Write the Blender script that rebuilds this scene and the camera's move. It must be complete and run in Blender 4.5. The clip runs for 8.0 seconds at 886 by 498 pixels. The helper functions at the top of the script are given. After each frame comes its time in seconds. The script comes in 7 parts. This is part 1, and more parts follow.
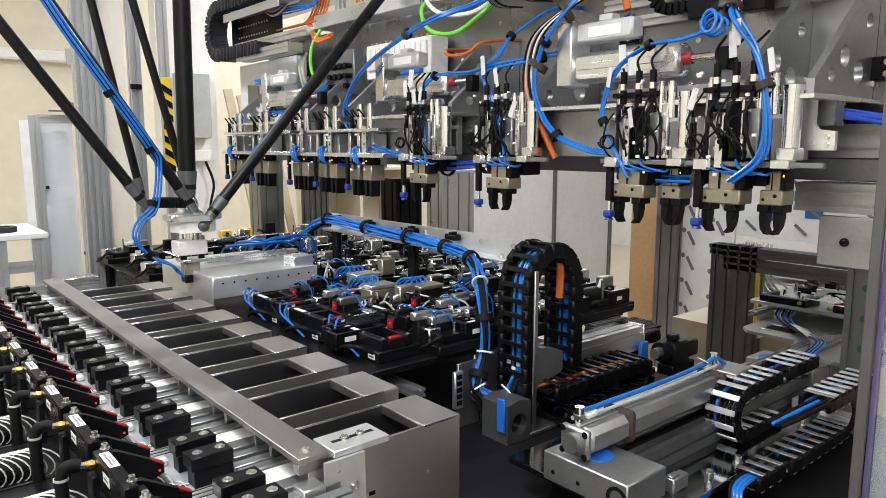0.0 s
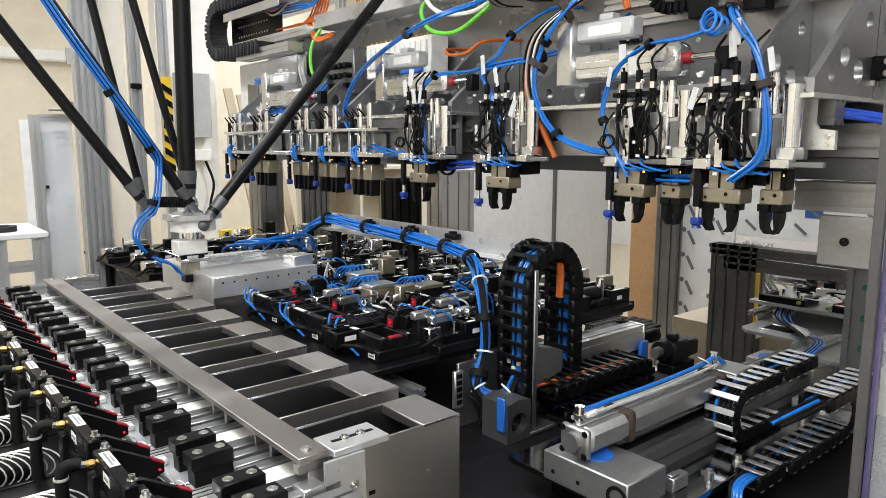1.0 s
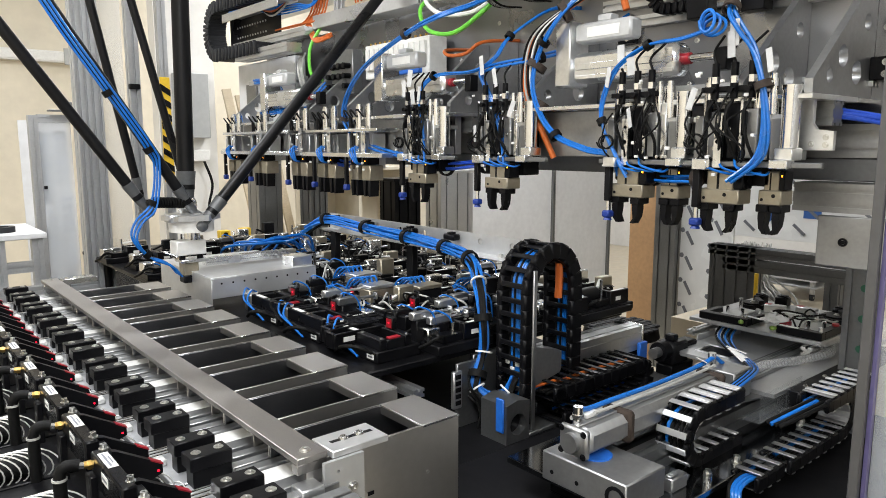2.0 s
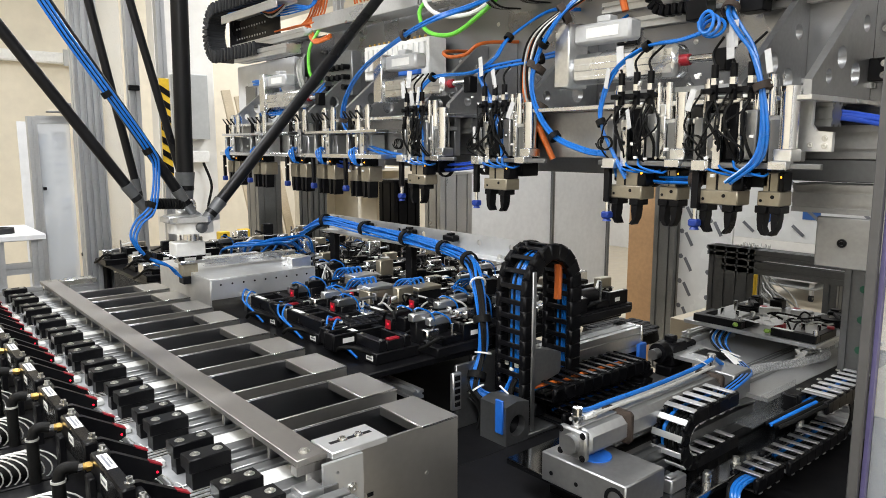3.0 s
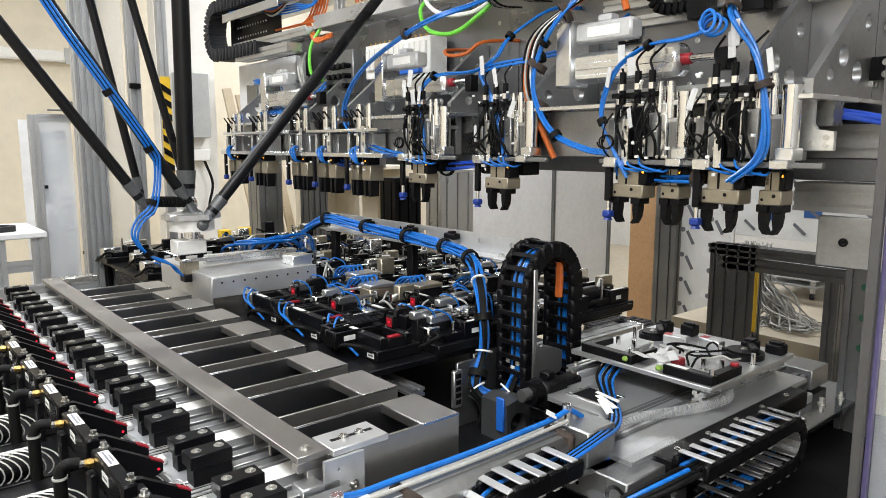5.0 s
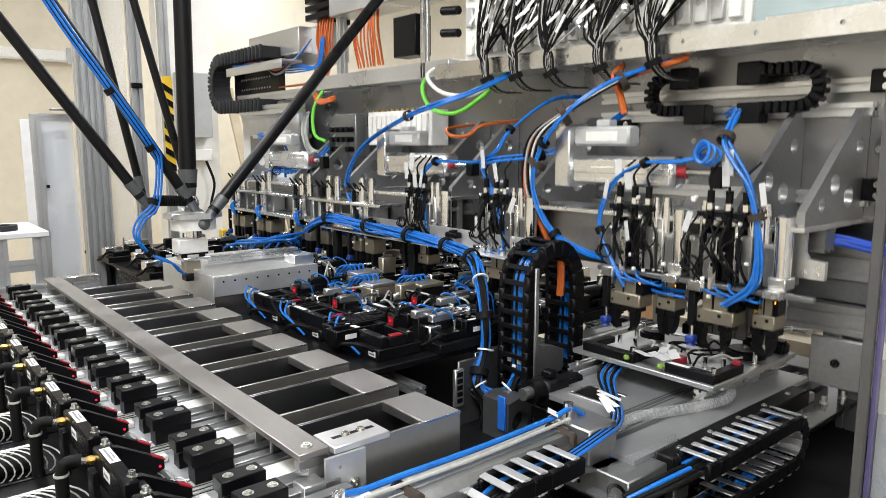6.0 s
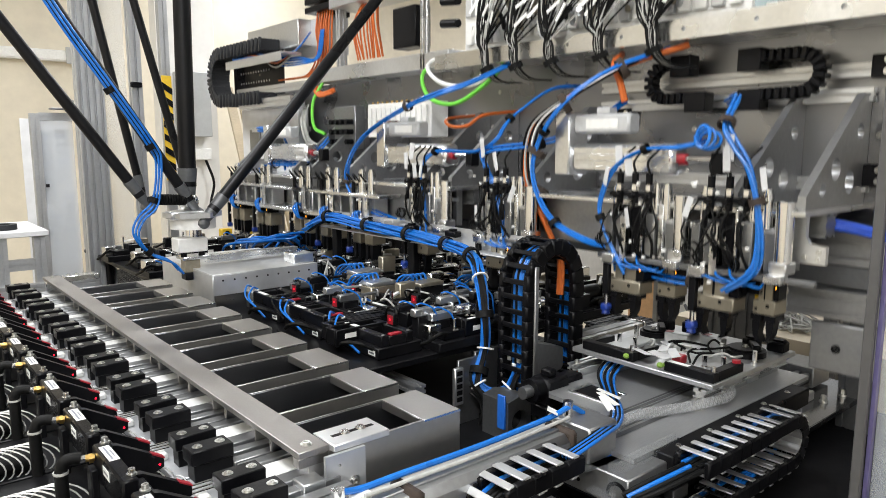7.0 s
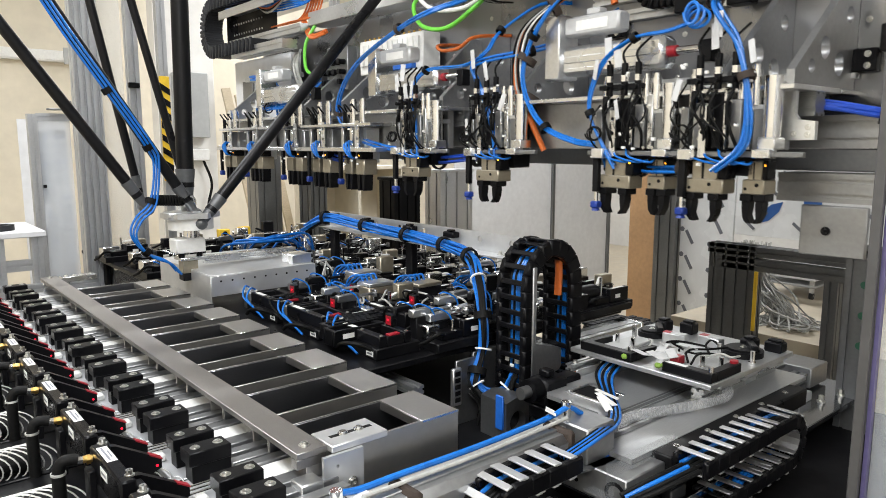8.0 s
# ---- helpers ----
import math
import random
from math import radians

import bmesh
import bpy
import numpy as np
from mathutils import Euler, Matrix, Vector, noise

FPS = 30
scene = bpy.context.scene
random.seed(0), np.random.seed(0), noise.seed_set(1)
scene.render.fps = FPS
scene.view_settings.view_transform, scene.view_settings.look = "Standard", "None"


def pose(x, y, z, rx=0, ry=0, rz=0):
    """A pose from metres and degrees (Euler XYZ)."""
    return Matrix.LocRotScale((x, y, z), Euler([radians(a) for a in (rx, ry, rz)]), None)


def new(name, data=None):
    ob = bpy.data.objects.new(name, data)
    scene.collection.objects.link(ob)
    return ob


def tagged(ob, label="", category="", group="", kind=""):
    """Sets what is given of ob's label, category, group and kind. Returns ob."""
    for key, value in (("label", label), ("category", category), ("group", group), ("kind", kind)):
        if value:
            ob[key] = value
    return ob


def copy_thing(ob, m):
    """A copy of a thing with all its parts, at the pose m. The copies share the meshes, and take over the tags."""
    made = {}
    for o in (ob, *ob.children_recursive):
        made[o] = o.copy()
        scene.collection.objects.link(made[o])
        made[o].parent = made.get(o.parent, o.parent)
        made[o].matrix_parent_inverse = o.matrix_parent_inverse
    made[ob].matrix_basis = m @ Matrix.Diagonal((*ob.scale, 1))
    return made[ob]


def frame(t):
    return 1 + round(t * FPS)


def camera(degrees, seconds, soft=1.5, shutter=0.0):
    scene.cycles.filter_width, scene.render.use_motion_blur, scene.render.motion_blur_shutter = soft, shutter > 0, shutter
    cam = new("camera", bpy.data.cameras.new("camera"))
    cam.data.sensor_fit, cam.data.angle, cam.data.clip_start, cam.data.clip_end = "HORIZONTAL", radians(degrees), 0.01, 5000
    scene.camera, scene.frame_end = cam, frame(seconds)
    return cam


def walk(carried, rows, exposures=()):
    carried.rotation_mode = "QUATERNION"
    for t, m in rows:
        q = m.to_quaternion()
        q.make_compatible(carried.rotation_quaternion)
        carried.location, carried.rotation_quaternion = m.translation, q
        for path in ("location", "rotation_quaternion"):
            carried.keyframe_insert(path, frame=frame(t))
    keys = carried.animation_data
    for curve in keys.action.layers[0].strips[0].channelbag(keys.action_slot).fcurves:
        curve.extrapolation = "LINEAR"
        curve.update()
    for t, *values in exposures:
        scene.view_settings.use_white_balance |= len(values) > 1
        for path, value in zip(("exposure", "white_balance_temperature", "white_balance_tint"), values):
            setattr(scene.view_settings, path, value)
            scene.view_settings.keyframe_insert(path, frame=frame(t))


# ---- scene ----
cam = camera(64.5, 8.0, soft=0.9, shutter=0.5)


def eye(dx=0, dy=0, dz=0):
    """The standing camera with a small sway: dx, dy in 1/1243 rad, dz in metres."""
    return pose(0, 0, 1.55 + dz, 81.5 + dy * 0.0461, 0, -39.9 + dx * 0.0461)


walk(cam, [(0.0, eye()), (1.0, eye(0, -1)), (1.5, eye(-1, -1)), (3.0, eye(-3.5, 2)), (3.5, eye(-3.5, 0)), (4.0, eye(-4, -1)),
           (4.5, eye(-3, -1)), (5.2, eye(-1, 0, -0.004)), (6.0, eye(1, 0.5, -0.008)), (6.5, eye(1.5, 0, -0.011)),
           (7.0, eye(0.5, 0, -0.011)), (7.5, eye(0, 0, -0.011)), (8.0, eye(-3, 1, -0.011))])
scene.view_settings.exposure = -0.70

world = bpy.data.worlds.new("world")
scene.world = world
world.use_nodes = True
world.node_tree.nodes["Background"].inputs["Color"].default_value = (0.75, 0.85, 1.0, 1)
world.node_tree.nodes["Background"].inputs["Strength"].default_value = 0.25


def area_lamp(x, y, z, sx, sy, watts, colour=(0.965, 0.98, 1.0)):
    data = bpy.data.lights.new("unseen_lamp_light", "AREA")
    data.shape, data.size, data.size_y, data.energy, data.color = "RECTANGLE", sx, sy, watts, colour
    ob = new("unseen_lamp_light", data)
    ob.matrix_basis = pose(x, y, z)
    return ob


# Added lamps, all out of view; places and watts chosen to brighten single areas.
LAMPS = [(-0.35, 1.3, 135), (-1.0, -1.2, 135), (0.2, 4.4, 110), (3.4, 6.0, 75), (3.7, 3.3, 125), (7.4, 5.4, 60)]
for lx, ly, lw in LAMPS:
    area_lamp(lx, ly, 3.62, 0.5, 2.0, lw)


# ---- materials ----
def material(name, colour, rough=0.5, metal=0.0, vary=0.15, grain=40.0, bump=0.05, brushed=None, coat=0.0, gloss=0.5, wear=0.1):
    """Colour with stains at two scales, uneven gloss, fine relief; brushed: stretch of the grain along x, y, z."""
    m = bpy.data.materials.new(name)
    m.use_nodes = True
    nt = m.node_tree
    n, ln = nt.nodes, nt.links
    bsdf = n["Principled BSDF"]
    tc = n.new("ShaderNodeTexCoord")
    mp = n.new("ShaderNodeMapping")
    ln.new(tc.outputs["Object"], mp.inputs["Vector"])
    if brushed:
        mp.inputs["Scale"].default_value = brushed
    fine = n.new("ShaderNodeTexNoise")
    fine.inputs["Scale"].default_value, fine.inputs["Detail"].default_value = grain, 3
    ln.new(mp.outputs[0], fine.inputs["Vector"])
    big = n.new("ShaderNodeTexNoise")
    big.inputs["Scale"].default_value, big.inputs["Detail"].default_value = 5.0, 4
    ln.new(tc.outputs["Object"], big.inputs["Vector"])
    mix = n.new("ShaderNodeMath")
    mix.operation = "ADD"
    ln.new(fine.outputs["Fac"], mix.inputs[0])
    ln.new(big.outputs["Fac"], mix.inputs[1])
    ramp = n.new("ShaderNodeMapRange")
    ramp.inputs["From Min"].default_value, ramp.inputs["From Max"].default_value = 0.65, 1.35
    ramp.inputs["To Min"].default_value, ramp.inputs["To Max"].default_value = 1 - vary, 1 + vary
    ln.new(mix.outputs[0], ramp.inputs["Value"])
    info = n.new("ShaderNodeObjectInfo")
    rnd = n.new("ShaderNodeMapRange")
    rnd.inputs["To Min"].default_value, rnd.inputs["To Max"].default_value = 1 - vary * 0.5, 1 + vary * 0.5
    ln.new(info.outputs["Random"], rnd.inputs["Value"])
    both = n.new("ShaderNodeMath")
    both.operation = "MULTIPLY"
    ln.new(ramp.outputs[0], both.inputs[0])
    ln.new(rnd.outputs[0], both.inputs[1])
    col = n.new("ShaderNodeVectorMath")
    col.operation = "SCALE"
    col.inputs[0].default_value = colour
    ln.new(both.outputs[0], col.inputs["Scale"])
    ln.new(col.outputs[0], bsdf.inputs["Base Color"])
    rr = n.new("ShaderNodeMapRange")
    rr.inputs["From Min"].default_value, rr.inputs["From Max"].default_value = 0.3, 0.7
    rr.inputs["To Min"].default_value, rr.inputs["To Max"].default_value = max(rough - wear, 0.03), min(rough + wear, 1)
    ln.new(big.outputs["Fac"], rr.inputs["Value"])
    ln.new(rr.outputs[0], bsdf.inputs["Roughness"])
    bsdf.inputs["Metallic"].default_value = metal
    bsdf.inputs["Specular IOR Level"].default_value = gloss
    bsdf.inputs["Coat Weight"].default_value = coat
    if bump:
        b = n.new("ShaderNodeBump")
        b.inputs["Strength"].default_value, b.inputs["Distance"].default_value = bump, 0.002
        ln.new(fine.outputs["Fac"], b.inputs["Height"])
        ln.new(b.outputs[0], bsdf.inputs["Normal"])
    return m


def glow(name, colour, strength):
    m = bpy.data.materials.new(name)
    m.use_nodes = True
    b = m.node_tree.nodes["Principled BSDF"]
    b.inputs["Base Color"].default_value = (*colour, 1)
    b.inputs["Emission Color"].default_value = (*colour, 1)
    b.inputs["Emission Strength"].default_value = strength
    return m


def clear(name, colour, rough, alpha_mix):
    """Thin clear sheet: mostly see-through, with a gloss."""
    m = bpy.data.materials.new(name)
    m.use_nodes = True
    nt = m.node_tree
    b = nt.nodes["Principled BSDF"]
    b.inputs["Base Color"].default_value = (*colour, 1)
    b.inputs["Roughness"].default_value = rough
    b.inputs["Alpha"].default_value = alpha_mix
    return m


STEEL = material("brushed_stainless_steel", (0.50, 0.49, 0.475), 0.36, 1.0, 0.05, 60, 0.05, (1, 30, 1), wear=0.04)
STEEL_V = material("brushed_steel_sheet", (0.46, 0.45, 0.44), 0.40, 1.0, 0.06, 60, 0.05, (1, 1, 30), wear=0.04)
GALVANISED = material("galvanised_sheet", (0.66, 0.67, 0.68), 0.42, 0.75, 0.08, 30, 0.04)
DARK_STEEL = material("grey_ground_steel_bar", (0.36, 0.345, 0.33), 0.42, 1.0, 0.12, 70, 0.05, (30, 1, 1))
ALU = material("milled_aluminium", (0.80, 0.81, 0.82), 0.26, 1.0, 0.08, 80, 0.04)
ALU_MATT = material("anodised_aluminium", (0.60, 0.61, 0.62), 0.36, 0.9, 0.08, 90, 0.04)
ALU_GREY = material("grey_aluminium_profile", (0.24, 0.245, 0.25), 0.38, 0.85, 0.10, 90, 0.04)
PLATE = material("ground_aluminium_plate", (0.28, 0.285, 0.30), 0.30, 0.95, 0.07, 70, 0.05, (1, 1, 20))
FRAME_GREY = material("dark_grey_anodised_frame", (0.15, 0.155, 0.16), 0.42, 0.6, 0.10, 90, 0.04)
GUARD_GREY = material("dull_grey_guard_post", (0.075, 0.074, 0.075), 0.5, 0.0, 0.10, 60, 0.04)
POST_ALU = material("bright_frame_aluminium", (0.47, 0.48, 0.495), 0.4, 0.6, 0.08, 90, 0.04)
SLIDE = material("brushed_slide_plate", (0.50, 0.51, 0.52), 0.36, 0.75, 0.10, 50, 0.05, (1, 12, 1))
BASE_PLATE = material("ground_steel_base_plate", (0.30, 0.31, 0.33), 0.12, 1.0, 0.10, 40, 0.02, (8, 1, 1), wear=0.05)
# Darker steel: the shade inside the bins is put into its colour.
BIN_SHADE = material("shade_dark_bin_steel", (0.30, 0.305, 0.325), 0.34, 1.0, 0.10, 60, 0.04, (1, 1, 20), wear=0.05)
SPRING = material("bright_spring_steel", (0.86, 0.86, 0.84), 0.35, 0.6, 0.05, 60, 0.0)
JOINT_GREY = material("grey_cast_joint", (0.12, 0.125, 0.13), 0.45, 0.3, 0.12, 90, 0.05)
CHROME = material("polished_steel", (0.78, 0.78, 0.78), 0.14, 1.0, 0.05, 60, 0.0)
ZINC = material("zinc_plated_bolt", (0.66, 0.66, 0.64), 0.30, 1.0, 0.12, 200, 0.05)
BRASS = material("brass_fitting", (0.72, 0.48, 0.16), 0.28, 1.0, 0.1, 120, 0.02)
# Champagne tone, darkened so that the grippers' shade is in the colour.
BEIGE = material("champagne_anodised_gripper", (0.36, 0.325, 0.255), 0.40, 0.75, 0.10, 90, 0.03)
BLACK = material("black_anodised_metal", (0.006, 0.006, 0.007), 0.36, 0.0, 0.3, 120, 0.08, gloss=0.14)
PLASTIC = material("black_plastic", (0.005, 0.005, 0.006), 0.33, 0.0, 0.3, 150, 0.1, gloss=0.14)
RUBBER = material("matt_black_rubber", (0.006, 0.006, 0.006), 0.6, 0.0, 0.3, 200, 0.15, gloss=0.14)
CARBON = material("black_carbon_tube", (0.008, 0.008, 0.009), 0.34, 0.0, 0.2, 300, 0.05, (1, 1, 8), gloss=0.18)
CHAIN_GREY = material("dark_grey_chain_plastic", (0.030, 0.031, 0.034), 0.5, 0.0, 0.2, 120, 0.08, gloss=0.14)
BLUE = material("blue_air_hose", (0.010, 0.145, 0.53), 0.28, 0.0, 0.15, 60, 0.0)
BLUE_DARK = material("dark_blue_hose", (0.012, 0.06, 0.42), 0.34, 0.0, 0.2, 60, 0.0)
NAVY = material("navy_blue_plastic", (0.008, 0.035, 0.24), 0.45, 0.0, 0.15, 60, 0.02)
TAG = material("greyish_cable_tag", (0.56, 0.565, 0.57), 0.5, 0.0, 0.12, 60, 0.02)
BLUE_CAP = material("blue_silicone", (0.015, 0.13, 0.55), 0.5, 0.0, 0.15, 60, 0.02)
ORANGE = material("orange_cable", (0.56, 0.125, 0.02), 0.42, 0.0, 0.15, 60, 0.0)
PLUG_GREEN = material("dark_green_plug", (0.012, 0.10, 0.055), 0.5, 0.0, 0.1, 60, 0.0)
# Duller, darker aluminium; its tone also carries the shade on the shuttle.
ALU_DULL = material("dull_shaded_aluminium", (0.36, 0.365, 0.37), 0.42, 0.9, 0.10, 80, 0.04)
MOTOR_GREY = material("light_grey_motor_case", (0.52, 0.53, 0.54), 0.4, 0.3, 0.08, 60, 0.03)
GREEN = material("green_cable", (0.16, 0.62, 0.06), 0.42, 0.0, 0.15, 60, 0.0)
GREY_CABLE = material("grey_cable", (0.42, 0.42, 0.40), 0.48, 0.0, 0.2, 60, 0.0)
WHITE = material("white_plastic", (0.78, 0.78, 0.76), 0.45, 0.0, 0.08, 60, 0.02)
WHITE_PAINT = material("white_painted_steel", (0.74, 0.75, 0.77), 0.38, 0.0, 0.06, 20, 0.03)
TRACK_WHITE = material("white_track_plastic", (0.70, 0.70, 0.68), 0.35, 0.0, 0.10, 40, 0.03)
BOX_GREY = material("light_grey_box_paint", (0.42, 0.43, 0.43), 0.45, 0.0, 0.08, 30, 0.03)
GUARD_CLEAR = clear("thin_clear_guard", (0.5, 0.53, 0.56), 0.08, 0.10)
CABINET_PANE = clear("cloudy_bluish_pane", (0.74, 0.78, 0.84), 0.15, 0.35)
LABEL = material("white_paper_label", (0.80, 0.80, 0.78), 0.6, 0.0, 0.08, 60, 0.02)
INK = material("grey_print", (0.16, 0.17, 0.20), 0.6, 0.0, 0.1, 60, 0.0)
INK_BLUE = material("blue_print", (0.03, 0.11, 0.36), 0.5, 0.0, 0.1, 60, 0.0)
CREAM = material("cream_wall_paint", (0.72, 0.66, 0.54), 0.75, 0.0, 0.06, 15, 0.06)
CEILING_PAINT = material("pale_ceiling_paint", (0.68, 0.68, 0.68), 0.8, 0.0, 0.06, 15, 0.05)
WALL_WHITE = material("white_wall_paint", (0.78, 0.77, 0.74), 0.75, 0.0, 0.05, 15, 0.06)
FLOOR_PAINT = material("beige_floor_coating", (0.50, 0.44, 0.34), 0.4, 0.0, 0.12, 12, 0.04)
CARDBOARD = material("brown_board", (0.50, 0.30, 0.15), 0.75, 0.0, 0.12, 40, 0.06)
WOOD = material("pale_wood_plank", (0.50, 0.42, 0.30), 0.65, 0.0, 0.2, 40, 0.1, (1, 1, 10))
YELLOW = material("yellow_plastic", (0.80, 0.52, 0.03), 0.45, 0.0, 0.12, 40, 0.02)
RED = material("red_plastic", (0.30, 0.010, 0.02), 0.35, 0.0, 0.12, 40, 0.02)
LIME = material("yellow_green_plastic", (0.20, 0.34, 0.05), 0.4, 0.0, 0.12, 40, 0.02)
TAN = material("brown_hook_and_loop_tape", (0.035, 0.024, 0.018), 0.8, 0.0, 0.2, 200, 0.2)
TABLE_BLACK = material("dark_oiled_steel_table", (0.006, 0.006, 0.007), 0.65, 0.0, 0.3, 30, 0.05, gloss=0.14)
FILM = material("white_protective_film", (0.80, 0.82, 0.84), 0.25, 0.0, 0.06, 12, 0.06)
LED = glow("red_indicator_light", (1.0, 0.005, 0.03), 3.5)
LED_AMBER = glow("amber_indicator_light", (1.0, 0.35, 0.02), 6.0)
LAMP_PANEL = glow("lamp_diffuser", (0.96, 0.98, 1.0), 9.0)
PLEXI = clear("clear_acrylic", (0.82, 0.88, 0.95), 0.05, 0.18)
PLEXI_EDGE = material("violet_acrylic_edge", (0.10, 0.09, 0.20), 0.2, 0.0, 0.1, 40, 0.0)
HOSE_CLEAR = clear("milky_corrugated_hose", (0.50, 0.51, 0.52), 0.12, 0.24)
TINTED = clear("greenish_clear_panel", (0.62, 0.76, 0.78), 0.06, 0.38)


# ---- mesh building ----
class Shape:
    """Collects simple solids into one mesh."""

    def __init__(self):
        self.v, self.f = [], []

    def add(self, vs, fs):
        k = len(self.v)
        self.v += [tuple(p) for p in vs]
        self.f += [tuple(i + k for i in q) for q in fs]
        return self

    def box(self, x0, x1, y0, y1, z0, z1, c=0.0015, m=None):
        """Box with chamfered edges; m: a matrix that turns it."""
        x0, x1, y0, y1, z0, z1 = min(x0, x1), max(x0, x1), min(y0, y1), max(y0, y1), min(z0, z1), max(z0, z1)
        c = min(c, (x1 - x0) * 0.3, (y1 - y0) * 0.3, (z1 - z0) * 0.3)
        lo, hi = (x0, y0, z0), (x1, y1, z1)
        vs, idx = [], {}
        for sx in (0, 1):
            for sy in (0, 1):
                for sz in (0, 1):
                    s = (sx, sy, sz)
                    for a in range(3):
                        p = [(hi[i] - (c if i != a else 0)) if s[i] else (lo[i] + (c if i != a else 0)) for i in range(3)]
                        idx[s, a] = len(vs)
                        vs.append(p)
        fs = []
        for a in range(3):
            b, d = (a + 1) % 3, (a + 2) % 3
            for s in (0, 1):
                ring = []
                for q in ((0, 0), (1, 0), (1, 1), (0, 1)):
                    t = [0, 0, 0]
                    t[a], t[b], t[d] = s, q[0], q[1]
                    ring.append(idx[tuple(t), a])
                fs.append(ring if s else ring[::-1])
            for q in ((0, 0), (1, 0), (1, 1), (0, 1)):
                t0, t1 = [0, 0, 0], [0, 0, 0]
                t0[a], t1[a] = 0, 1
                t0[b] = t1[b] = q[0]
                t0[d] = t1[d] = q[1]
                ring = [idx[tuple(t0), b], idx[tuple(t1), b], idx[tuple(t1), d], idx[tuple(t0), d]]
                fs.append(ring if (q[0] == q[1]) == False else ring[::-1])
        for s in idx:
            if s[1] == 0:
                k = [idx[s[0], 0], idx[s[0], 1], idx[s[0], 2]]
                fs.append(k if sum(s[0]) % 2 else k[::-1])
        if m is not None:
            vs = [m @ Vector(p) for p in vs]
        return self.add(vs, fs)

    def cyl(self, p0, p1, r, seg=14, r1=None, cap=True):
        p0, p1 = Vector(p0), Vector(p1)
        r1 = r if r1 is None else r1
        d = (p1 - p0).normalized()
        a = d.orthogonal().normalized()
        b = d.cross(a)
        vs = []
        for p, q in ((p0, r), (p1, r1)):
            for i in range(seg):
                t = 2 * math.pi * i / seg
                vs.append(p + (a * math.cos(t) + b * math.sin(t)) * q)
        fs = [(i, (i + 1) % seg, seg + (i + 1) % seg, seg + i) for i in range(seg)]
        if cap:
            fs += [tuple(range(seg))[::-1], tuple(range(seg, 2 * seg))]
        return self.add(vs, fs)

    def ring(self, p0, p1, ro, ri, seg=16):
        """Tube wall between two ends."""
        p0, p1 = Vector(p0), Vector(p1)
        d = (p1 - p0).normalized()
        a = d.orthogonal().normalized()
        b = d.cross(a)
        vs = []
        for p, q in ((p0, ro), (p1, ro), (p1, ri), (p0, ri)):
            for i in range(seg):
                t = 2 * math.pi * i / seg
                vs.append(p + (a * math.cos(t) + b * math.sin(t)) * q)
        fs = []
        for k in range(4):
            for i in range(seg):
                j = (i + 1) % seg
                fs.append((k * seg + i, k * seg + j, (k + 1) % 4 * seg + j, (k + 1) % 4 * seg + i))
        return self.add(vs, fs)

    def tube(self, pts, r, seg=8, smooth=6, sag=None):
        """Round cable through the points."""
        pts = [Vector(p) for p in pts]
        if smooth > 1 and len(pts) > 2:
            e = [pts[0] * 2 - pts[1], *pts, pts[-1] * 2 - pts[-2]]
            out = []
            for i in range(1, len(e) - 2):
                for k in range(smooth):
                    t = k / smooth
                    a, b, c, d = e[i - 1:i + 3]
                    out.append(0.5 * ((2 * b) + (c - a) * t + (2 * a - 5 * b + 4 * c - d) * t * t + (3 * b - a - 3 * c + d) * t ** 3))
            pts = out + [pts[-1]]
        vs, fs = [], []
        side = None
        for i, p in enumerate(pts):
            d = (pts[min(i + 1, len(pts) - 1)] - pts[max(i - 1, 0)])
            if d.length < 1e-9:
                d = Vector((0, 0, 1))
            d.normalize()
            side = d.orthogonal().normalized() if side is None else (side - d * side.dot(d)).normalized()
            up = d.cross(side)
            for k in range(seg):
                t = 2 * math.pi * k / seg
                vs.append(p + (side * math.cos(t) + up * math.sin(t)) * r)
        for i in range(len(pts) - 1):
            for k in range(seg):
                j = (k + 1) % seg
                fs.append((i * seg + k, i * seg + j, (i + 1) * seg + j, (i + 1) * seg + k))
        fs += [tuple(range(seg))[::-1], tuple(range((len(pts) - 1) * seg, len(pts) * seg))]
        return self.add(vs, fs)

    def ball(self, c, r, seg=12, rows=7):
        vs, fs = [(c[0], c[1], c[2] - r)], []
        for j in range(1, rows):
            b = -math.pi / 2 + math.pi * j / rows
            vs += [(c[0] + r * math.cos(b) * math.cos(2 * math.pi * i / seg), c[1] + r * math.cos(b) * math.sin(2 * math.pi * i / seg), c[2] + r * math.sin(b)) for i in range(seg)]
        vs.append((c[0], c[1], c[2] + r))
        fs += [(0, 1 + (i + 1) % seg, 1 + i) for i in range(seg)]
        for j in range(rows - 2):
            fs += [(1 + j * seg + i, 1 + j * seg + (i + 1) % seg, 1 + (j + 1) * seg + (i + 1) % seg, 1 + (j + 1) * seg + i) for i in range(seg)]
        k = 1 + (rows - 2) * seg
        fs += [(k + i, k + (i + 1) % seg, k + seg) for i in range(seg)]
        return self.add(vs, fs)

    def prism(self, poly, axis, a0, a1):
        """Outline in the two other axes (in order x, y, z), drawn out along axis."""
        i = "xyz".index(axis)
        vs = []
        for a in (a0, a1):
            for p in poly:
                q = list(p)
                q.insert(i, a)
                vs.append(q)
        n = len(poly)
        fs = [(k, (k + 1) % n, n + (k + 1) % n, n + k) for k in range(n)] + [tuple(range(n))[::-1], tuple(range(n, 2 * n))]
        return self.add(vs, fs)

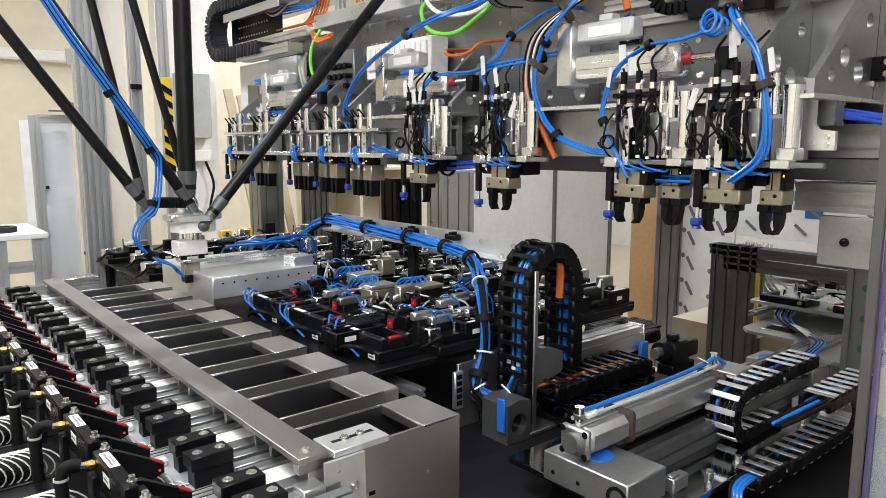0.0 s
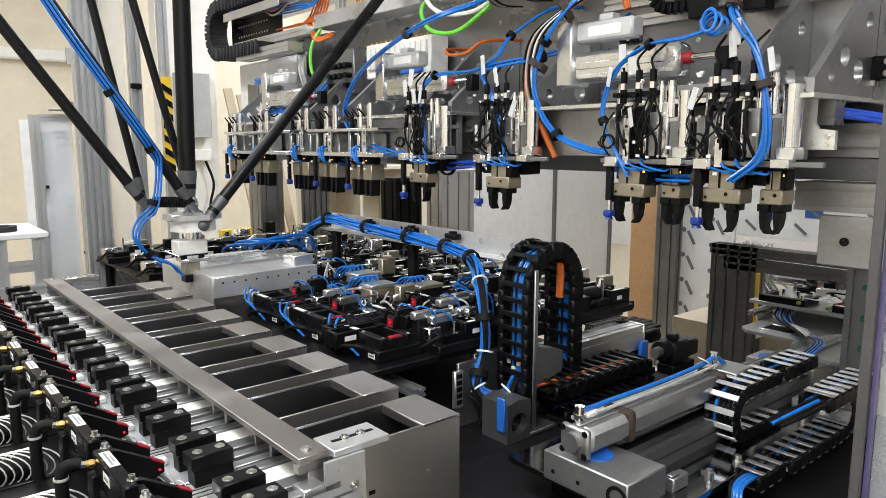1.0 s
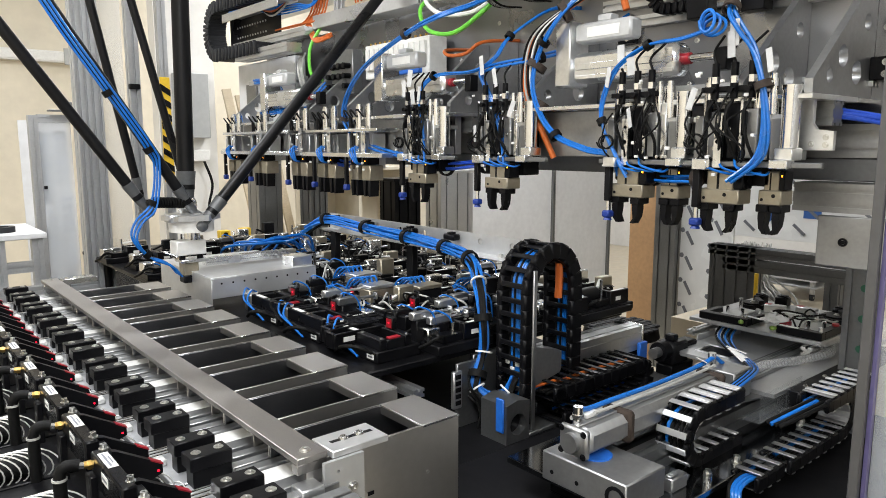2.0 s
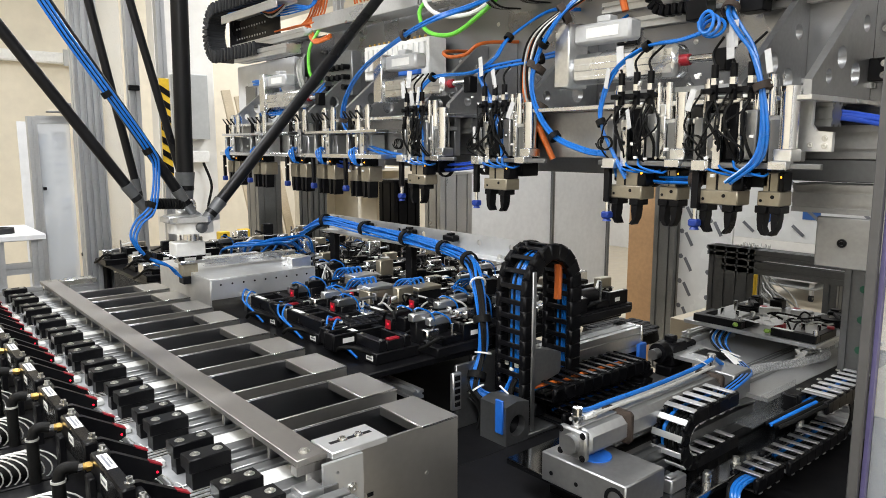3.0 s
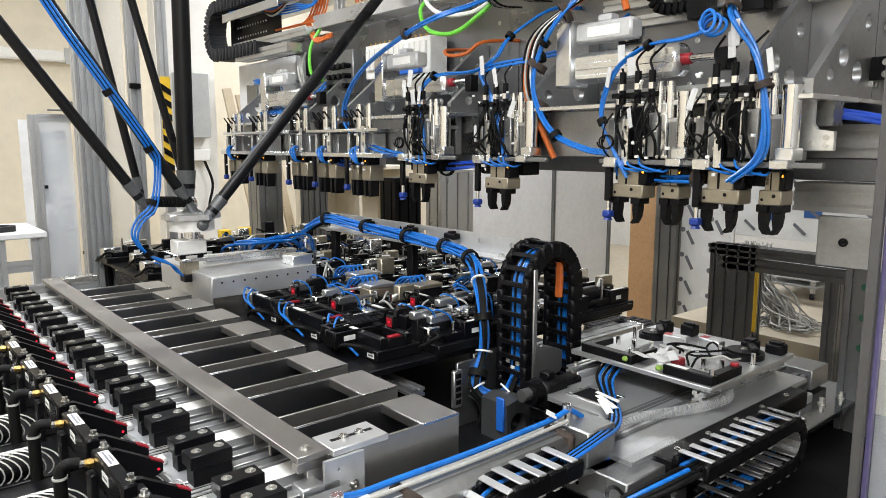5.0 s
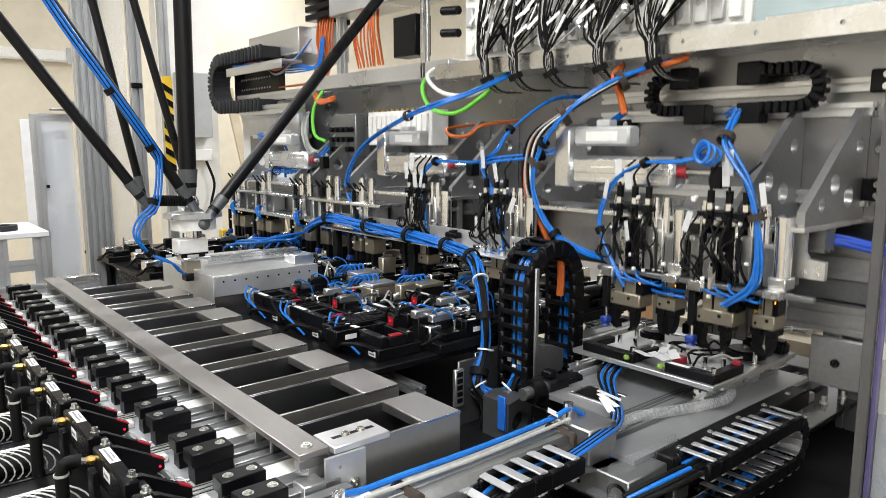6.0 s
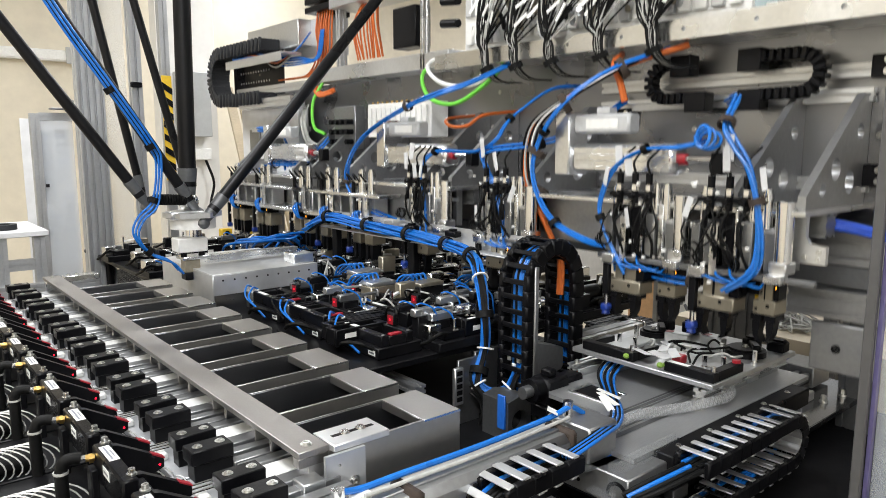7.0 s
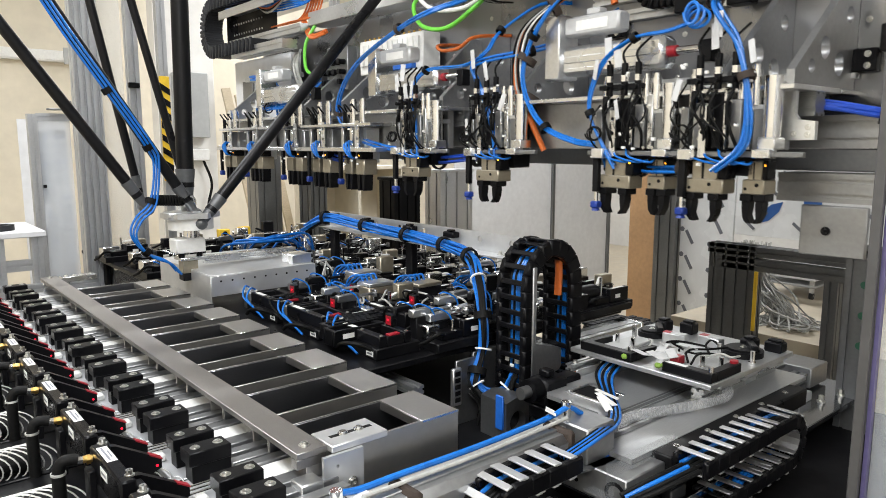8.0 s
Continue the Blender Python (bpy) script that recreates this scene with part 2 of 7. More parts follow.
    def slotted(self, axis, a0, a1, u0, v0, w, h, nu=1, nv=1, slot=0.008, deep=0.006):
        """Aluminium profile with grooves, nu and nv of them to a side."""
        poly = []

        def side(p, q, n, inward):
            ln = math.hypot(q[0] - p[0], q[1] - p[1])
            ux, uy = (q[0] - p[0]) / ln, (q[1] - p[1]) / ln
            poly.append(p)
            for k in range(n):
                c = ln * (k + 0.5) / n
                for s, dp in ((-slot / 2, 0), (-slot / 2, deep), (slot / 2, deep), (slot / 2, 0)):
                    poly.append((p[0] + ux * (c + s) + inward[0] * dp, p[1] + uy * (c + s) + inward[1] * dp))
        side((u0, v0), (u0 + w, v0), nu, (0, 1))
        side((u0 + w, v0), (u0 + w, v0 + h), nv, (-1, 0))
        side((u0 + w, v0 + h), (u0, v0 + h), nu, (0, -1))
        side((u0, v0 + h), (u0, v0), nv, (1, 0))
        return self.prism(poly, axis, a0, a1)

    def screw(self, p, d, r=0.006, h=0.005):
        """Round screw head with a socket, standing on p along d."""
        p, d = Vector(p), Vector(d).normalized()
        self.cyl(p, p + d * h * 0.25, r * 1.5, 14)
        self.ring(p + d * h * 0.2, p + d * h, r, r * 0.5, 12)
        return self.cyl(p + d * h * 0.2, p + d * h * 0.5, r * 0.55, 6)

    def plate_holes(self, axis, a0, a1, outline, holes, seg=20):
        """Plate with round holes right through it: outline and holes (u, v, r) in the two other axes."""
        bm = bmesh.new()
        i = "xyz".index(axis)

        def vert(u, v):
            q = [u, v]
            q.insert(i, 0.0)
            return bm.verts.new(q)
        edges = []
        for loop in [outline] + [[(u + r * math.cos(2 * math.pi * k / seg), v + r * math.sin(2 * math.pi * k / seg)) for k in range(seg)] for u, v, r in holes]:
            vv = [vert(*p) for p in loop]
            edges += [bm.edges.new((vv[k], vv[(k + 1) % len(vv)])) for k in range(len(vv))]
        bmesh.ops.triangle_fill(bm, use_beauty=True, use_dissolve=False, edges=edges)
        bm.verts.index_update()
        top = [[f.verts[k].index for k in range(len(f.verts))] for f in bm.faces]
        border = [(e.verts[0].index, e.verts[1].index) for e in bm.edges if len(e.link_faces) == 1]
        pts = [v.co.copy() for v in bm.verts]
        bm.free()
        n = len(pts)
        vs = []
        for a in (a0, a1):
            for p in pts:
                q = list(p)
                q[i] = a
                vs.append(q)
        fs = [q[::-1] for q in top] + [[k + n for k in q] for q in top] + [(a, b, b + n, a + n) for a, b in border]
        return self.add(vs, fs)

    def mesh(self, name, mat, base=(0, 0, 0)):
        me = bpy.data.meshes.new(name)
        bx, by, bz = base
        me.from_pydata([(x - bx, y - by, z - bz) for x, y, z in self.v], [], self.f)
        bm = bmesh.new()
        bm.from_mesh(me)
        bmesh.ops.recalc_face_normals(bm, faces=bm.faces)
        bm.to_mesh(me)
        bm.free()
        me.materials.append(mat)
        me.shade_smooth()
        me.set_sharp_from_angle(angle=radians(38))
        return me


def origin(ob):
    """Where a thing's own zero lies (parents are placed by location alone)."""
    p = ob.location.copy()
    while ob.parent:
        ob = ob.parent
        p += ob.location
    return p


def thing(name, at, label, category, group="", kind=""):
    """Empty at the base of a thing; its parts go under it."""
    ob = new(name)
    ob.location = at
    ob.empty_display_size = 0.05
    return tagged(ob, label, category, group, kind)


def part(name, shape, mat, parent, label=""):
    """One mesh under a thing or a part; the shape is in world metres."""
    ob = new(name, shape.mesh(name, mat, origin(parent)))
    ob.parent = parent
    if label:
        tagged(ob, label)
    return ob


def solid(name, shape, mat, label, category, group="", kind=""):
    """A thing that is one mesh."""
    return tagged(new(name, shape.mesh(name, mat)), label, category, group, kind)


S = Shape

# ---- the hall ----
def slab(name, x0, x1, y0, y1, z0, z1, mat, label, category):
    return solid(name, S().box(x0, x1, y0, y1, z0, z1, 0.002), mat, label, category, kind="structure")


slab("floor", -2.2, 9.2, -2.7, 7.7, -0.1, 0.0, FLOOR_PAINT, "beige coated workshop floor, slightly shiny and worn", "floor")
slab("ceiling", -2.2, 9.2, -2.7, 7.7, 3.7, 3.8, CEILING_PAINT, "plain pale workshop ceiling", "ceiling")
slab("wall_north", -2.2, 9.2, 7.5, 7.7, 0, 3.7, CREAM, "cream painted workshop wall behind the machine", "wall")
slab("wall_south", -2.2, 9.2, -2.7, -2.5, 0, 3.7, CEILING_PAINT, "plain pale workshop wall", "wall")
slab("wall_west", -2.2, -2.0, -2.5, 7.5, 0, 3.7, CREAM, "plain cream workshop wall", "wall")
slab("wall_east", 9.0, 9.2, -2.5, 7.5, 0, 3.7, CEILING_PAINT, "plain pale workshop wall", "wall")
slab("partition_wall", 2.05, 2.55, 6.2, 6.35, 0, 3.7, WALL_WHITE, "white painted pier of wall behind the robot", "wall")


# Housing and glowing panel for each added, unseen lamp.
def ceiling_lamp(x, y):
    t = thing("ceiling_lamp", (x, y, 3.7), "long white ceiling lamp, added out of view, with a bright diffuser", "ceiling lamp", "ceiling lamps")
    part("housing", S().box(x - 0.3, x + 0.3, y - 1.05, y + 1.05, 3.66, 3.7), WHITE, t)
    part("diffuser", S().box(x - 0.26, x + 0.26, y - 1.01, y + 1.01, 3.64, 3.66), LAMP_PANEL, t, "glowing white diffuser")


for lx, ly, lw in LAMPS:
    ceiling_lamp(lx, ly)


# ---- table of the machine ----
def machine_base():
    t = thing("machine_base", (1.9, 2.4, 0), "dark steel machine base with a shiny black top plate", "machine base", kind="structure")
    part("table_top", S().box(0.95, 2.26, 1.33, 5.0, 0.66, 0.70), TABLE_BLACK, t, "dark oiled steel plate")
    part("table_top", S().box(0.95, 2.42, 0.1, 1.329, 0.66, 0.70), TABLE_BLACK, t, "dark oiled steel plate")
    part("cabinet", S().box(1.0, 2.2, 1.33, 4.95, 0.02, 0.66), ALU_GREY, t)
    part("cabinet", S().box(1.0, 2.36, 0.2, 1.329, 0.02, 0.66), ALU_GREY, t)
    part("rail", S().slotted("y", 0.55, 5.0, 0.96, 0.58, 0.04, 0.08, 1, 2), ALU_GREY, t)
    part("feeder_support", S().box(-0.5, 0.53, 0.6, 3.3, 0.02, 0.80), ALU_GREY, t)
    part("bin_support", S().box(0.535, 0.93, 0.9, 3.3, 0.02, 0.55), ALU_GREY, t)


machine_base()

# Unseen roof, added only to block ceiling light from the machine's right side.
slab("machine_roof", 1.5, 3.5, -0.6, 2.7, 2.95, 3.0, WHITE_PAINT, "plain sheet roof added out of view to shade the machine", "roof")

PITCH = 0.212


def steel_bin(y):
    """One open sheet bin with a flat lid over its rear end."""
    w, g = 0.150, 0.0025
    x0, x1, xl, z0, z1 = 0.56, 0.912, 0.818, 0.55, 1.0
    t = thing("steel_bin", (0.735, y + w / 2, z0), "open brushed stainless steel chute bin with a flat lid", "bin", "row of steel bins")
    part("side_wall", S().box(x0, x1, y, y + g, z0, z1, 0.0006), STEEL, t)
    part("side_wall", S().box(x0, x1, y + w - g, y + w, z0, z1, 0.0006), STEEL, t)
    part("end_wall", S().box(x1 - g, x1, y + g, y + w - g, z0, z1 - g, 0.0006), STEEL_V, t)
    part("end_wall", S().box(x0, x0 + g, y + g, y + w - g, z0, 0.90, 0.0006), STEEL_V, t)
    part("floor_sheet", S().box(x0 + g, x1 - g, y + g, y + w - g, z0, z0 + g, 0.0006), BIN_SHADE, t)
    part("lid", S().box(xl, x1, y + g, y + w - g, z1 - g, z1, 0.0006).box(xl - 0.0, xl + g, y + g, y + w - g, z1 - 0.02, z1 - g, 0.0004), STEEL, t, "flat brushed lid")
    # Thin dark sheets over the steel walls imitate shade inside the bin.
    part("lining", S().box(x0 + g, x1 - g, y + w - 2 * g, y + w - g - 0.0002, z0 + g, z1 - g, 0.0004), BIN_SHADE, t, "dark worn lining sheet")
    part("lining", S().box(x0 + g, x1 - g, y + g + 0.0002, y + 2 * g, z0 + g, z1 - g, 0.0004), BIN_SHADE, t, "dark worn lining sheet")
    part("lining", S().box(x1 - 2 * g, x1 - g - 0.0002, y + 2 * g, y + w - 2 * g, z0 + g, z1 - 0.02, 0.0004), BIN_SHADE, t, "dark worn lining sheet")
    part("flange", S().box(x0, xl, y + g, y + 0.006, z1 - 0.0025, z1, 0.0005), STEEL, t)
    part("weld_edge", S().box(xl, x1, y - 0.0012, y - 0.0002, z1 - 0.004, z1 + 0.0006, 0.0003), CHROME, t, "bright ground weld edge")
    part("rivet", S().cyl((0.83, y + 0.0, 0.9), (0.83, y - 0.0015, 0.9), 0.004), ZINC, t)
    return t


bin_one = steel_bin(1.037)
for k in range(1, 9):
    copy_thing(bin_one, pose(0.735, 1.037 + 0.075 + PITCH * k, 0.55))

bar = thing("cross_bar", (0.571, 2.09, 1.0), "long grey ground steel bar across the bins", "bar")
part("bar_body", S().box(0.541, 0.601, 1.034, 3.15, 1.0005, 1.0125, 0.001), DARK_STEEL, bar)
part("bolt", S().screw((0.571, 1.062, 1.0125), (0, 0, 1), 0.007, 0.005), ZINC, bar)
part("bolt", S().screw((0.571, 3.12, 1.0125), (0, 0, 1), 0.007, 0.005), ZINC, bar)
part("end_block", S().box(0.545, 0.64, 3.11, 3.15, 0.96, 1.0, 0.002).box(0.61, 0.74, 3.10, 3.15, 0.99, 1.012, 0.002), ALU, bar)
for k in range(4):
    part("bolt", S().screw((0.63 + 0.03 * k, 3.125, 1.012), (0, 0, 1), 0.005, 0.005), ZINC, bar)

bracket = thing("bar_bracket", (0.62, 1.03, 0.7), "milled aluminium angle bracket holding the steel bar", "bracket")
part("top_plate", S().box(0.604, 0.724, 1.022, 1.098, 0.9995, 1.0125, 0.0015), GALVANISED, bracket)
part("slot", S().box(0.622, 0.712, 1.056, 1.066, 1.0125, 1.0129, 0.0001), BLACK, bracket, "long adjusting slot")
part("upright_plate", S().plate_holes("y", 1.014, 1.0215, [(0.582, 0.70), (0.664, 0.70), (0.664, 0.9995), (0.582, 0.9995)], [(0.606, 0.925, 0.004), (0.610, 0.978, 0.003)]), GALVANISED, bracket)
part("foot_plate", S().box(0.53, 0.574, 1.0, 1.04, 0.70, 0.97, 0.002), ALU_MATT, bracket)
part("bar_foot", S().box(0.541, 0.600, 1.036, 1.056, 0.982, 1.0, 0.001), DARK_STEEL, bracket)
for p in ((0.650, 1.061), (0.684, 1.061)):
    part("bolt", S().screw((p[0], p[1], 1.0129), (0, 0, 1), 0.0065, 0.005), ZINC, bracket)
for p in ((0.640, 0.940), (0.600, 0.865), (0.642, 0.86)):
    part("bolt", S().screw((p[0], 1.014, p[1]), (0, -1, 0), 0.007, 0.006), ZINC, bracket)
part("side_slot", S().box(0.668, 0.700, 1.0360, 1.0366, 0.896, 0.904, 0.0001), BLACK, bracket)
part("bolt", S().screw((0.676, 1.036, 0.90), (0, -1, 0), 0.006, 0.005), ZINC, bracket)


# ---- row of feeders before the bins ----
def coil(x0, x1, cy, cz, r, wire, core, parent, lean=1.2):
    """Bright coil spring lying along x round a black hose, its turns leaning over."""
    h = part("hose_core", S().cyl((x0, cy, cz), (x1, cy, cz), core, 12), RUBBER, parent)
    turns = max(4, int((x1 - x0) / 0.0130))
    pts = []
    for i in range(turns * 20 + 1):
        a = 2 * math.pi * i / 20
        pts.append((x0 + (x1 - x0) * i / (turns * 20) - lean * r * math.cos(a), cy + math.cos(a) * r, cz + math.sin(a) * r))
    part("spring", S().tube(pts, wire, 5, 1), SPRING, h, "bright steel coil spring")


def feeder(y):
    """Track with two black clamp blocks, a sensor case lying across it, two sensor tongues and coil springs."""
    t = thing("part_feeder", (0.4, y, 0.80), "linear part feeder with black clamp blocks and red laser sensors", "feeder", "row of part feeders")
    part("base_plate", S().box(-0.42, 0.555, y + 0.004, y + 0.212, 0.80, 0.905, 0.002), ALU_MATT, t)
    part("dark_bed", S().box(0.10, 0.392, y + 0.006, y + 0.210, 0.905, 0.930, 0.0015), BLACK, t)
    part("cover_plate", S().box(0.3922, 0.598, y + 0.006, y + 0.210, 0.905, 0.940, 0.0015), POST_ALU, t, "dull aluminium track plate")
    for y0, y1 in ((0.150, 0.176), (0.182, 0.206), (0.010, 0.034), (0.050, 0.086)):
        part("track", S().box(0.488, 0.610, y + y0, y + y1, 0.940, 0.960, 0.0015), ALU_DULL, t)
    part("white_cover", S().box(0.490, 0.612, y + 0.092, y + 0.146, 0.940, 0.957, 0.003), TRACK_WHITE, t, "white plastic track cover")
    part("spacer", S().box(0.3925, 0.412, y + 0.100, y + 0.128, 0.940, 0.954, 0.003), TRACK_WHITE, t)
    part("bed_plate", S().box(0.290, 0.3395, y + 0.100, y + 0.172, 0.930, 0.937, 0.001), ALU, t, "bright bed plate")
    for y0, y1 in ((0.048, 0.089), (0.180, 0.226)):
        part("guide", S().box(0.415, 0.4875, y + y0 + 0.006, y + y1 - 0.006, 0.940, 0.974, 0.001), BLACK, t)
        b = part("clamp_block", S().box(0.409, 0.487, y + y0, y + y1, 0.974, 1.0, 0.0018), PLASTIC, t)
        for sx in (0.428, 0.470):
            part("screw", S().screw((sx, y + (y0 + y1) / 2, 1.0), (0, 0, 1), 0.0062, 0.003), ZINC, b)
    for dy, z in ((0.118, 0.958), (0.140, 0.954), (0.158, 0.952)):
        part("guide_rod", S().cyl((0.352, y + dy, z), (0.500, y + dy, z), 0.0022, 8), CHROME, t, "thin steel guide rod")
    # sensor case lying across the track, with its label, fitting and elbow
    body = part("sensor_case", S().box(0.2605, 0.2845, y + 0.048, y + 0.222, 0.992, 1.046, 0.003), PLASTIC, t)
    part("label", S().box(0.2655, 0.2815, y + 0.134, y + 0.200, 1.0460, 1.0466, 0.0001), LABEL, body)
    part("label_print", S().box(0.270, 0.2735, y + 0.140, y + 0.196, 1.0466, 1.0469, 0.0001), INK, body)
    part("label_print", S().box(0.276, 0.2785, y + 0.150, y + 0.180, 1.0466, 1.0469, 0.0001), INK, body)
    part("label", S().box(0.2598, 0.2604, y + 0.120, y + 0.156, 1.018, 1.034, 0.0001), LABEL, body)
    part("label_print", S().box(0.2594, 0.2598, y + 0.126, y + 0.150, 1.024, 1.028, 0.0001), INK, body)
    for dy in (0.066, 0.214):
        part("screw", S().screw((0.279, y + dy, 1.046), (0, 0, 1), 0.0052, 0.010), ZINC, body)
    part("brass_fitting", S().cyl((0.260, y + 0.204, 1.030), (0.246, y + 0.206, 1.031), 0.0062, 12).cyl((0.257, y + 0.204, 1.030), (0.251, y + 0.2045, 1.030), 0.0085, 6), BRASS, body, "brass hose fitting")
    part("fitting_nut", S().cyl((0.247, y + 0.206, 1.031), (0.237, y + 0.208, 1.032), 0.0062, 6), CHROME, body)
    part("elbow", S().tube([(0.240, y + 0.208, 1.032), (0.226, y + 0.212, 1.034), (0.216, y + 0.214, 1.030), (0.211, y + 0.215, 1.016)], 0.0098, 12), RUBBER, body, "black rubber elbow")
    part("tie", S().ring((0.211, y + 0.215, 1.012), (0.211, y + 0.215, 1.016), 0.0118, 0.0098, 14), GREY_CABLE, body, "grey cable tie")
    part("mount_post", S().cyl((0.211, y + 0.215, 0.905), (0.211, y + 0.215, 1.016), 0.0105, 12), RUBBER, t)
    part("mount_post", S().box(0.248, 0.2602, y + 0.184, y + 0.212, 0.905, 1.016, 0.002), BLACK, t)
    # sensor tongues with red tips that point at the track
    for dy, lit in ((0.013, True), (0.091, False)):
        x0 = 0.2848 if not lit else 0.292
        tip = S().prism([(x0, 1.036), (0.300, 1.034), (0.374, 0.991), (0.374, 0.974), (0.345, 0.962), (x0, 0.985)], "y", y + dy - 0.007, y + dy + 0.007)
        tg = part("sensor_tongue", tip, PLASTIC, t)
        part("red_tip", S().prism([(0.354, 1.0036), (0.3755, 0.9910), (0.3755, 0.9882), (0.354, 1.0008)], "y", y + dy - 0.0074, y + dy + 0.0074), RED, tg, "translucent red tip")
        if lit:
            part("indicator_light", S().cyl((0.366, y + dy - 0.007, 0.980), (0.366, y + dy - 0.0082, 0.980), 0.0020, 10), LED, tg, "glowing red light")
    part("tongue_bridge", S().box(0.2848, 0.300, y + 0.0205, y + 0.083, 0.990, 1.030, 0.002), PLASTIC, t)
    # coil springs round black hoses
    coil(-0.16, 0.225, y + 0.040, 0.950, 0.030, 0.0015, 0.019, t)
    coil(0.310, 0.372, y + 0.030, 0.948, 0.022, 0.0014, 0.010, t)
    coil(0.345, 0.400, y + 0.186, 0.948, 0.015, 0.0013, 0.007, t, 0.3)
    part("cable", S().tube([(0.211, y + 0.215, 0.92), (0.1, y + 0.20, 0.925), (-0.05, y + 0.19, 0.92), (-0.3, y + 0.19, 0.92)], 0.006), RUBBER, t)
    part("side_rail", S().box(-0.40, 0.20, y + 0.098, y + 0.116, 0.905, 0.935, 0.002), ALU_MATT, t)
    part("rail_bed", S().box(-0.40, 0.0995, y + 0.117, y + 0.205, 0.905, 0.915, 0.002), BLACK, t)
    part("rail_bed", S().box(-0.40, 0.0995, y + 0.008, y + 0.097, 0.905, 0.915, 0.002), BLACK, t)
    return t


feeder_one = feeder(1.0)
for k in [-1] + list(range(1, 10)):
    copy_thing(feeder_one, pose(0.4, 1.0 + PITCH * k, 0.80))


# ---- lifting gantry with the gripper heads, drawn at its upper stop ----
UP = 0.345
gantry = thing("gripper_gantry", (2.1, 2.4, 1.30), "lifting gantry of milled aluminium with pneumatic gripper heads and blue hoses", "gantry")


def bundle(name, pts, n, r, spread, mat, parent, label="", seed=1, seg=7):
    """n cables that run side by side through the points; gives back the first."""
    rng = random.Random(seed)
    first = None
    for k in range(n):
        a = 2 * math.pi * k / max(n, 1) + rng.random()
        q = spread * (0.35 + 0.65 * rng.random())
        turn = rng.uniform(0.25, 0.7)
        run = []
        for i, p in enumerate(pts):
            b = a + turn * i
            run.append(Vector(p) + Vector((math.cos(b), math.sin(b) * 0.7, math.sin(b + 1))) * q * rng.uniform(0.8, 1.15))
        ob = part(name, S().tube(run, r, seg), mat, parent, label)
        first = first or ob
    return first


def clip(name, p, d, r, ln, mat, parent, label=""):
    """Strap round a bundle at p, along d."""
    d = Vector(d).normalized()
    return part(name, S().ring(Vector(p) - d * ln / 2, Vector(p) + d * ln / 2, r * 1.12, r * 0.9, 14), mat, parent, label)


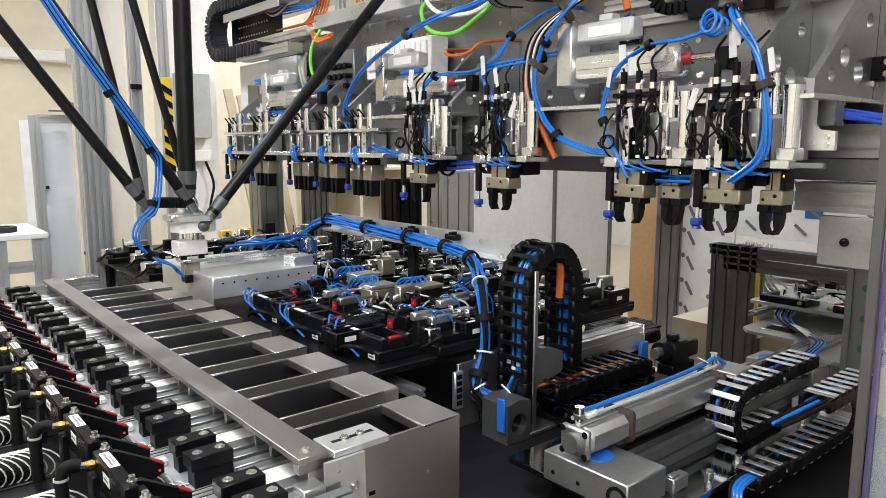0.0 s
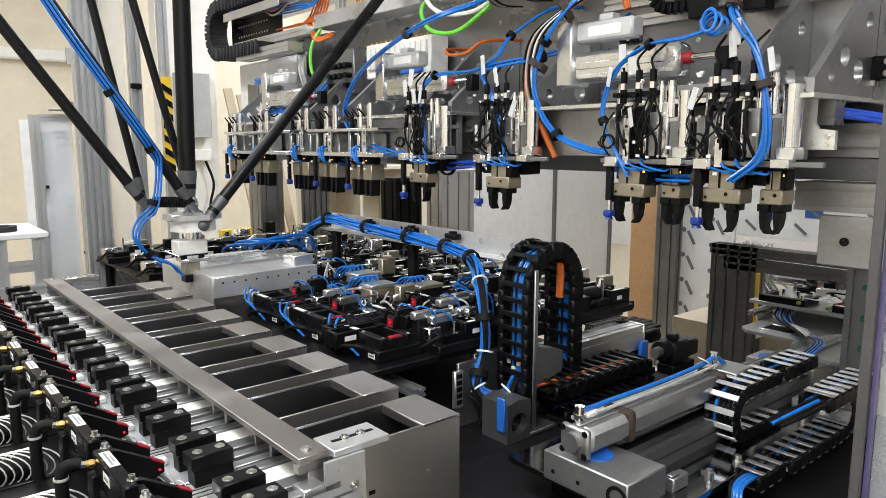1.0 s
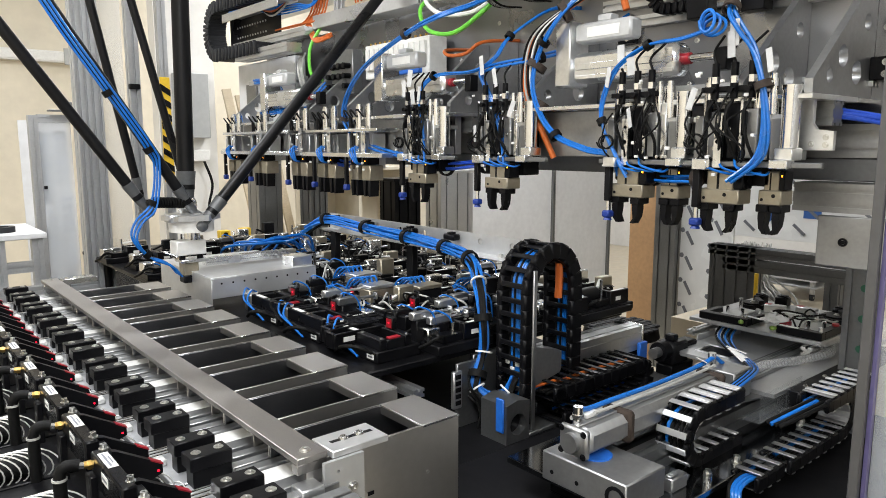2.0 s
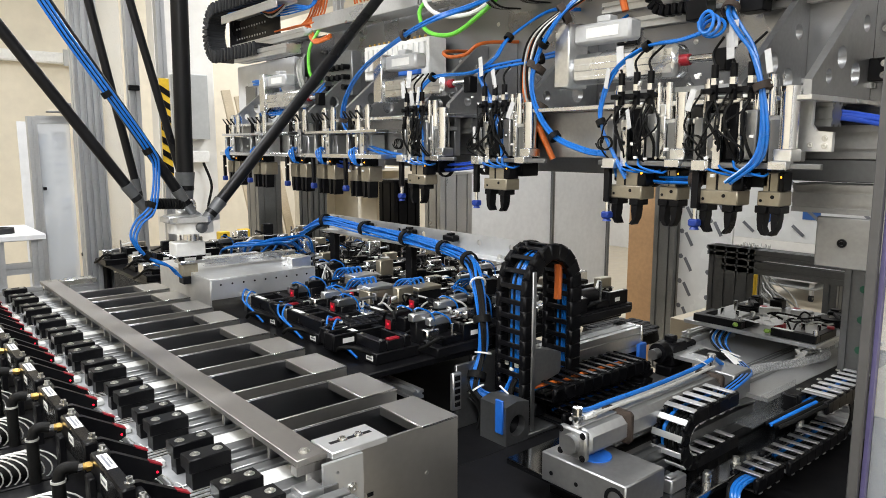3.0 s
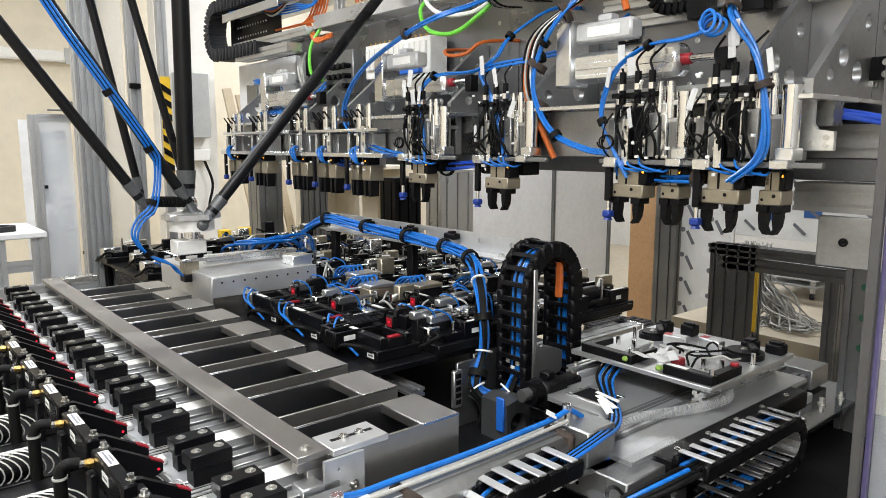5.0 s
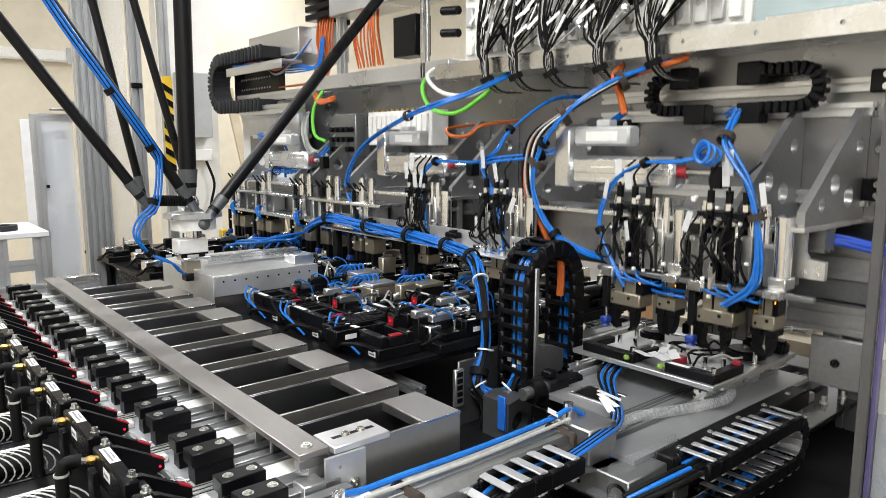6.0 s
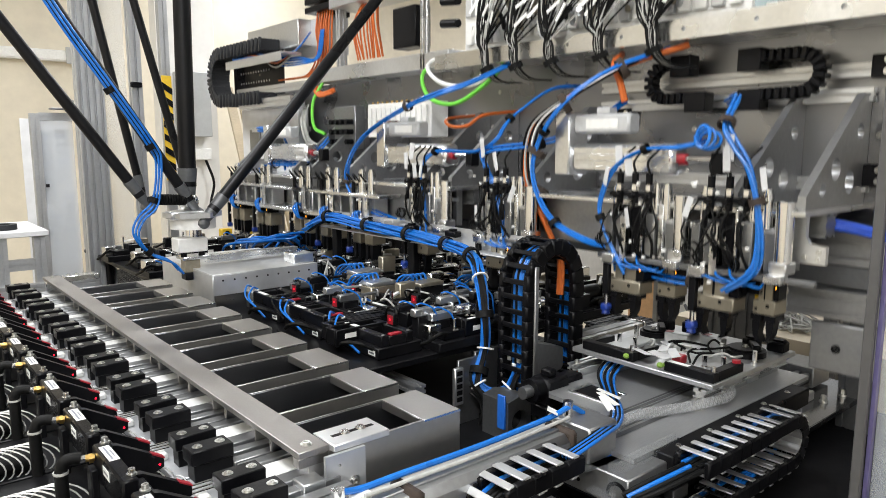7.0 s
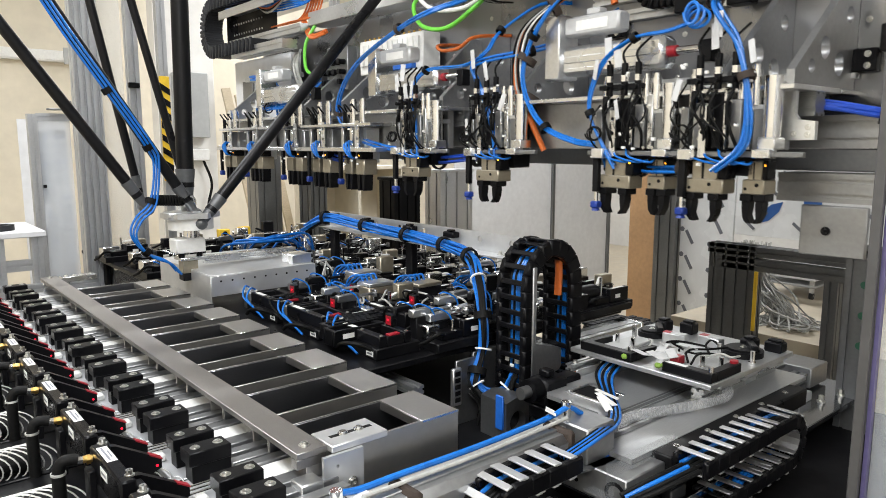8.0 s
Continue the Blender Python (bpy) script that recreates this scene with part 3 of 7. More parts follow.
def gripper_head(y, x=1.75, small=False, jaws=2, seed=1):
    rng = random.Random(seed)
    z = 1.325
    w = 0.66 if small else 1.0
    zt = z + 0.186
    hd = part("gripper_head", S().box(x - 0.01, x + 0.075, y - 0.085 * w, y + 0.10 * w, z + 0.12, zt + 0.13, 0.004), BLACK, gantry, "gripper head with black jaws and blue suction cup")
    part("carrier", S().box(x - 0.055, x + 0.05, y - 0.115 * w, y + 0.125 * w, z + 0.168, z + 0.182, 0.002), ALU_GREY, hd)
    # bodies of the two-finger grippers
    for i in range(jaws):
        yy = y + (0.03 if i == 0 else -0.085) * w + (0.0 if jaws > 1 else -0.03)
        wd = 0.062 * w if i == 0 else 0.032 * w
        xx = x - 0.03 + 0.045 * i
        part("gripper_body", S().box(xx - 0.03, xx + 0.035, yy - wd, yy + wd * 0.8, z + 0.074, z + 0.112, 0.003).box(xx - 0.025, xx + 0.03, yy - wd * 0.7, yy + wd * 0.45, z + 0.110, z + 0.158, 0.002), BEIGE, hd, "champagne anodised gripper body")
        part("bore", S().cyl((xx - 0.0302, yy - wd * 0.4, z + 0.098), (xx - 0.0312, yy - wd * 0.4, z + 0.098), 0.005, 10), BLACK, hd)
        part("bore", S().cyl((xx - 0.0302, yy + wd * 0.5, z + 0.088), (xx - 0.0312, yy + wd * 0.5, z + 0.088), 0.004, 10), BLACK, hd)
        part("sensor_slot", S().box(xx - 0.0262, xx - 0.0248, yy - wd * 0.1, yy + wd * 0.0, z + 0.112, z + 0.155, 0.0003), BLACK, hd)
        part("side_valve", S().box(xx - 0.028, xx + 0.02, yy - wd * 1.15, yy - wd * 0.72, z + 0.112, z + 0.16, 0.003), PLASTIC, hd)
        part("indicator_light", S().box(xx - 0.0285, xx - 0.0275, yy - wd * 1.0, yy - wd * 0.9, z + 0.145, z + 0.150, 0.0002), LED_AMBER, hd, "amber status light")
        for sgn in (-1, 1):
            c = yy + sgn * wd * 0.55
            h = 0.0095
            outline = [(c - h, z + 0.074), (c + h, z + 0.074), (c + h, z + 0.04), (c + 0.006, z + 0.014), (c + 0.006 - sgn * 0.010, z + 0.001), (c - 0.005 - sgn * 0.010, z), (c - 0.006, z + 0.02), (c - h, z + 0.042)]
            part("jaw", S().prism(outline, "x", xx - 0.022, xx + 0.008).box(xx - 0.026, xx + 0.026, c - 0.015, c + 0.015, z + 0.056, z + 0.075, 0.002), PLASTIC, hd, "black hooked jaw")
    # suction cup on its rod
    ys = y + 0.078 * w
    part("suction_rod", S().box(x - 0.075, x - 0.058, ys - 0.010, ys + 0.010, z + 0.062, z + 0.167, 0.002), BLACK, hd)
    part("suction_stem", S().cyl((x - 0.066, ys, z + 0.03), (x - 0.066, ys, z + 0.062), 0.006), CHROME, hd)
    part("suction_cup", S().cyl((x - 0.066, ys, z + 0.006), (x - 0.066, ys, z + 0.016), 0.013, 14, 0.008).box(x - 0.080, x - 0.052, ys - 0.013, ys + 0.013, z + 0.014, z + 0.034, 0.004), NAVY, hd, "navy blue suction cup")
    # hanger, slides, cylinders
    part("hanger", S().plate_holes("x", x - 0.064, x - 0.056, [(y + 0.02, zt - 0.02), (y + 0.040, zt - 0.02), (y + 0.040, zt + 0.11), (y + 0.02, zt + 0.11)], [(y + 0.030, zt + 0.085, 0.006), (y + 0.030, zt + 0.045, 0.006)], 14), ALU, hd, "slim aluminium hanger plate with holes")
    part("end_block", S().box(x - 0.07, x - 0.03, y - 0.150 * w, y - 0.105 * w, z + 0.166, z + 0.188, 0.002), ALU, hd)
    part("end_block", S().box(x - 0.088, x - 0.056, y + 0.045, y + 0.085, z + 0.160, z + 0.188, 0.002), ALU, hd)
    part("arm", S().box(x - 0.05, x - 0.035, y - 0.22 * w, y - 0.14 * w, z + 0.168, z + 0.182, 0.002), ALU_GREY, hd)
    for dy, wd, z0, z1, xo, mt in ((-0.100, 0.026, 0.0, 0.10, -0.02, ALU_GREY), (-0.078, 0.016, 0.0, 0.15, -0.03, ALU), (-0.050, 0.030, 0.004, 0.125, -0.04, ALU_DULL), (-0.020, 0.010, 0.0, 0.15, -0.035, ALU),
                                   (0.000, 0.026, 0.004, 0.14, -0.036, BLACK), (0.052, 0.022, 0.004, 0.12, -0.04, ALU_DULL), (0.072, 0.010, 0.0, 0.165, -0.02, ALU), (0.095, 0.024, 0.0, 0.11, -0.03, ALU_GREY)):
        part("slide", S().box(x + xo - 0.012, x + xo + 0.03, y + (dy - wd / 2) * w, y + (dy + wd / 2) * w, zt + z0, zt + z1, 0.002), mt, hd)
    part("cylinder_plate", S().box(x - 0.03, x + 0.06, y - 0.115 * w, y + 0.12 * w, zt + 0.095, zt + 0.110, 0.002), ALU_MATT, hd)
    for dy, r, xo in ((-0.085, 0.015, -0.025), (-0.055, 0.012, -0.03), (0.075, 0.014, -0.03)):
        part("cylinder", S().cyl((x + xo, y + dy * w, zt + 0.110), (x + xo, y + dy * w, zt + 0.195), r, 18).cyl((x + xo, y + dy * w, zt + 0.195), (x + xo, y + dy * w, zt + 0.208), r * 0.75, 18), CHROME, hd, "polished pneumatic cylinder")
    part("valve_bank", S().box(x - 0.06, x + 0.0, y - 0.06 * w, y + 0.085 * w, zt + 0.168, zt + 0.182, 0.002), BLACK, hd)
    for i, dy in enumerate((-0.045, 0.0, 0.05)):
        yy = y + dy * w - 0.005
        part("push_fitting", S().cyl((x - 0.062, yy, zt + 0.150), (x - 0.062, yy, zt + 0.188), 0.010, 12).cyl((x - 0.062, yy, zt + 0.205), (x - 0.062, yy, zt + 0.238), 0.0095, 12).cyl((x - 0.062, yy, zt + 0.172), (x - 0.085, yy, zt + 0.172), 0.008, 10), PLASTIC, hd)
        part("nut", S().cyl((x - 0.062, yy, zt + 0.188), (x - 0.062, yy, zt + 0.205), 0.0115, 6), CHROME, hd, "bright nut")
        part("wire", S().tube([(x - 0.062, yy, zt + 0.238), (x - 0.055, yy + 0.01, zt + 0.27), (x - 0.02, yy + 0.02 * rng.uniform(-1, 1), zt + 0.31)], 0.0035, 6), RUBBER, hd)
        part("wire", S().tube([(x - 0.064, yy, zt + 0.150), (x - 0.074, yy + 0.012, zt + 0.11), (x - 0.07, yy + 0.025 * rng.uniform(-1, 1), zt + 0.05), (x - 0.05, yy - 0.01, zt + 0.0)], 0.0042, 6), RUBBER, hd)
        part("reed_switch", S().box(x - 0.072, x - 0.058, yy + 0.006, yy + 0.018, zt + 0.06 + 0.02 * i, zt + 0.12 + 0.015 * i, 0.003, None), PLASTIC, hd)
    for i in range(2):
        m = pose(x - 0.078, y + rng.uniform(-0.1, 0.1) * w, zt + rng.uniform(0.05, 0.27), rng.uniform(-25, 25), 0, rng.uniform(-30, 30))
        part("cable_tag", S().box(-0.001, 0.001, -0.009, 0.009, -0.028, 0.028, 0.0004, m), TAG, hd, "white cable tag")
    part("air_cylinder", S().cyl((x - 0.02, y - 0.128 * w, zt + 0.03), (x - 0.02, y - 0.128 * w, zt + 0.165), 0.022 * w, 22).cyl((x - 0.02, y - 0.128 * w, zt + 0.165), (x - 0.02, y - 0.128 * w, zt + 0.178), 0.024 * w, 22), CHROME, hd, "polished air cylinder")
    part("air_cylinder_foot", S().box(x - 0.045, x + 0.01, y - 0.15 * w, y - 0.105 * w, zt + 0.0, zt + 0.03, 0.003), ALU, hd)
    for i in range(5):
        y0 = y + rng.uniform(-0.09, 0.1) * w
        part("signal_cable", S().tube([(x - 0.06, y0, zt + 0.12 + 0.08 * rng.random()), (x - 0.085, y0 + rng.uniform(-0.04, 0.04), zt + 0.09), (x - 0.08, y0 + rng.uniform(-0.05, 0.05), zt + 0.03), (x - 0.05, y0 + rng.uniform(-0.03, 0.03), zt - 0.01)], 0.0026, 6), RUBBER, hd)
    for i in range(2 if not small else 1):
        m = pose(x - 0.07, y + rng.uniform(-0.02, 0.06) * w, zt + rng.uniform(0.25, 0.31), rng.uniform(-18, 18), 0, rng.uniform(-30, 30))
        part("cable_tag", S().box(-0.001, 0.001, -0.011, 0.011, -0.032, 0.032, 0.0004, m), TAG, hd, "white cable tag")
    for i in range(12 if not small else 8):
        p = (x - 0.072 + 0.01 * rng.random(), y + rng.uniform(-0.11, 0.12) * w, zt + rng.uniform(-0.05, 0.22))
        r = rng.uniform(0.0025, 0.0045)
        part("cable_tie", S().box(p[0] - 0.004, p[0] + 0.004, p[1] - r * 1.3, p[1] + r * 1.3, p[2] - r, p[2] + r, 0.001), WHITE, hd)
    for i in range(8):
        part("screw", S().screw((x - 0.056, y + rng.uniform(-0.1, 0.1) * w, zt + rng.uniform(0.0, 0.12)), (-1, 0, 0), 0.003, 0.003), ZINC, hd)
    loop = []
    cy, cz = y + 0.085 * w, zt + 0.045
    for i in range(31):
        a = 2 * math.pi * i / 10
        loop.append((x - 0.066 - 0.0006 * i, cy + math.cos(a) * (0.018 + 0.0003 * i), cz + math.sin(a) * 0.019))
    part("coiled_wire", S().tube(loop, 0.0024, 6, 2), RUBBER, hd)
    for k in range(3):
        q = [(x - 0.05, y + 0.07 * w - 0.04 * k, zt + 0.0), (x - 0.068, y + 0.05 * w - 0.04 * k, zt - 0.02), (x - 0.062, y - 0.01 - 0.04 * k, zt - 0.035), (x - 0.03, y - 0.05 * w - 0.02 * k, zt - 0.03)]
        part("air_hose", S().tube(q, 0.0032, 7), BLUE, hd, "thin blue air hose")
    return hd


def far_head(y, seed):
    """Slimmer gripper station between two bright plates."""
    rng = random.Random(seed)
    x, z = 1.74, 1.325
    hd = part("gripper_head", S().box(x - 0.02, x + 0.05, y - 0.06, y + 0.06, z + 0.12, z + 0.27, 0.003), ALU_MATT, gantry, "slim gripper head under bright plates")
    for dy in (-0.05, 0.045):
        part("gripper_body", S().box(x - 0.05, x + 0.02, y + dy - 0.034, y + dy + 0.03, z + 0.07, z + 0.135, 0.003), BEIGE, hd, "champagne anodised gripper body")
        part("valve", S().box(x - 0.052, x + 0.01, y + dy - 0.02, y + dy + 0.02, z + 0.137, z + 0.168, 0.003), BLACK, hd)
        part("indicator_light", S().box(x - 0.0535, x - 0.0525, y + dy - 0.003, y + dy + 0.003, z + 0.15, z + 0.155, 0.0002), LED_AMBER, hd)
        for sgn in (-1, 1):
            c = y + dy + sgn * 0.018
            part("jaw", S().prism([(c - 0.011, z + 0.07), (c + 0.011, z + 0.07), (c + 0.010, z + 0.03), (c + 0.004, z + 0.0), (c - 0.006, z + 0.002), (c - 0.009, z + 0.03)], "x", x - 0.045, x + 0.0), PLASTIC, hd, "black hooked jaw")
    part("suction_rod", S().box(x - 0.078, x - 0.062, y + 0.062, y + 0.078, z + 0.05, z + 0.168, 0.002), BLACK, hd)
    part("suction_cup", S().box(x - 0.083, x - 0.057, y + 0.058, y + 0.082, z + 0.024, z + 0.05, 0.004), NAVY, hd, "navy blue suction cup")
    part("hanger", S().plate_holes("x", x - 0.075, x - 0.068, [(y - 0.085, z + 0.188), (y - 0.055, z + 0.188), (y - 0.055, z + 0.30), (y - 0.085, z + 0.30)], [(y - 0.07, z + 0.27, 0.007), (y - 0.07, z + 0.225, 0.007)], 14), ALU, hd, "slim aluminium hanger plate with holes")
    for dy, mt in ((-0.03, ALU_DULL), (0.0, CHROME), (0.03, BLACK), (0.07, ALU_MATT)):
        part("slide", S().box(x - 0.06, x - 0.02, y + dy - 0.010, y + dy + 0.010, z + 0.188, z + 0.272, 0.002), mt, hd)
    for dy in (-0.055, 0.02):
        part("cylinder", S().cyl((x - 0.03, y + dy, z + 0.29), (x - 0.03, y + dy, z + 0.385), 0.017, 18).cyl((x - 0.03, y + dy, z + 0.385), (x - 0.03, y + dy, z + 0.395), 0.012, 14), CHROME, hd, "polished pneumatic cylinder")
    part("fitting", S().cyl((x - 0.05, y + 0.06, z + 0.29), (x - 0.05, y + 0.06, z + 0.34), 0.009, 10), PLASTIC, hd)
    for k in range(3):
        part("air_hose", S().tube([(x - 0.06, y + 0.03 - 0.02 * k, z + 0.21), (x - 0.085, y + 0.02 - 0.02 * k, z + 0.19 + 0.01 * k), (x - 0.08, y - 0.01 - 0.01 * k, z + 0.15), (x - 0.055, y - 0.02, z + 0.14)], 0.0045, 7), BLUE, hd, "thin blue air hose")
    for k in range(3):
        part("signal_cable", S().tube([(x - 0.05, y + 0.06 - 0.05 * k, z + 0.34), (x - 0.06, y + 0.09 - 0.05 * k, z + 0.37), (x - 0.03, y + 0.14 - 0.05 * k, z + 0.36), (x + 0.02, y + 0.16 - 0.05 * k, z + 0.30)], 0.004, 6), RUBBER, hd)
    for k in range(8):
        p = (x - 0.078, y + rng.uniform(-0.09, 0.09), z + rng.uniform(0.1, 0.3))
        part("cable_tie", S().box(p[0] - 0.004, p[0] + 0.004, p[1] - 0.005, p[1] + 0.005, p[2] - 0.004, p[2] + 0.004, 0.001), WHITE, hd)


for ya, yb in ((2.36, 3.02), (3.12, 3.98)):
    part("lower_plate", S().box(1.655, 1.80, ya, yb, 1.494, 1.512, 0.0015), ALU, gantry, "bright aluminium plate")
    part("upper_plate", S().box(1.66, 1.80, ya + 0.04, yb - 0.03, 1.602, 1.615, 0.0015), ALU, gantry, "bright aluminium plate")
HEADS = [(0.90, False, 2), (1.18, False, 2), (1.74, False, 1), (2.18, False, 1), (2.58, True, 2), (2.86, True, 2), (3.12, True, 1), (3.55, True, 2), (3.88, True, 1)]
for k, (hy, sm, nj) in enumerate(HEADS):
    if sm:
        far_head(hy, k + 3)
    else:
        gripper_head(hy, 1.75, sm, nj, seed=k + 3)


def gusset(y, x0, x1, z0, z1, holes):
    """Triangular stiffener between the shelf and the back plate."""
    part("gusset", S().plate_holes("y", y - 0.010, y + 0.010, [(x0, z0), (x1, z0), (x1, z1), (x1 - 0.05, z1), (x0, z0 + 0.035)], holes), ALU_DULL, gantry, "triangular aluminium stiffener with round holes")


# back plate, shelf plates and stiffeners
part("back_plate", S().box(2.10, 2.125, 0.56, 4.25, 1.60, 2.16, 0.003), PLATE, gantry, "wide milled aluminium back plate")
part("top_flange", S().box(1.93, 2.10, 0.56, 2.35, 2.135, 2.15, 0.002), ALU, gantry)
part("flange_lip", S().plate_holes("x", 1.918, 1.930, [(0.56, 2.135), (2.35, 2.135), (2.35, 2.195), (0.56, 2.195)], [(0.75 + 0.22 * i, 2.165, 0.007) for i in range(7)]), ALU, gantry, "aluminium lip with slots")
part("far_beam", S().box(1.95, 2.08, 2.30, 3.40, 2.15, 2.22, 0.003).box(2.0, 2.1, 3.3, 4.3, 2.3, 2.5, 0.003), ALU_MATT, gantry)
for p in ((1.86, 1.36, 2.06), (1.745, 1.49, 1.955), (1.74, 1.60, 1.80), (1.75, 1.595, 1.68)):
    clip("strap", p, (0.05, -0.05, 0.12) if p[2] < 1.9 else (0.09, -0.10, 0.08), 0.030, 0.022, TAN, gantry, "brown hook and loop strap")
for ya, yb in ((0.72, 1.66), (2.02, 2.80), (3.10, 4.0)):
    part("shelf_plate", S().box(1.72, 2.10, ya, yb, 1.655, 1.668, 0.0015), ALU, gantry)
    for q in (ya + 0.02, ya + 0.19, yb - 0.02):
        gusset(q, 1.74, 2.098, 1.668, 1.96, [(1.83, 1.715, 0.018), (1.90, 1.765, 0.028), (1.99, 1.73, 0.030), (2.04, 1.86, 0.022)])
    part("slide_rail", S().slotted("y", ya, yb, 1.84, 1.595, 0.06, 0.06, 2, 2, 0.01, 0.006), ALU_GREY, gantry)
    part("carrier_plate", S().box(1.80, 1.83, ya + 0.05, yb - 0.02, 1.51, 1.655, 0.002), ALU_DULL, gantry)
part("drop_bracket", S().prism([(0.695, 1.535), (0.795, 1.535), (0.795, 1.60), (0.805, 1.615), (0.805, 1.655), (0.745, 1.655), (0.745, 1.60), (0.735, 1.585), (0.695, 1.58)], "x", 1.79, 1.805), ALU, gantry, "milled aluminium drop bracket")
for p in ((0.712, 1.566), (0.712, 1.548), (0.745, 1.550)):
    part("bolt", S().screw((1.79, p[0], p[1]), (-1, 0, 0), 0.005, 0.004), ZINC, gantry)

# long axis at the near end and its cover
part("axis_profile", S().slotted("y", 0.58, 4.2, 1.96, 1.515, 0.10, 0.085, 2, 2, 0.01, 0.008), ALU_DULL, gantry)
part("axis_cover", S().box(1.965, 2.06, 0.58, 4.2, 1.455, 1.514, 0.003), FRAME_GREY, gantry)
part("axis_foot", S().slotted("y", 0.58, 0.84, 1.93, 1.375, 0.12, 0.075, 2, 2, 0.01, 0.006), ALU_DULL, gantry)
part("end_plate", S().box(1.90, 1.915, 0.60, 0.76, 1.24, 1.37, 0.003), ALU_DULL, gantry, "brushed square end plate")
part("bolt", S().ring((1.90, 0.695, 1.305), (1.895, 0.695, 1.305), 0.011, 0.006).cyl((1.90, 0.695, 1.305), (1.896, 0.695, 1.305), 0.005, 6), BLACK, gantry)


def actuator(y0, y1, x, z):
    """Electric cylinder with end block and motor."""
    a = part("electric_actuator", S().box(x - 0.04, x + 0.04, y0 + 0.05, y1, z - 0.045, z + 0.045, 0.014).box(x - 0.045, x - 0.039, y0 + 0.06, y1 - 0.02, z - 0.008, z + 0.012, 0.003).box(x - 0.043, x - 0.039, y0 + 0.06, y1 - 0.02, z - 0.036, z - 0.024, 0.002), ALU, gantry, "aluminium electric actuator with a grey motor")
    part("end_block", S().box(x - 0.05, x + 0.045, y1, y1 + 0.06, z - 0.055, z + 0.145, 0.004), ALU, a)
    part("motor", S().box(x - 0.03, x + 0.03, y1 - 0.21, y1, z + 0.075, z + 0.135, 0.008), MOTOR_GREY, a, "light grey servo motor")
    part("motor_plug", S().box(x - 0.02, x + 0.02, y1 - 0.13, y1 - 0.08, z + 0.135, z + 0.155, 0.003), MOTOR_GREY, a)
    part("motor_label", S().box(x - 0.0312, x - 0.0302, y1 - 0.17, y1 - 0.05, z + 0.09, z + 0.12, 0.0003), LABEL, a)
    part("rod", S().cyl((x, y0 + 0.05, z), (x, y0 - 0.06, z), 0.011, 14), CHROME, a)
    part("red_seal", S().cyl((x, y0 + 0.05, z), (x, y0 + 0.03, z), 0.016, 16), RED, a, "red rod seal")
    part("rod_end", S().box(x - 0.02, x + 0.02, y0 - 0.085, y0 - 0.05, z - 0.04, z + 0.02, 0.003), BLACK, a)


actuator(1.06, 1.48, 1.81, 1.785)
actuator(2.06, 2.50, 1.81, 1.785)
actuator(3.16, 3.60, 1.81, 1.785)

# rails and sensors on the back plate
for zz in (2.005, 1.94, 1.70):
    part("plate_rail", S().slotted("y", 0.72, 1.60, 2.074, zz, 0.026, 0.036, 1, 1, 0.010, 0.014), ALU_MATT, gantry)
for p in ((0.70, 2.03), (0.70, 1.745), (1.5, 1.92)):
    part("stop_block", S().box(2.07, 2.10, p[0] - 0.03, p[0] + 0.03, p[1] - 0.03, p[1] + 0.03, 0.003), BLACK, gantry)
    for dz in (-0.015, 0.015):
        part("bolt", S().screw((2.07, p[0] - 0.008, p[1] + dz), (-1, 0, 0), 0.006, 0.004), ZINC, gantry)
rng = random.Random(11)
for k in range(26):
    part("bolt", S().screw((2.10, 0.6 + 3.5 * rng.random(), 1.62 + 0.5 * rng.random()), (-1, 0, 0), 0.006, 0.005), ZINC, gantry)
part("bolt", S().screw((2.10, 0.862, 1.965), (-1, 0, 0), 0.016, 0.006), ZINC, gantry)
part("cover_box", S().box(2.05, 2.10, 0.60, 0.66, 1.76, 1.83, 0.003), BLACK, gantry)

# small horizontal drag chains
def small_chain(yb, ytop, ylow, side):
    """Flat black chain with one bend at yb and brackets on both its ends."""
    path = [(ytop, 2.075)] + [(yb + side * 0.055 - side * math.sin(math.pi * i / 8) * 0.055, 2.022 + math.cos(math.pi * i / 8) * 0.053) for i in range(9)] + [(ylow, 1.969)]
    out = []
    for k in range(len(path) - 1):
        n = max(1, int(math.dist(path[k], path[k + 1]) / 0.022))
        out += [(path[k][0] + (path[k + 1][0] - path[k][0]) * q / n, path[k][1] + (path[k + 1][1] - path[k][1]) * q / n) for q in range(n)]
    ch = part("small_drag_chain", S().tube([(2.02, p[0], p[1]) for p in out], 0.013, 6, 1), RUBBER, gantry, "black plastic drag chain")
    for k in range(len(out) - 1):
        a = math.degrees(math.atan2(out[k + 1][1] - out[k][1], out[k + 1][0] - out[k][0]))
        part("link", S().box(-0.022, 0.022, -0.008, 0.008, -0.017, 0.017, 0.003, pose(2.02, (out[k][0] + out[k + 1][0]) / 2, (out[k][1] + out[k + 1][1]) / 2, a, 0, 0)), PLASTIC, ch)
    part("chain_bracket", S().box(1.995, 2.05, ytop - 0.03, ytop + 0.04, 2.035, 2.10, 0.003), BLACK, gantry)
    part("chain_bracket", S().box(1.995, 2.05, ylow - 0.035, ylow + 0.035, 1.925, 1.985, 0.003), BLACK, gantry)


small_chain(0.83, 1.02, 1.02, 1)
small_chain(1.36, 1.24, 1.19, -1)

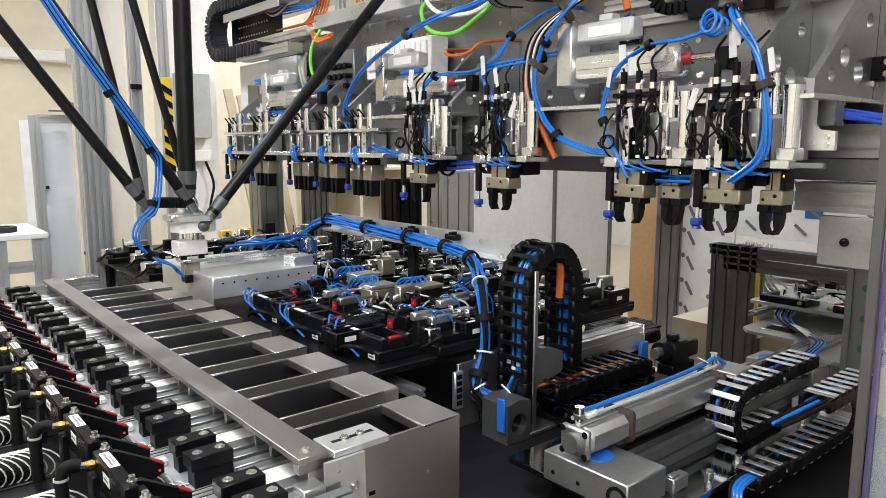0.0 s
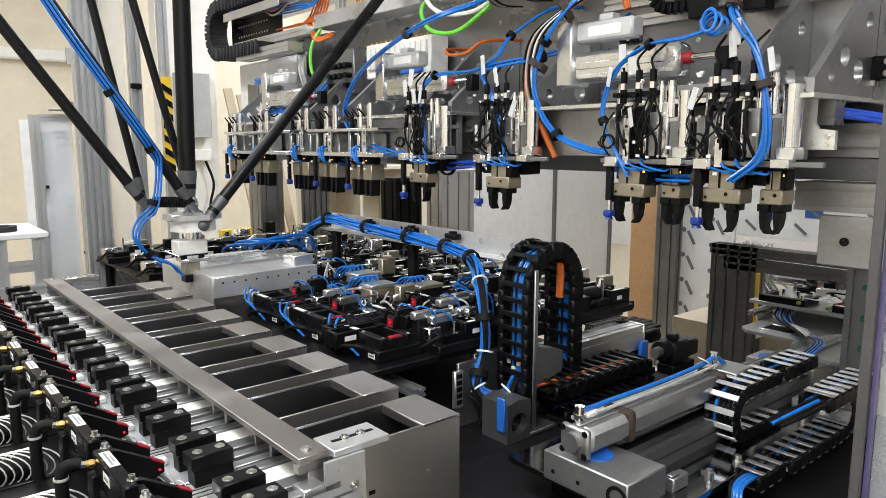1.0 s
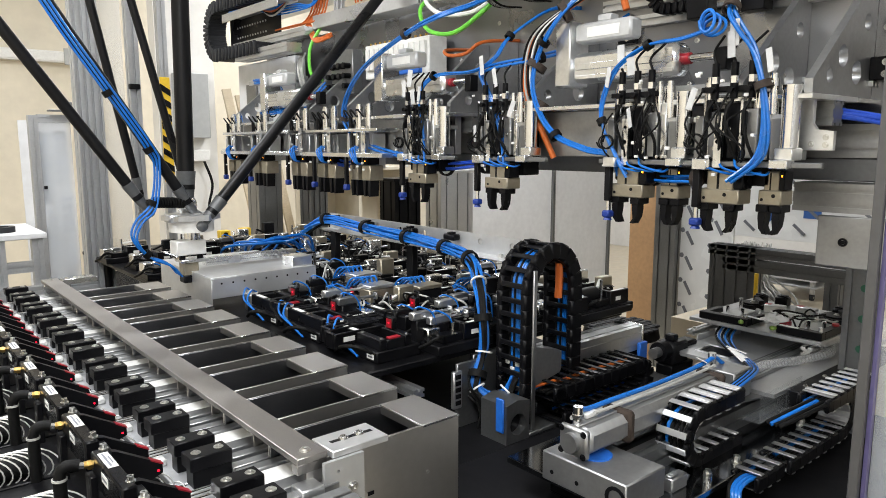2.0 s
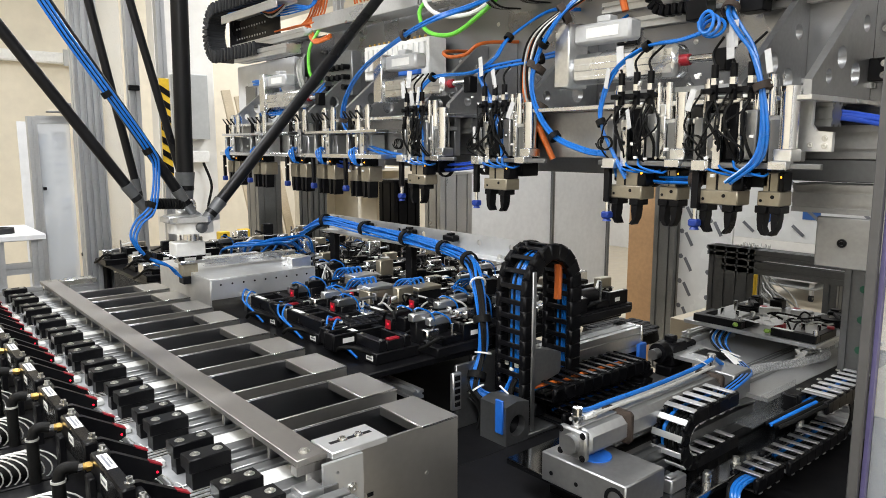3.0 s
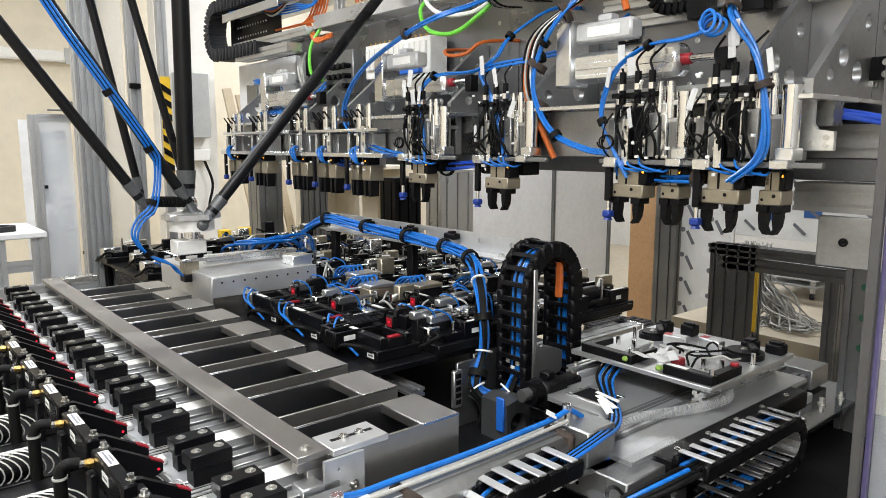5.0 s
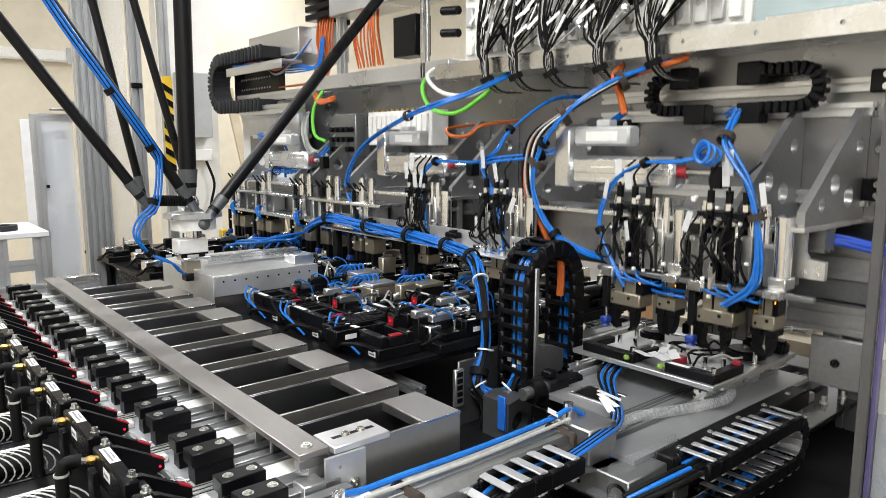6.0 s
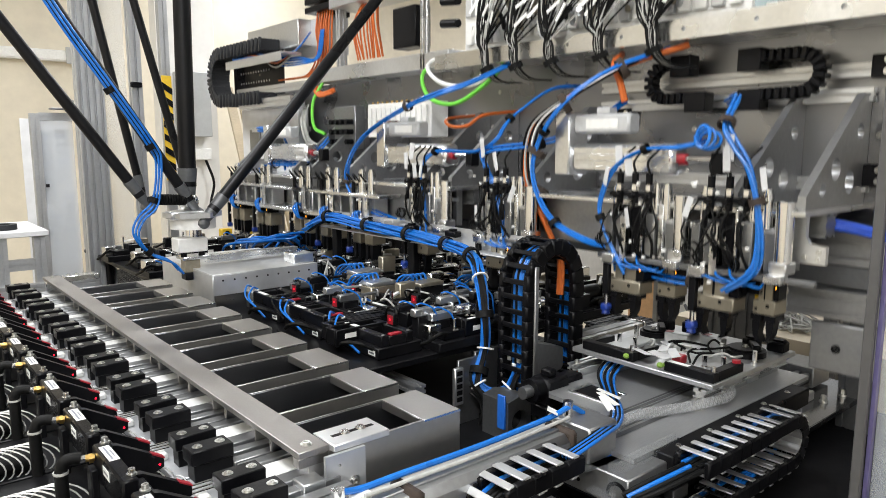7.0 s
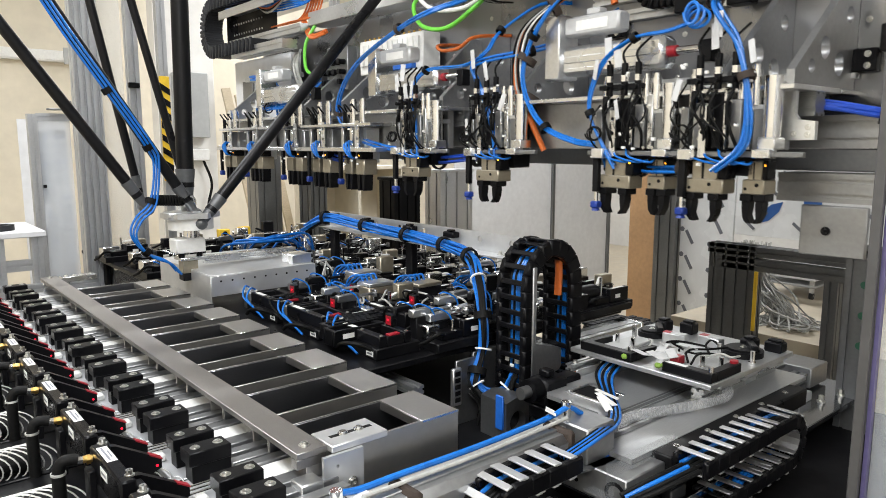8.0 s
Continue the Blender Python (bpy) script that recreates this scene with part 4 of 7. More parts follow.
# blue hose loops over the heads
def hose_loop(pts, n=3, r=0.006, spread=0.008, mat=BLUE, seed=1):
    h = bundle("hose_loop", pts, n, r * 0.78, spread * 1.15, mat, gantry, "loop of blue air hoses", seed)
    for q in (len(pts) // 3, 2 * len(pts) // 3):
        d = Vector(pts[q]) - Vector(pts[q - 1])
        clip("strap", pts[q], d, spread * 1.25 + r, 0.018, RUBBER if seed % 3 else TAN, h, "dark hook and loop strap")


hose_loop([(1.69, 1.20, 1.46), (1.68, 1.228, 1.511), (1.68, 1.286, 1.615), (1.68, 1.275, 1.702), (1.68, 1.23, 1.769), (1.68, 1.141, 1.814), (1.68, 1.04, 1.82), (1.68, 0.962, 1.836)], 2, 0.0055, 0.006, BLUE, 2)
hose_loop([(2.03, 1.10, 1.955), (1.88, 1.0, 1.955), (1.75, 0.925, 1.94), (1.69, 0.915, 1.88), (1.68, 0.885, 1.83), (1.68, 0.843, 1.77), (1.68, 0.817, 1.689), (1.68, 0.803, 1.584), (1.68, 0.819, 1.517), (1.68, 0.887, 1.465)], 4, 0.006, 0.011, BLUE, 3)
turns = []
for i in range(37):
    a = 2 * math.pi * i / 12
    turns.append((1.675 - 0.0014 * i, 0.945 + math.cos(a) * (0.034 - 0.0005 * i), 1.835 + 0.0004 * i + math.sin(a) * (0.022 + 0.0002 * i)))
part("hose_coil", S().tube(turns, 0.0042, 7, 2), BLUE, gantry, "coiled blue air hose")
hose_loop([(1.96, 1.26, 2.12), (1.82, 1.36, 2.06), (1.73, 1.453, 1.974), (1.72, 1.553, 1.869), (1.72, 1.598, 1.758), (1.72, 1.571, 1.659), (1.72, 1.497, 1.577), (1.72, 1.372, 1.533), (1.72, 1.277, 1.518), (1.71, 1.236, 1.465)], 3, 0.0055, 0.010, BLUE, 4)
part("orange_cable", S().tube([(1.97, 1.20, 2.125), (1.86, 1.38, 2.06), (1.76, 1.509, 1.962), (1.745, 1.602, 1.904), (1.745, 1.65, 1.80), (1.745, 1.645, 1.69), (1.76, 1.593, 1.597), (1.78, 1.553, 1.505)], 0.010), ORANGE, gantry, "orange servo cable")
for k in range(5):
    part("signal_cable", S().tube([(1.97, 1.22 + 0.01 * k, 2.125), (1.86, 1.36 + 0.01 * k, 2.06), (1.75, 1.485 + 0.008 * k, 1.962), (1.735, 1.575 + 0.012 * k, 1.895), (1.735, 1.61 + 0.012 * k, 1.80), (1.74, 1.60 + 0.013 * k, 1.70), (1.77, 1.58 + 0.01 * k, 1.63)], 0.0036), WHITE if k == 1 else GREY_CABLE if k % 2 else RUBBER, gantry)
hose_loop([(1.96, 1.94, 2.13), (1.82, 2.0, 2.06), (1.72, 2.087, 2.017), (1.72, 2.278, 1.978), (1.72, 2.558, 1.883), (1.72, 2.705, 1.773), (1.72, 2.737, 1.663), (1.72, 2.612, 1.563), (1.72, 2.401, 1.516), (1.72, 2.284, 1.505)], 3, 0.007, 0.010, BLUE, 6)
hose_loop([(1.70, 2.132, 1.475), (1.70, 2.141, 1.604), (1.70, 2.165, 1.733), (1.70, 2.079, 1.801), (1.70, 1.861, 1.804), (1.72, 1.776, 1.844), (1.78, 1.764, 1.917), (1.95, 1.74, 2.02), (2.10, 1.72, 2.04)], 2, 0.006, 0.007, BLUE, 7)
hose_loop([(2.08, 1.50, 1.98), (1.90, 1.53, 1.88), (1.76, 1.60, 1.83), (1.70, 1.803, 1.80), (1.70, 1.803, 1.743), (1.70, 1.746, 1.655), (1.70, 1.709, 1.56), (1.70, 1.694, 1.475)], 3, 0.006, 0.009, BLUE, 8)
hose_loop([(1.80, 3.0, 1.50), (1.72, 2.8, 1.47), (1.72, 2.62, 1.455)], 5, 0.005, 0.02, BLUE_DARK, 9)
hose_loop([(1.85, 2.4, 1.47), (1.78, 2.1, 1.46), (1.8, 1.9, 1.475)], 5, 0.005, 0.02, BLUE_DARK, 10)
hose_loop([(1.85, 1.3, 1.48), (1.75, 1.15, 1.455), (1.72, 1.0, 1.46)], 4, 0.005, 0.012, BLUE, 12)
hose_loop([(1.85, 3.9, 1.68), (1.80, 3.6, 1.72), (1.82, 3.3, 1.74), (1.9, 3.2, 1.85)], 4, 0.006, 0.014, BLUE, 13)
hose_loop([(1.88, 0.9, 1.61), (1.9, 0.75, 1.625), (1.95, 0.6, 1.60)], 5, 0.007, 0.014, BLUE_DARK, 14)
part("green_cable", S().tube([(2.0, 2.42, 2.20), (1.93, 2.45, 2.12), (1.90, 2.36, 2.02), (1.90, 2.20, 1.99), (1.92, 2.06, 2.05), (1.98, 2.0, 2.13)], 0.009), GREEN, gantry, "green ground cable")
part("white_cable", S().tube([(2.0, 2.32, 2.22), (1.92, 2.40, 2.16), (1.91, 2.30, 2.08), (1.92, 2.12, 2.06), (1.98, 2.02, 2.12)], 0.009), WHITE, gantry)
part("orange_cable", S().tube([(1.98, 1.45, 2.12), (1.9, 1.42, 2.08), (1.88, 1.38, 2.02), (1.88, 1.36, 1.96)], 0.011), ORANGE, gantry)
part("orange_cable", S().tube([(2.10, 2.30, 1.95), (1.92, 2.27, 1.93), (1.88, 2.20, 1.90), (1.88, 2.10, 1.90), (1.92, 2.05, 1.94), (2.10, 2.03, 1.96)], 0.007), ORANGE, gantry)

# connector panel with wires over the flange
panel = part("connector_panel", S().box(1.99, 2.09, 1.02, 2.24, 2.20, 2.56, 0.003), WHITE, gantry, "valve panel full of white plugs and wires")
rng = random.Random(5)
for j in range(3):
    for k in range(22):
        part("socket", S().box(1.972, 1.99, 1.045 + 0.054 * k, 1.085 + 0.054 * k, 2.225 + 0.11 * j, 2.30 + 0.11 * j, 0.003), (WHITE, ALU_MATT, WHITE)[(j + k) % 3], panel)
for k, (yc, wide) in enumerate(((2.02, 0.10), (1.87, 0.09), (1.70, 0.12), (1.49, 0.12), (1.29, 0.13))):
    for j in range(26):
        yy, zz = yc - 0.02 + rng.uniform(-wide, wide), 2.235 + 0.0115 * j
        xo = rng.uniform(-0.012, 0.0)
        tip = Vector((1.935 + xo, yy - 0.034, zz + 0.030))
        part("plug", S().cyl((1.974, yy, zz), tip, 0.0105, 8), (WHITE, ALU_MATT, BEIGE, PLASTIC)[j % 4], panel)
        out = tip + Vector((-0.022, -0.012, 0.004))
        low = Vector((1.888 + xo, yc + 0.45 * (yy - yc), 2.20 + 0.35 * (zz - 2.235)))
        s = 0.022 * math.cos(2.4 * j) * (0.4 + 0.6 * rng.random())
        part("wire", S().tube([tip, out, low, (1.886, yc - 0.01 + s, 2.17), (1.890, yc - 0.02 + 0.8 * s, 2.11), (1.925, yc - 0.05 + 0.8 * s, 2.065), (2.0, yc - 0.10, 2.06)], 0.0031, 5, 4), GREY_CABLE if j % 4 == 2 else RUBBER, panel)
        if j % 5 in (1, 3):
            m = pose(1.882 + xo, yy - 0.03, zz + 0.02, rng.uniform(25, 60), rng.uniform(-15, 15), rng.uniform(-25, 25))
            part("cable_tag", S().box(-0.0008, 0.0008, -0.0065, 0.0065, -0.032, 0.032, 0.0003, m), LABEL, panel, "white cable tag")
    clip("wire_strap", (1.890, yc - 0.02, 2.11), (0.02, -0.02, -0.06), 0.024, 0.02, RUBBER, panel)
for yy, zz in ((1.10, 2.45), (1.07, 2.38), (1.16, 2.30), (1.42, 2.27), (1.60, 2.25)):
    part("plug", S().cyl((1.974, yy, zz), (1.925, yy - 0.02, zz + 0.015), 0.013, 12).cyl((1.94, yy - 0.014, zz + 0.01), (1.90, yy - 0.03, zz + 0.022), 0.009, 10), ALU_MATT, panel, "round metal plug")
part("side_plate", S().box(2.06, 2.09, 0.56, 1.019, 2.20, 2.60, 0.003), ALU_MATT, gantry)
part("glass_panel", S().box(2.00, 2.005, 0.56, 1.06, 2.205, 2.62, 0.001), TINTED, gantry, "greenish clear panel")
part("panel_strip", S().box(1.985, 1.998, 0.56, 0.98, 2.205, 2.216, 0.002), ALU, gantry)
part("valve_island", S().box(1.98, 2.08, 2.45, 2.95, 1.86, 2.02, 0.004), WHITE, gantry, "white valve island with brass screws")
for k in range(12):
    part("valve", S().box(1.965, 1.98, 2.47 + 0.039 * k, 2.50 + 0.039 * k, 1.90, 2.0, 0.002), WHITE, gantry)
    part("valve_screw", S().cyl((1.99, 2.485 + 0.039 * k, 2.02), (1.99, 2.485 + 0.039 * k, 2.03), 0.006, 8), BRASS, gantry)
part("blue_fitting_block", S().box(1.955, 1.98, 2.5, 2.72, 1.862, 1.89, 0.003), BLUE_CAP, gantry)


# top of the far end: beams, cable ducts, hanging cables
part("upper_beam", S().box(1.92, 2.1, 2.20, 3.20, 2.50, 2.72, 0.004), ALU_MATT, gantry)
part("upper_beam", S().box(1.92, 2.1, 3.52, 4.15, 2.36, 2.50, 0.004), ALU_MATT, gantry)
part("upright", S().slotted("z", 2.20, 2.75, 1.96, 3.16, 0.04, 0.04), ALU_MATT, gantry)
for k in range(7):
    part("duct_slat", S().box(1.95, 2.05, 3.24, 3.50, 2.52 + 0.045 * k, 2.552 + 0.045 * k, 0.003), PLASTIC, gantry)
part("duct_back", S().box(2.05, 2.06, 3.22, 3.52, 2.48, 2.86, 0.002), PLASTIC, gantry)
for k in range(10):
    part("orange_cable", S().tube([(1.99, 3.27 + 0.018 * k, 2.56), (1.985 - 0.01 * (k % 3), 3.28 + 0.016 * k, 2.42), (1.98 - 0.012 * (k % 2), 3.29 + 0.014 * k, 2.29), (1.96, 3.34 + 0.02 * k, 2.20), (1.93, 3.56 + 0.025 * k, 2.19)], 0.005), ORANGE, gantry)
orr = random.Random(77)
for k in range(12):
    yb = 2.82 + 0.02 * k + orr.uniform(-0.012, 0.012)
    part("orange_cable", S().tube([(2.0 - 0.03 * orr.random(), 2.86 + 0.011 * k, 2.53), (1.98 - 0.03 * orr.random(), yb + orr.uniform(-0.02, 0.02), 2.40), (1.99, yb, 2.24)], 0.0045), ORANGE, gantry)
for k in range(4):
    part("blue_hose", S().tube([(1.95, 3.30 + 0.01 * k, 2.42), (1.93, 3.32 + 0.012 * k, 2.28), (1.91, 3.5, 2.255 + 0.012 * k), (1.90, 3.75, 2.27 + 0.012 * k), (1.88, 3.95, 2.33 + 0.01 * k)], 0.0042), BLUE, gantry)
part("relay_box", S().box(1.97, 2.06, 2.55, 2.72, 2.26, 2.44, 0.004), BLACK, gantry)
part("upright", S().slotted("z", 2.14, 2.50, 1.95, 2.46, 0.03, 0.03), ALU, gantry)
for zz in (2.33, 2.42):
    part("cable_plug", S().cyl((1.97, 2.36, zz), (1.97, 2.26, zz - 0.01), 0.018, 14), PLASTIC, gantry)
part("white_cover", S().box(1.99, 2.06, 3.68, 4.44, 1.60, 2.05, 0.006), WHITE_PAINT, gantry, "white painted cover")
part("cover_plate", S().box(1.975, 1.99, 4.16, 4.30, 1.78, 1.92, 0.003), ALU_GREY, gantry)

# grey drag chain at the far end of the gantry
def drag_chain(parent, x, y0, y1, z0, z1, depth, mat):
    r = (z1 - z0) / 2
    pts = [(y0 + (y1 - y0) * i / 6, z1) for i in range(6)]
    pts += [(y1 + math.sin(math.pi * i / 10) * r, z0 + r + math.cos(math.pi * i / 10) * r) for i in range(11)]
    pts += [(y1 + (y0 - y1) * (i + 1) / 6, z0) for i in range(6)]
    chain = part("drag_chain", S().tube([(x, p[0], p[1]) for p in pts], 0.02, 4, 1), mat, parent, "ribbed grey plastic drag chain")
    for i in range(len(pts) - 1):
        for h in (0.0, 0.5):
            p = Vector((x, *pts[i])).lerp(Vector((x, *pts[i + 1])), h)
            d = Vector((x, *pts[i + 1])) - Vector((x, *pts[i]))
            a = math.degrees(math.atan2(d.z, d.y))
            m = pose(*p, a, 0, 0)
            part("link", S().box(-depth / 2, depth / 2, -0.012, 0.012, -0.032, 0.032, 0.004, m), mat, chain)
            part("rib", S().box(-depth / 2 - 0.004, -depth / 2 + 0.012, -0.009, 0.009, -0.038, 0.038, 0.003, m), mat, chain)


drag_chain(gantry, 1.86, 3.75, 4.33, 2.09, 2.38, 0.12, CHAIN_GREY)
inner = part("chain_inside", S().box(1.93, 1.936, 3.72, 4.40, 2.115, 2.36, 0.003), PLASTIC, gantry, "black inner side of the drag chain")
for k in range(12):
    for zz in (2.20, 2.26):
        part("link_pin", S().cyl((1.93, 3.90 + 0.035 * k, zz), (1.927, 3.90 + 0.035 * k, zz), 0.006, 8), GALVANISED, inner)
part("chain_plate", S().box(1.80, 1.925, 3.50, 4.22, 2.305, 2.318, 0.002).box(1.80, 1.806, 3.50, 4.22, 2.27, 2.305, 0.002), ALU_MATT, gantry, "bent aluminium chain carrier")
part("chain_plate", S().slotted("y", 3.45, 4.10, 1.82, 2.035, 0.09, 0.05, 2, 1), ALU_MATT, gantry)
for k in range(5):
    part("thin_cable", S().tube([(1.84 + 0.012 * k, 4.20, 2.335), (1.85 + 0.01 * k, 3.95, 2.325 + 0.006 * k), (1.87, 3.70, 2.30 - 0.012 * k), (1.90, 3.52, 2.33), (1.94, 3.42, 2.42)], 0.0055, 7), (BLUE, BLUE, ORANGE, RUBBER, GREY_CABLE)[k], gantry)
bundle("blue_hose", [(1.9, 4.0, 1.92), (1.88, 3.75, 1.90), (1.86, 3.6, 1.80), (1.85, 3.55, 1.70)], 4, 0.007, 0.018, BLUE, gantry, "", 22)
bundle("orange_cable", [(1.95, 3.45, 2.18), (1.94, 3.35, 2.09), (1.95, 3.22, 2.10)], 5, 0.007, 0.02, ORANGE, gantry, "orange servo cable", 23)
bundle("grey_cable", [(1.94, 3.5, 2.02), (1.90, 3.45, 1.95), (1.90, 3.40, 1.84), (1.92, 3.25, 1.80)], 6, 0.007, 0.025, GREY_CABLE, gantry, "", 25)
part("green_cable", S().tube([(1.97, 3.35, 2.16), (1.92, 3.38, 2.05), (1.91, 3.36, 1.92), (1.93, 3.28, 1.88)], 0.009), GREEN, gantry)
part("chain_carrier", S().slotted("y", 3.4, 4.3, 1.90, 2.12, 0.09, 0.045, 2, 1), ALU_MATT, gantry)
part("chain_carrier", S().box(1.90, 2.0, 3.55, 4.1, 1.90, 1.925, 0.002), ALU_MATT, gantry)
part("terminal_block", S().box(1.97, 2.03, 3.05, 3.25, 1.80, 2.02, 0.004), ALU_GREY, gantry)
for k in range(12):
    part("plug", S().cyl((1.97, 3.08 + 0.05 * (k % 4), 1.84 + 0.05 * (k // 4)), (1.93, 3.08 + 0.05 * (k % 4), 1.84 + 0.05 * (k // 4)), 0.014, 10), PLASTIC, gantry)


# ---- shuttle: lower slide, tray and cable chains, drawn at the stop where the tray lies under the heads ----
def ladder_chain(name, label, x_near, x_far, y0, y1, z0, z1, bend, mat, top=None, low=None, size=1.0, loop=True, bars=None):
    """Cable chain lying along x: two rows of side links, bright crossbars, one bend at the near or far end; top, low: length of its runs."""
    t = thing(name, ((x_near + x_far) / 2, (y0 + y1) / 2, z0), label, "cable chain")
    r = (z1 - z0) / 2
    s = 1 if bend == "far" else -1
    xb, xo = (x_far, x_near) if bend == "far" else (x_near, x_far)
    full = abs(xb - xo)
    top, low = full if top is None else top, full if low is None else low
    n, nl = max(2, int(top / 0.042)), max(2, int(low / 0.042))
    path = [(xb - s * top * (1 - i / n), z1) for i in range(n)]
    if loop:
        path += [(xb + s * math.sin(math.pi * i / 6) * r, z0 + r + math.cos(math.pi * i / 6) * r) for i in range(7)]
        path += [(xb - s * low * i / nl, z0) for i in range(1, nl)]
    for i in range(len(path) - 1):
        a, b = Vector((path[i][0], 0, path[i][1])), Vector((path[i + 1][0], 0, path[i + 1][1]))
        c, d = (a + b) / 2, b - a
        ang = -math.degrees(math.atan2(d.z, d.x))
        ln = d.length * 0.56
        for yy in (y0, y1):
            m = pose(c.x, yy, c.z, 0, ang, 0)
            part("side_link", S().box(-ln, ln, -0.007 * size, 0.007 * size, -0.019 * size, 0.019 * size, 0.005, m), mat, t)
        m = pose(c.x, (y0 + y1) / 2, c.z, 0, ang, 0)
        for q in (-0.0215, 0.0215):
            part("crossbar", S().box(-0.0078, 0.0078, (y0 - y1) / 2 - 0.004, (y1 - y0) / 2 + 0.004, q * size - 0.002, q * size + 0.002, 0.001, m), bars or GALVANISED, t, "crossbar")
    ym = (y0 + y1) / 2
    for j, (o, mt) in enumerate(((-0.026, RUBBER), (0.020, BLUE), (0.012, RUBBER), (-0.014, RUBBER), (0.0, RUBBER))):
        part("hose", S().tube([(p[0], ym + o, p[1] + 0.004 * (j % 2) - 0.004) for p in path[::2]], 0.005, 7, 2), mt, t)
    return t


shuttle = thing("shuttle_slide", (1.2, 0.9, 0.80), "shuttle slide with an aluminium cylinder and blue hose", "linear slide")
X2 = -0.61  # from its rear stop to the stop under the heads
cylb = part("cylinder", S().box(1.15 + X2, 1.72 + X2, 0.885, 0.955, 0.885, 0.945, 0.014).box(1.15 + X2, 1.72 + X2, 0.915, 0.93, 0.944, 0.949, 0.002), ALU_DULL, shuttle, "square aluminium pneumatic cylinder")
part("cylinder_cap", S().box(1.135 + X2, 1.152 + X2, 0.882, 0.958, 0.882, 0.948, 0.006).cyl((1.135 + X2, 0.92, 0.915), (1.122 + X2, 0.92, 0.915), 0.022, 20), ALU_DULL, cylb)
for p in ((0.89, 0.89), (0.95, 0.89), (0.89, 0.94), (0.95, 0.94)):
    part("bolt", S().screw((1.135 + X2, p[0], p[1]), (-1, 0, 0), 0.005, 0.004), BLACK, cylb)
part("fitting", S().cyl((1.165 + X2, 0.93, 0.945), (1.165 + X2, 0.93, 0.985), 0.011, 12).cyl((1.165 + X2, 0.93, 0.96), (1.165 + X2, 0.93, 0.968), 0.014, 6), CHROME, cylb)
part("strap", S().box(1.285 + X2, 1.31 + X2, 0.879, 0.961, 0.879, 0.954, 0.012), TAN, cylb, "dark strap round the cylinder")
part("sensor", S().box(1.19 + X2, 1.23 + X2, 0.925, 0.945, 0.949, 0.962, 0.003), WHITE, cylb)
part("blue_hose", S().tube([(1.17 + X2, 0.935, 0.975), (1.22 + X2, 0.94, 0.965), (1.3 + X2, 0.945, 0.962), (1.5 + X2, 0.95, 0.957), (1.7 + X2, 0.95, 0.962), (1.76 + X2, 0.945, 0.972), (1.80 + X2, 0.94, 0.95)], 0.006), BLUE, cylb)
part("grey_hose", S().tube([(1.21 + X2, 0.92, 0.962), (1.3 + X2, 0.925, 0.957), (1.5 + X2, 0.925, 0.955), (1.74 + X2, 0.93, 0.958)], 0.004), GREY_CABLE, cylb)
part("rear_strap", S().box(1.69 + X2, 1.712 + X2, 0.880, 0.960, 0.880, 0.953, 0.012), TAN, cylb)
part("rear_block", S().box(1.735 + X2, 1.83 + X2, 0.87, 0.99, 0.87, 0.95, 0.004), ALU_DULL, shuttle)
part("rear_knob", S().cyl((1.76 + X2, 0.95, 0.95), (1.76 + X2, 0.95, 0.985), 0.011, 12), CHROME, shuttle)
part("slide_profile", S().slotted("x", 1.27 + X2, 2.42 + X2, 0.965, 0.8755, 0.03, 0.010, 2, 1, 0.006, 0.002), ALU_GREY, shuttle, "grooved aluminium slide profile")
part("slide_profile", S().slotted("x", 1.27 + X2, 2.72 + X2, 0.90, 0.8755, 0.04, 0.0095, 1, 1, 0.01, 0.002), ALU_GREY, shuttle)
servo = part("servo_motor", S().box(1.37, 1.46, 1.20, 1.27, 0.835, 0.912, 0.008), BLACK, shuttle, "black servo motor")
part("motor_flange", S().cyl((1.335, 1.235, 0.885), (1.37, 1.235, 0.885), 0.032, 20), PLASTIC, servo)
part("shaft", S().cyl((1.305, 1.235, 0.885), (1.335, 1.235, 0.885), 0.017, 16), ALU_GREY, servo)
part("brake_box", S().box(1.46, 1.53, 1.21, 1.262, 0.845, 0.90, 0.006), PLASTIC, servo)
part("motor_plug", S().box(1.39, 1.42, 1.215, 1.25, 0.912, 0.934, 0.004), PLASTIC, servo)
part("motor_bracket", S().box(1.37, 1.50, 1.205, 1.265, 0.80, 0.835, 0.003), BLACK, servo)
part("white_tag", S().box(-0.022, 0.022, -0.012, 0.012, -0.001, 0.001, 0.0003, pose(1.715 + X2, 0.955, 0.972, 25, 10, 40)), LABEL, shuttle, "white cable tag")
for k in range(2):
    part("grey_hose", S().tube([(1.20 + X2, 0.965 + 0.012 * k, 0.935), (1.5 + X2, 0.968 + 0.012 * k, 0.932), (1.72 + X2, 0.97 + 0.012 * k, 0.935), (1.80 + X2, 0.985 + 0.01 * k, 0.925)], 0.005), GREY_CABLE, shuttle)

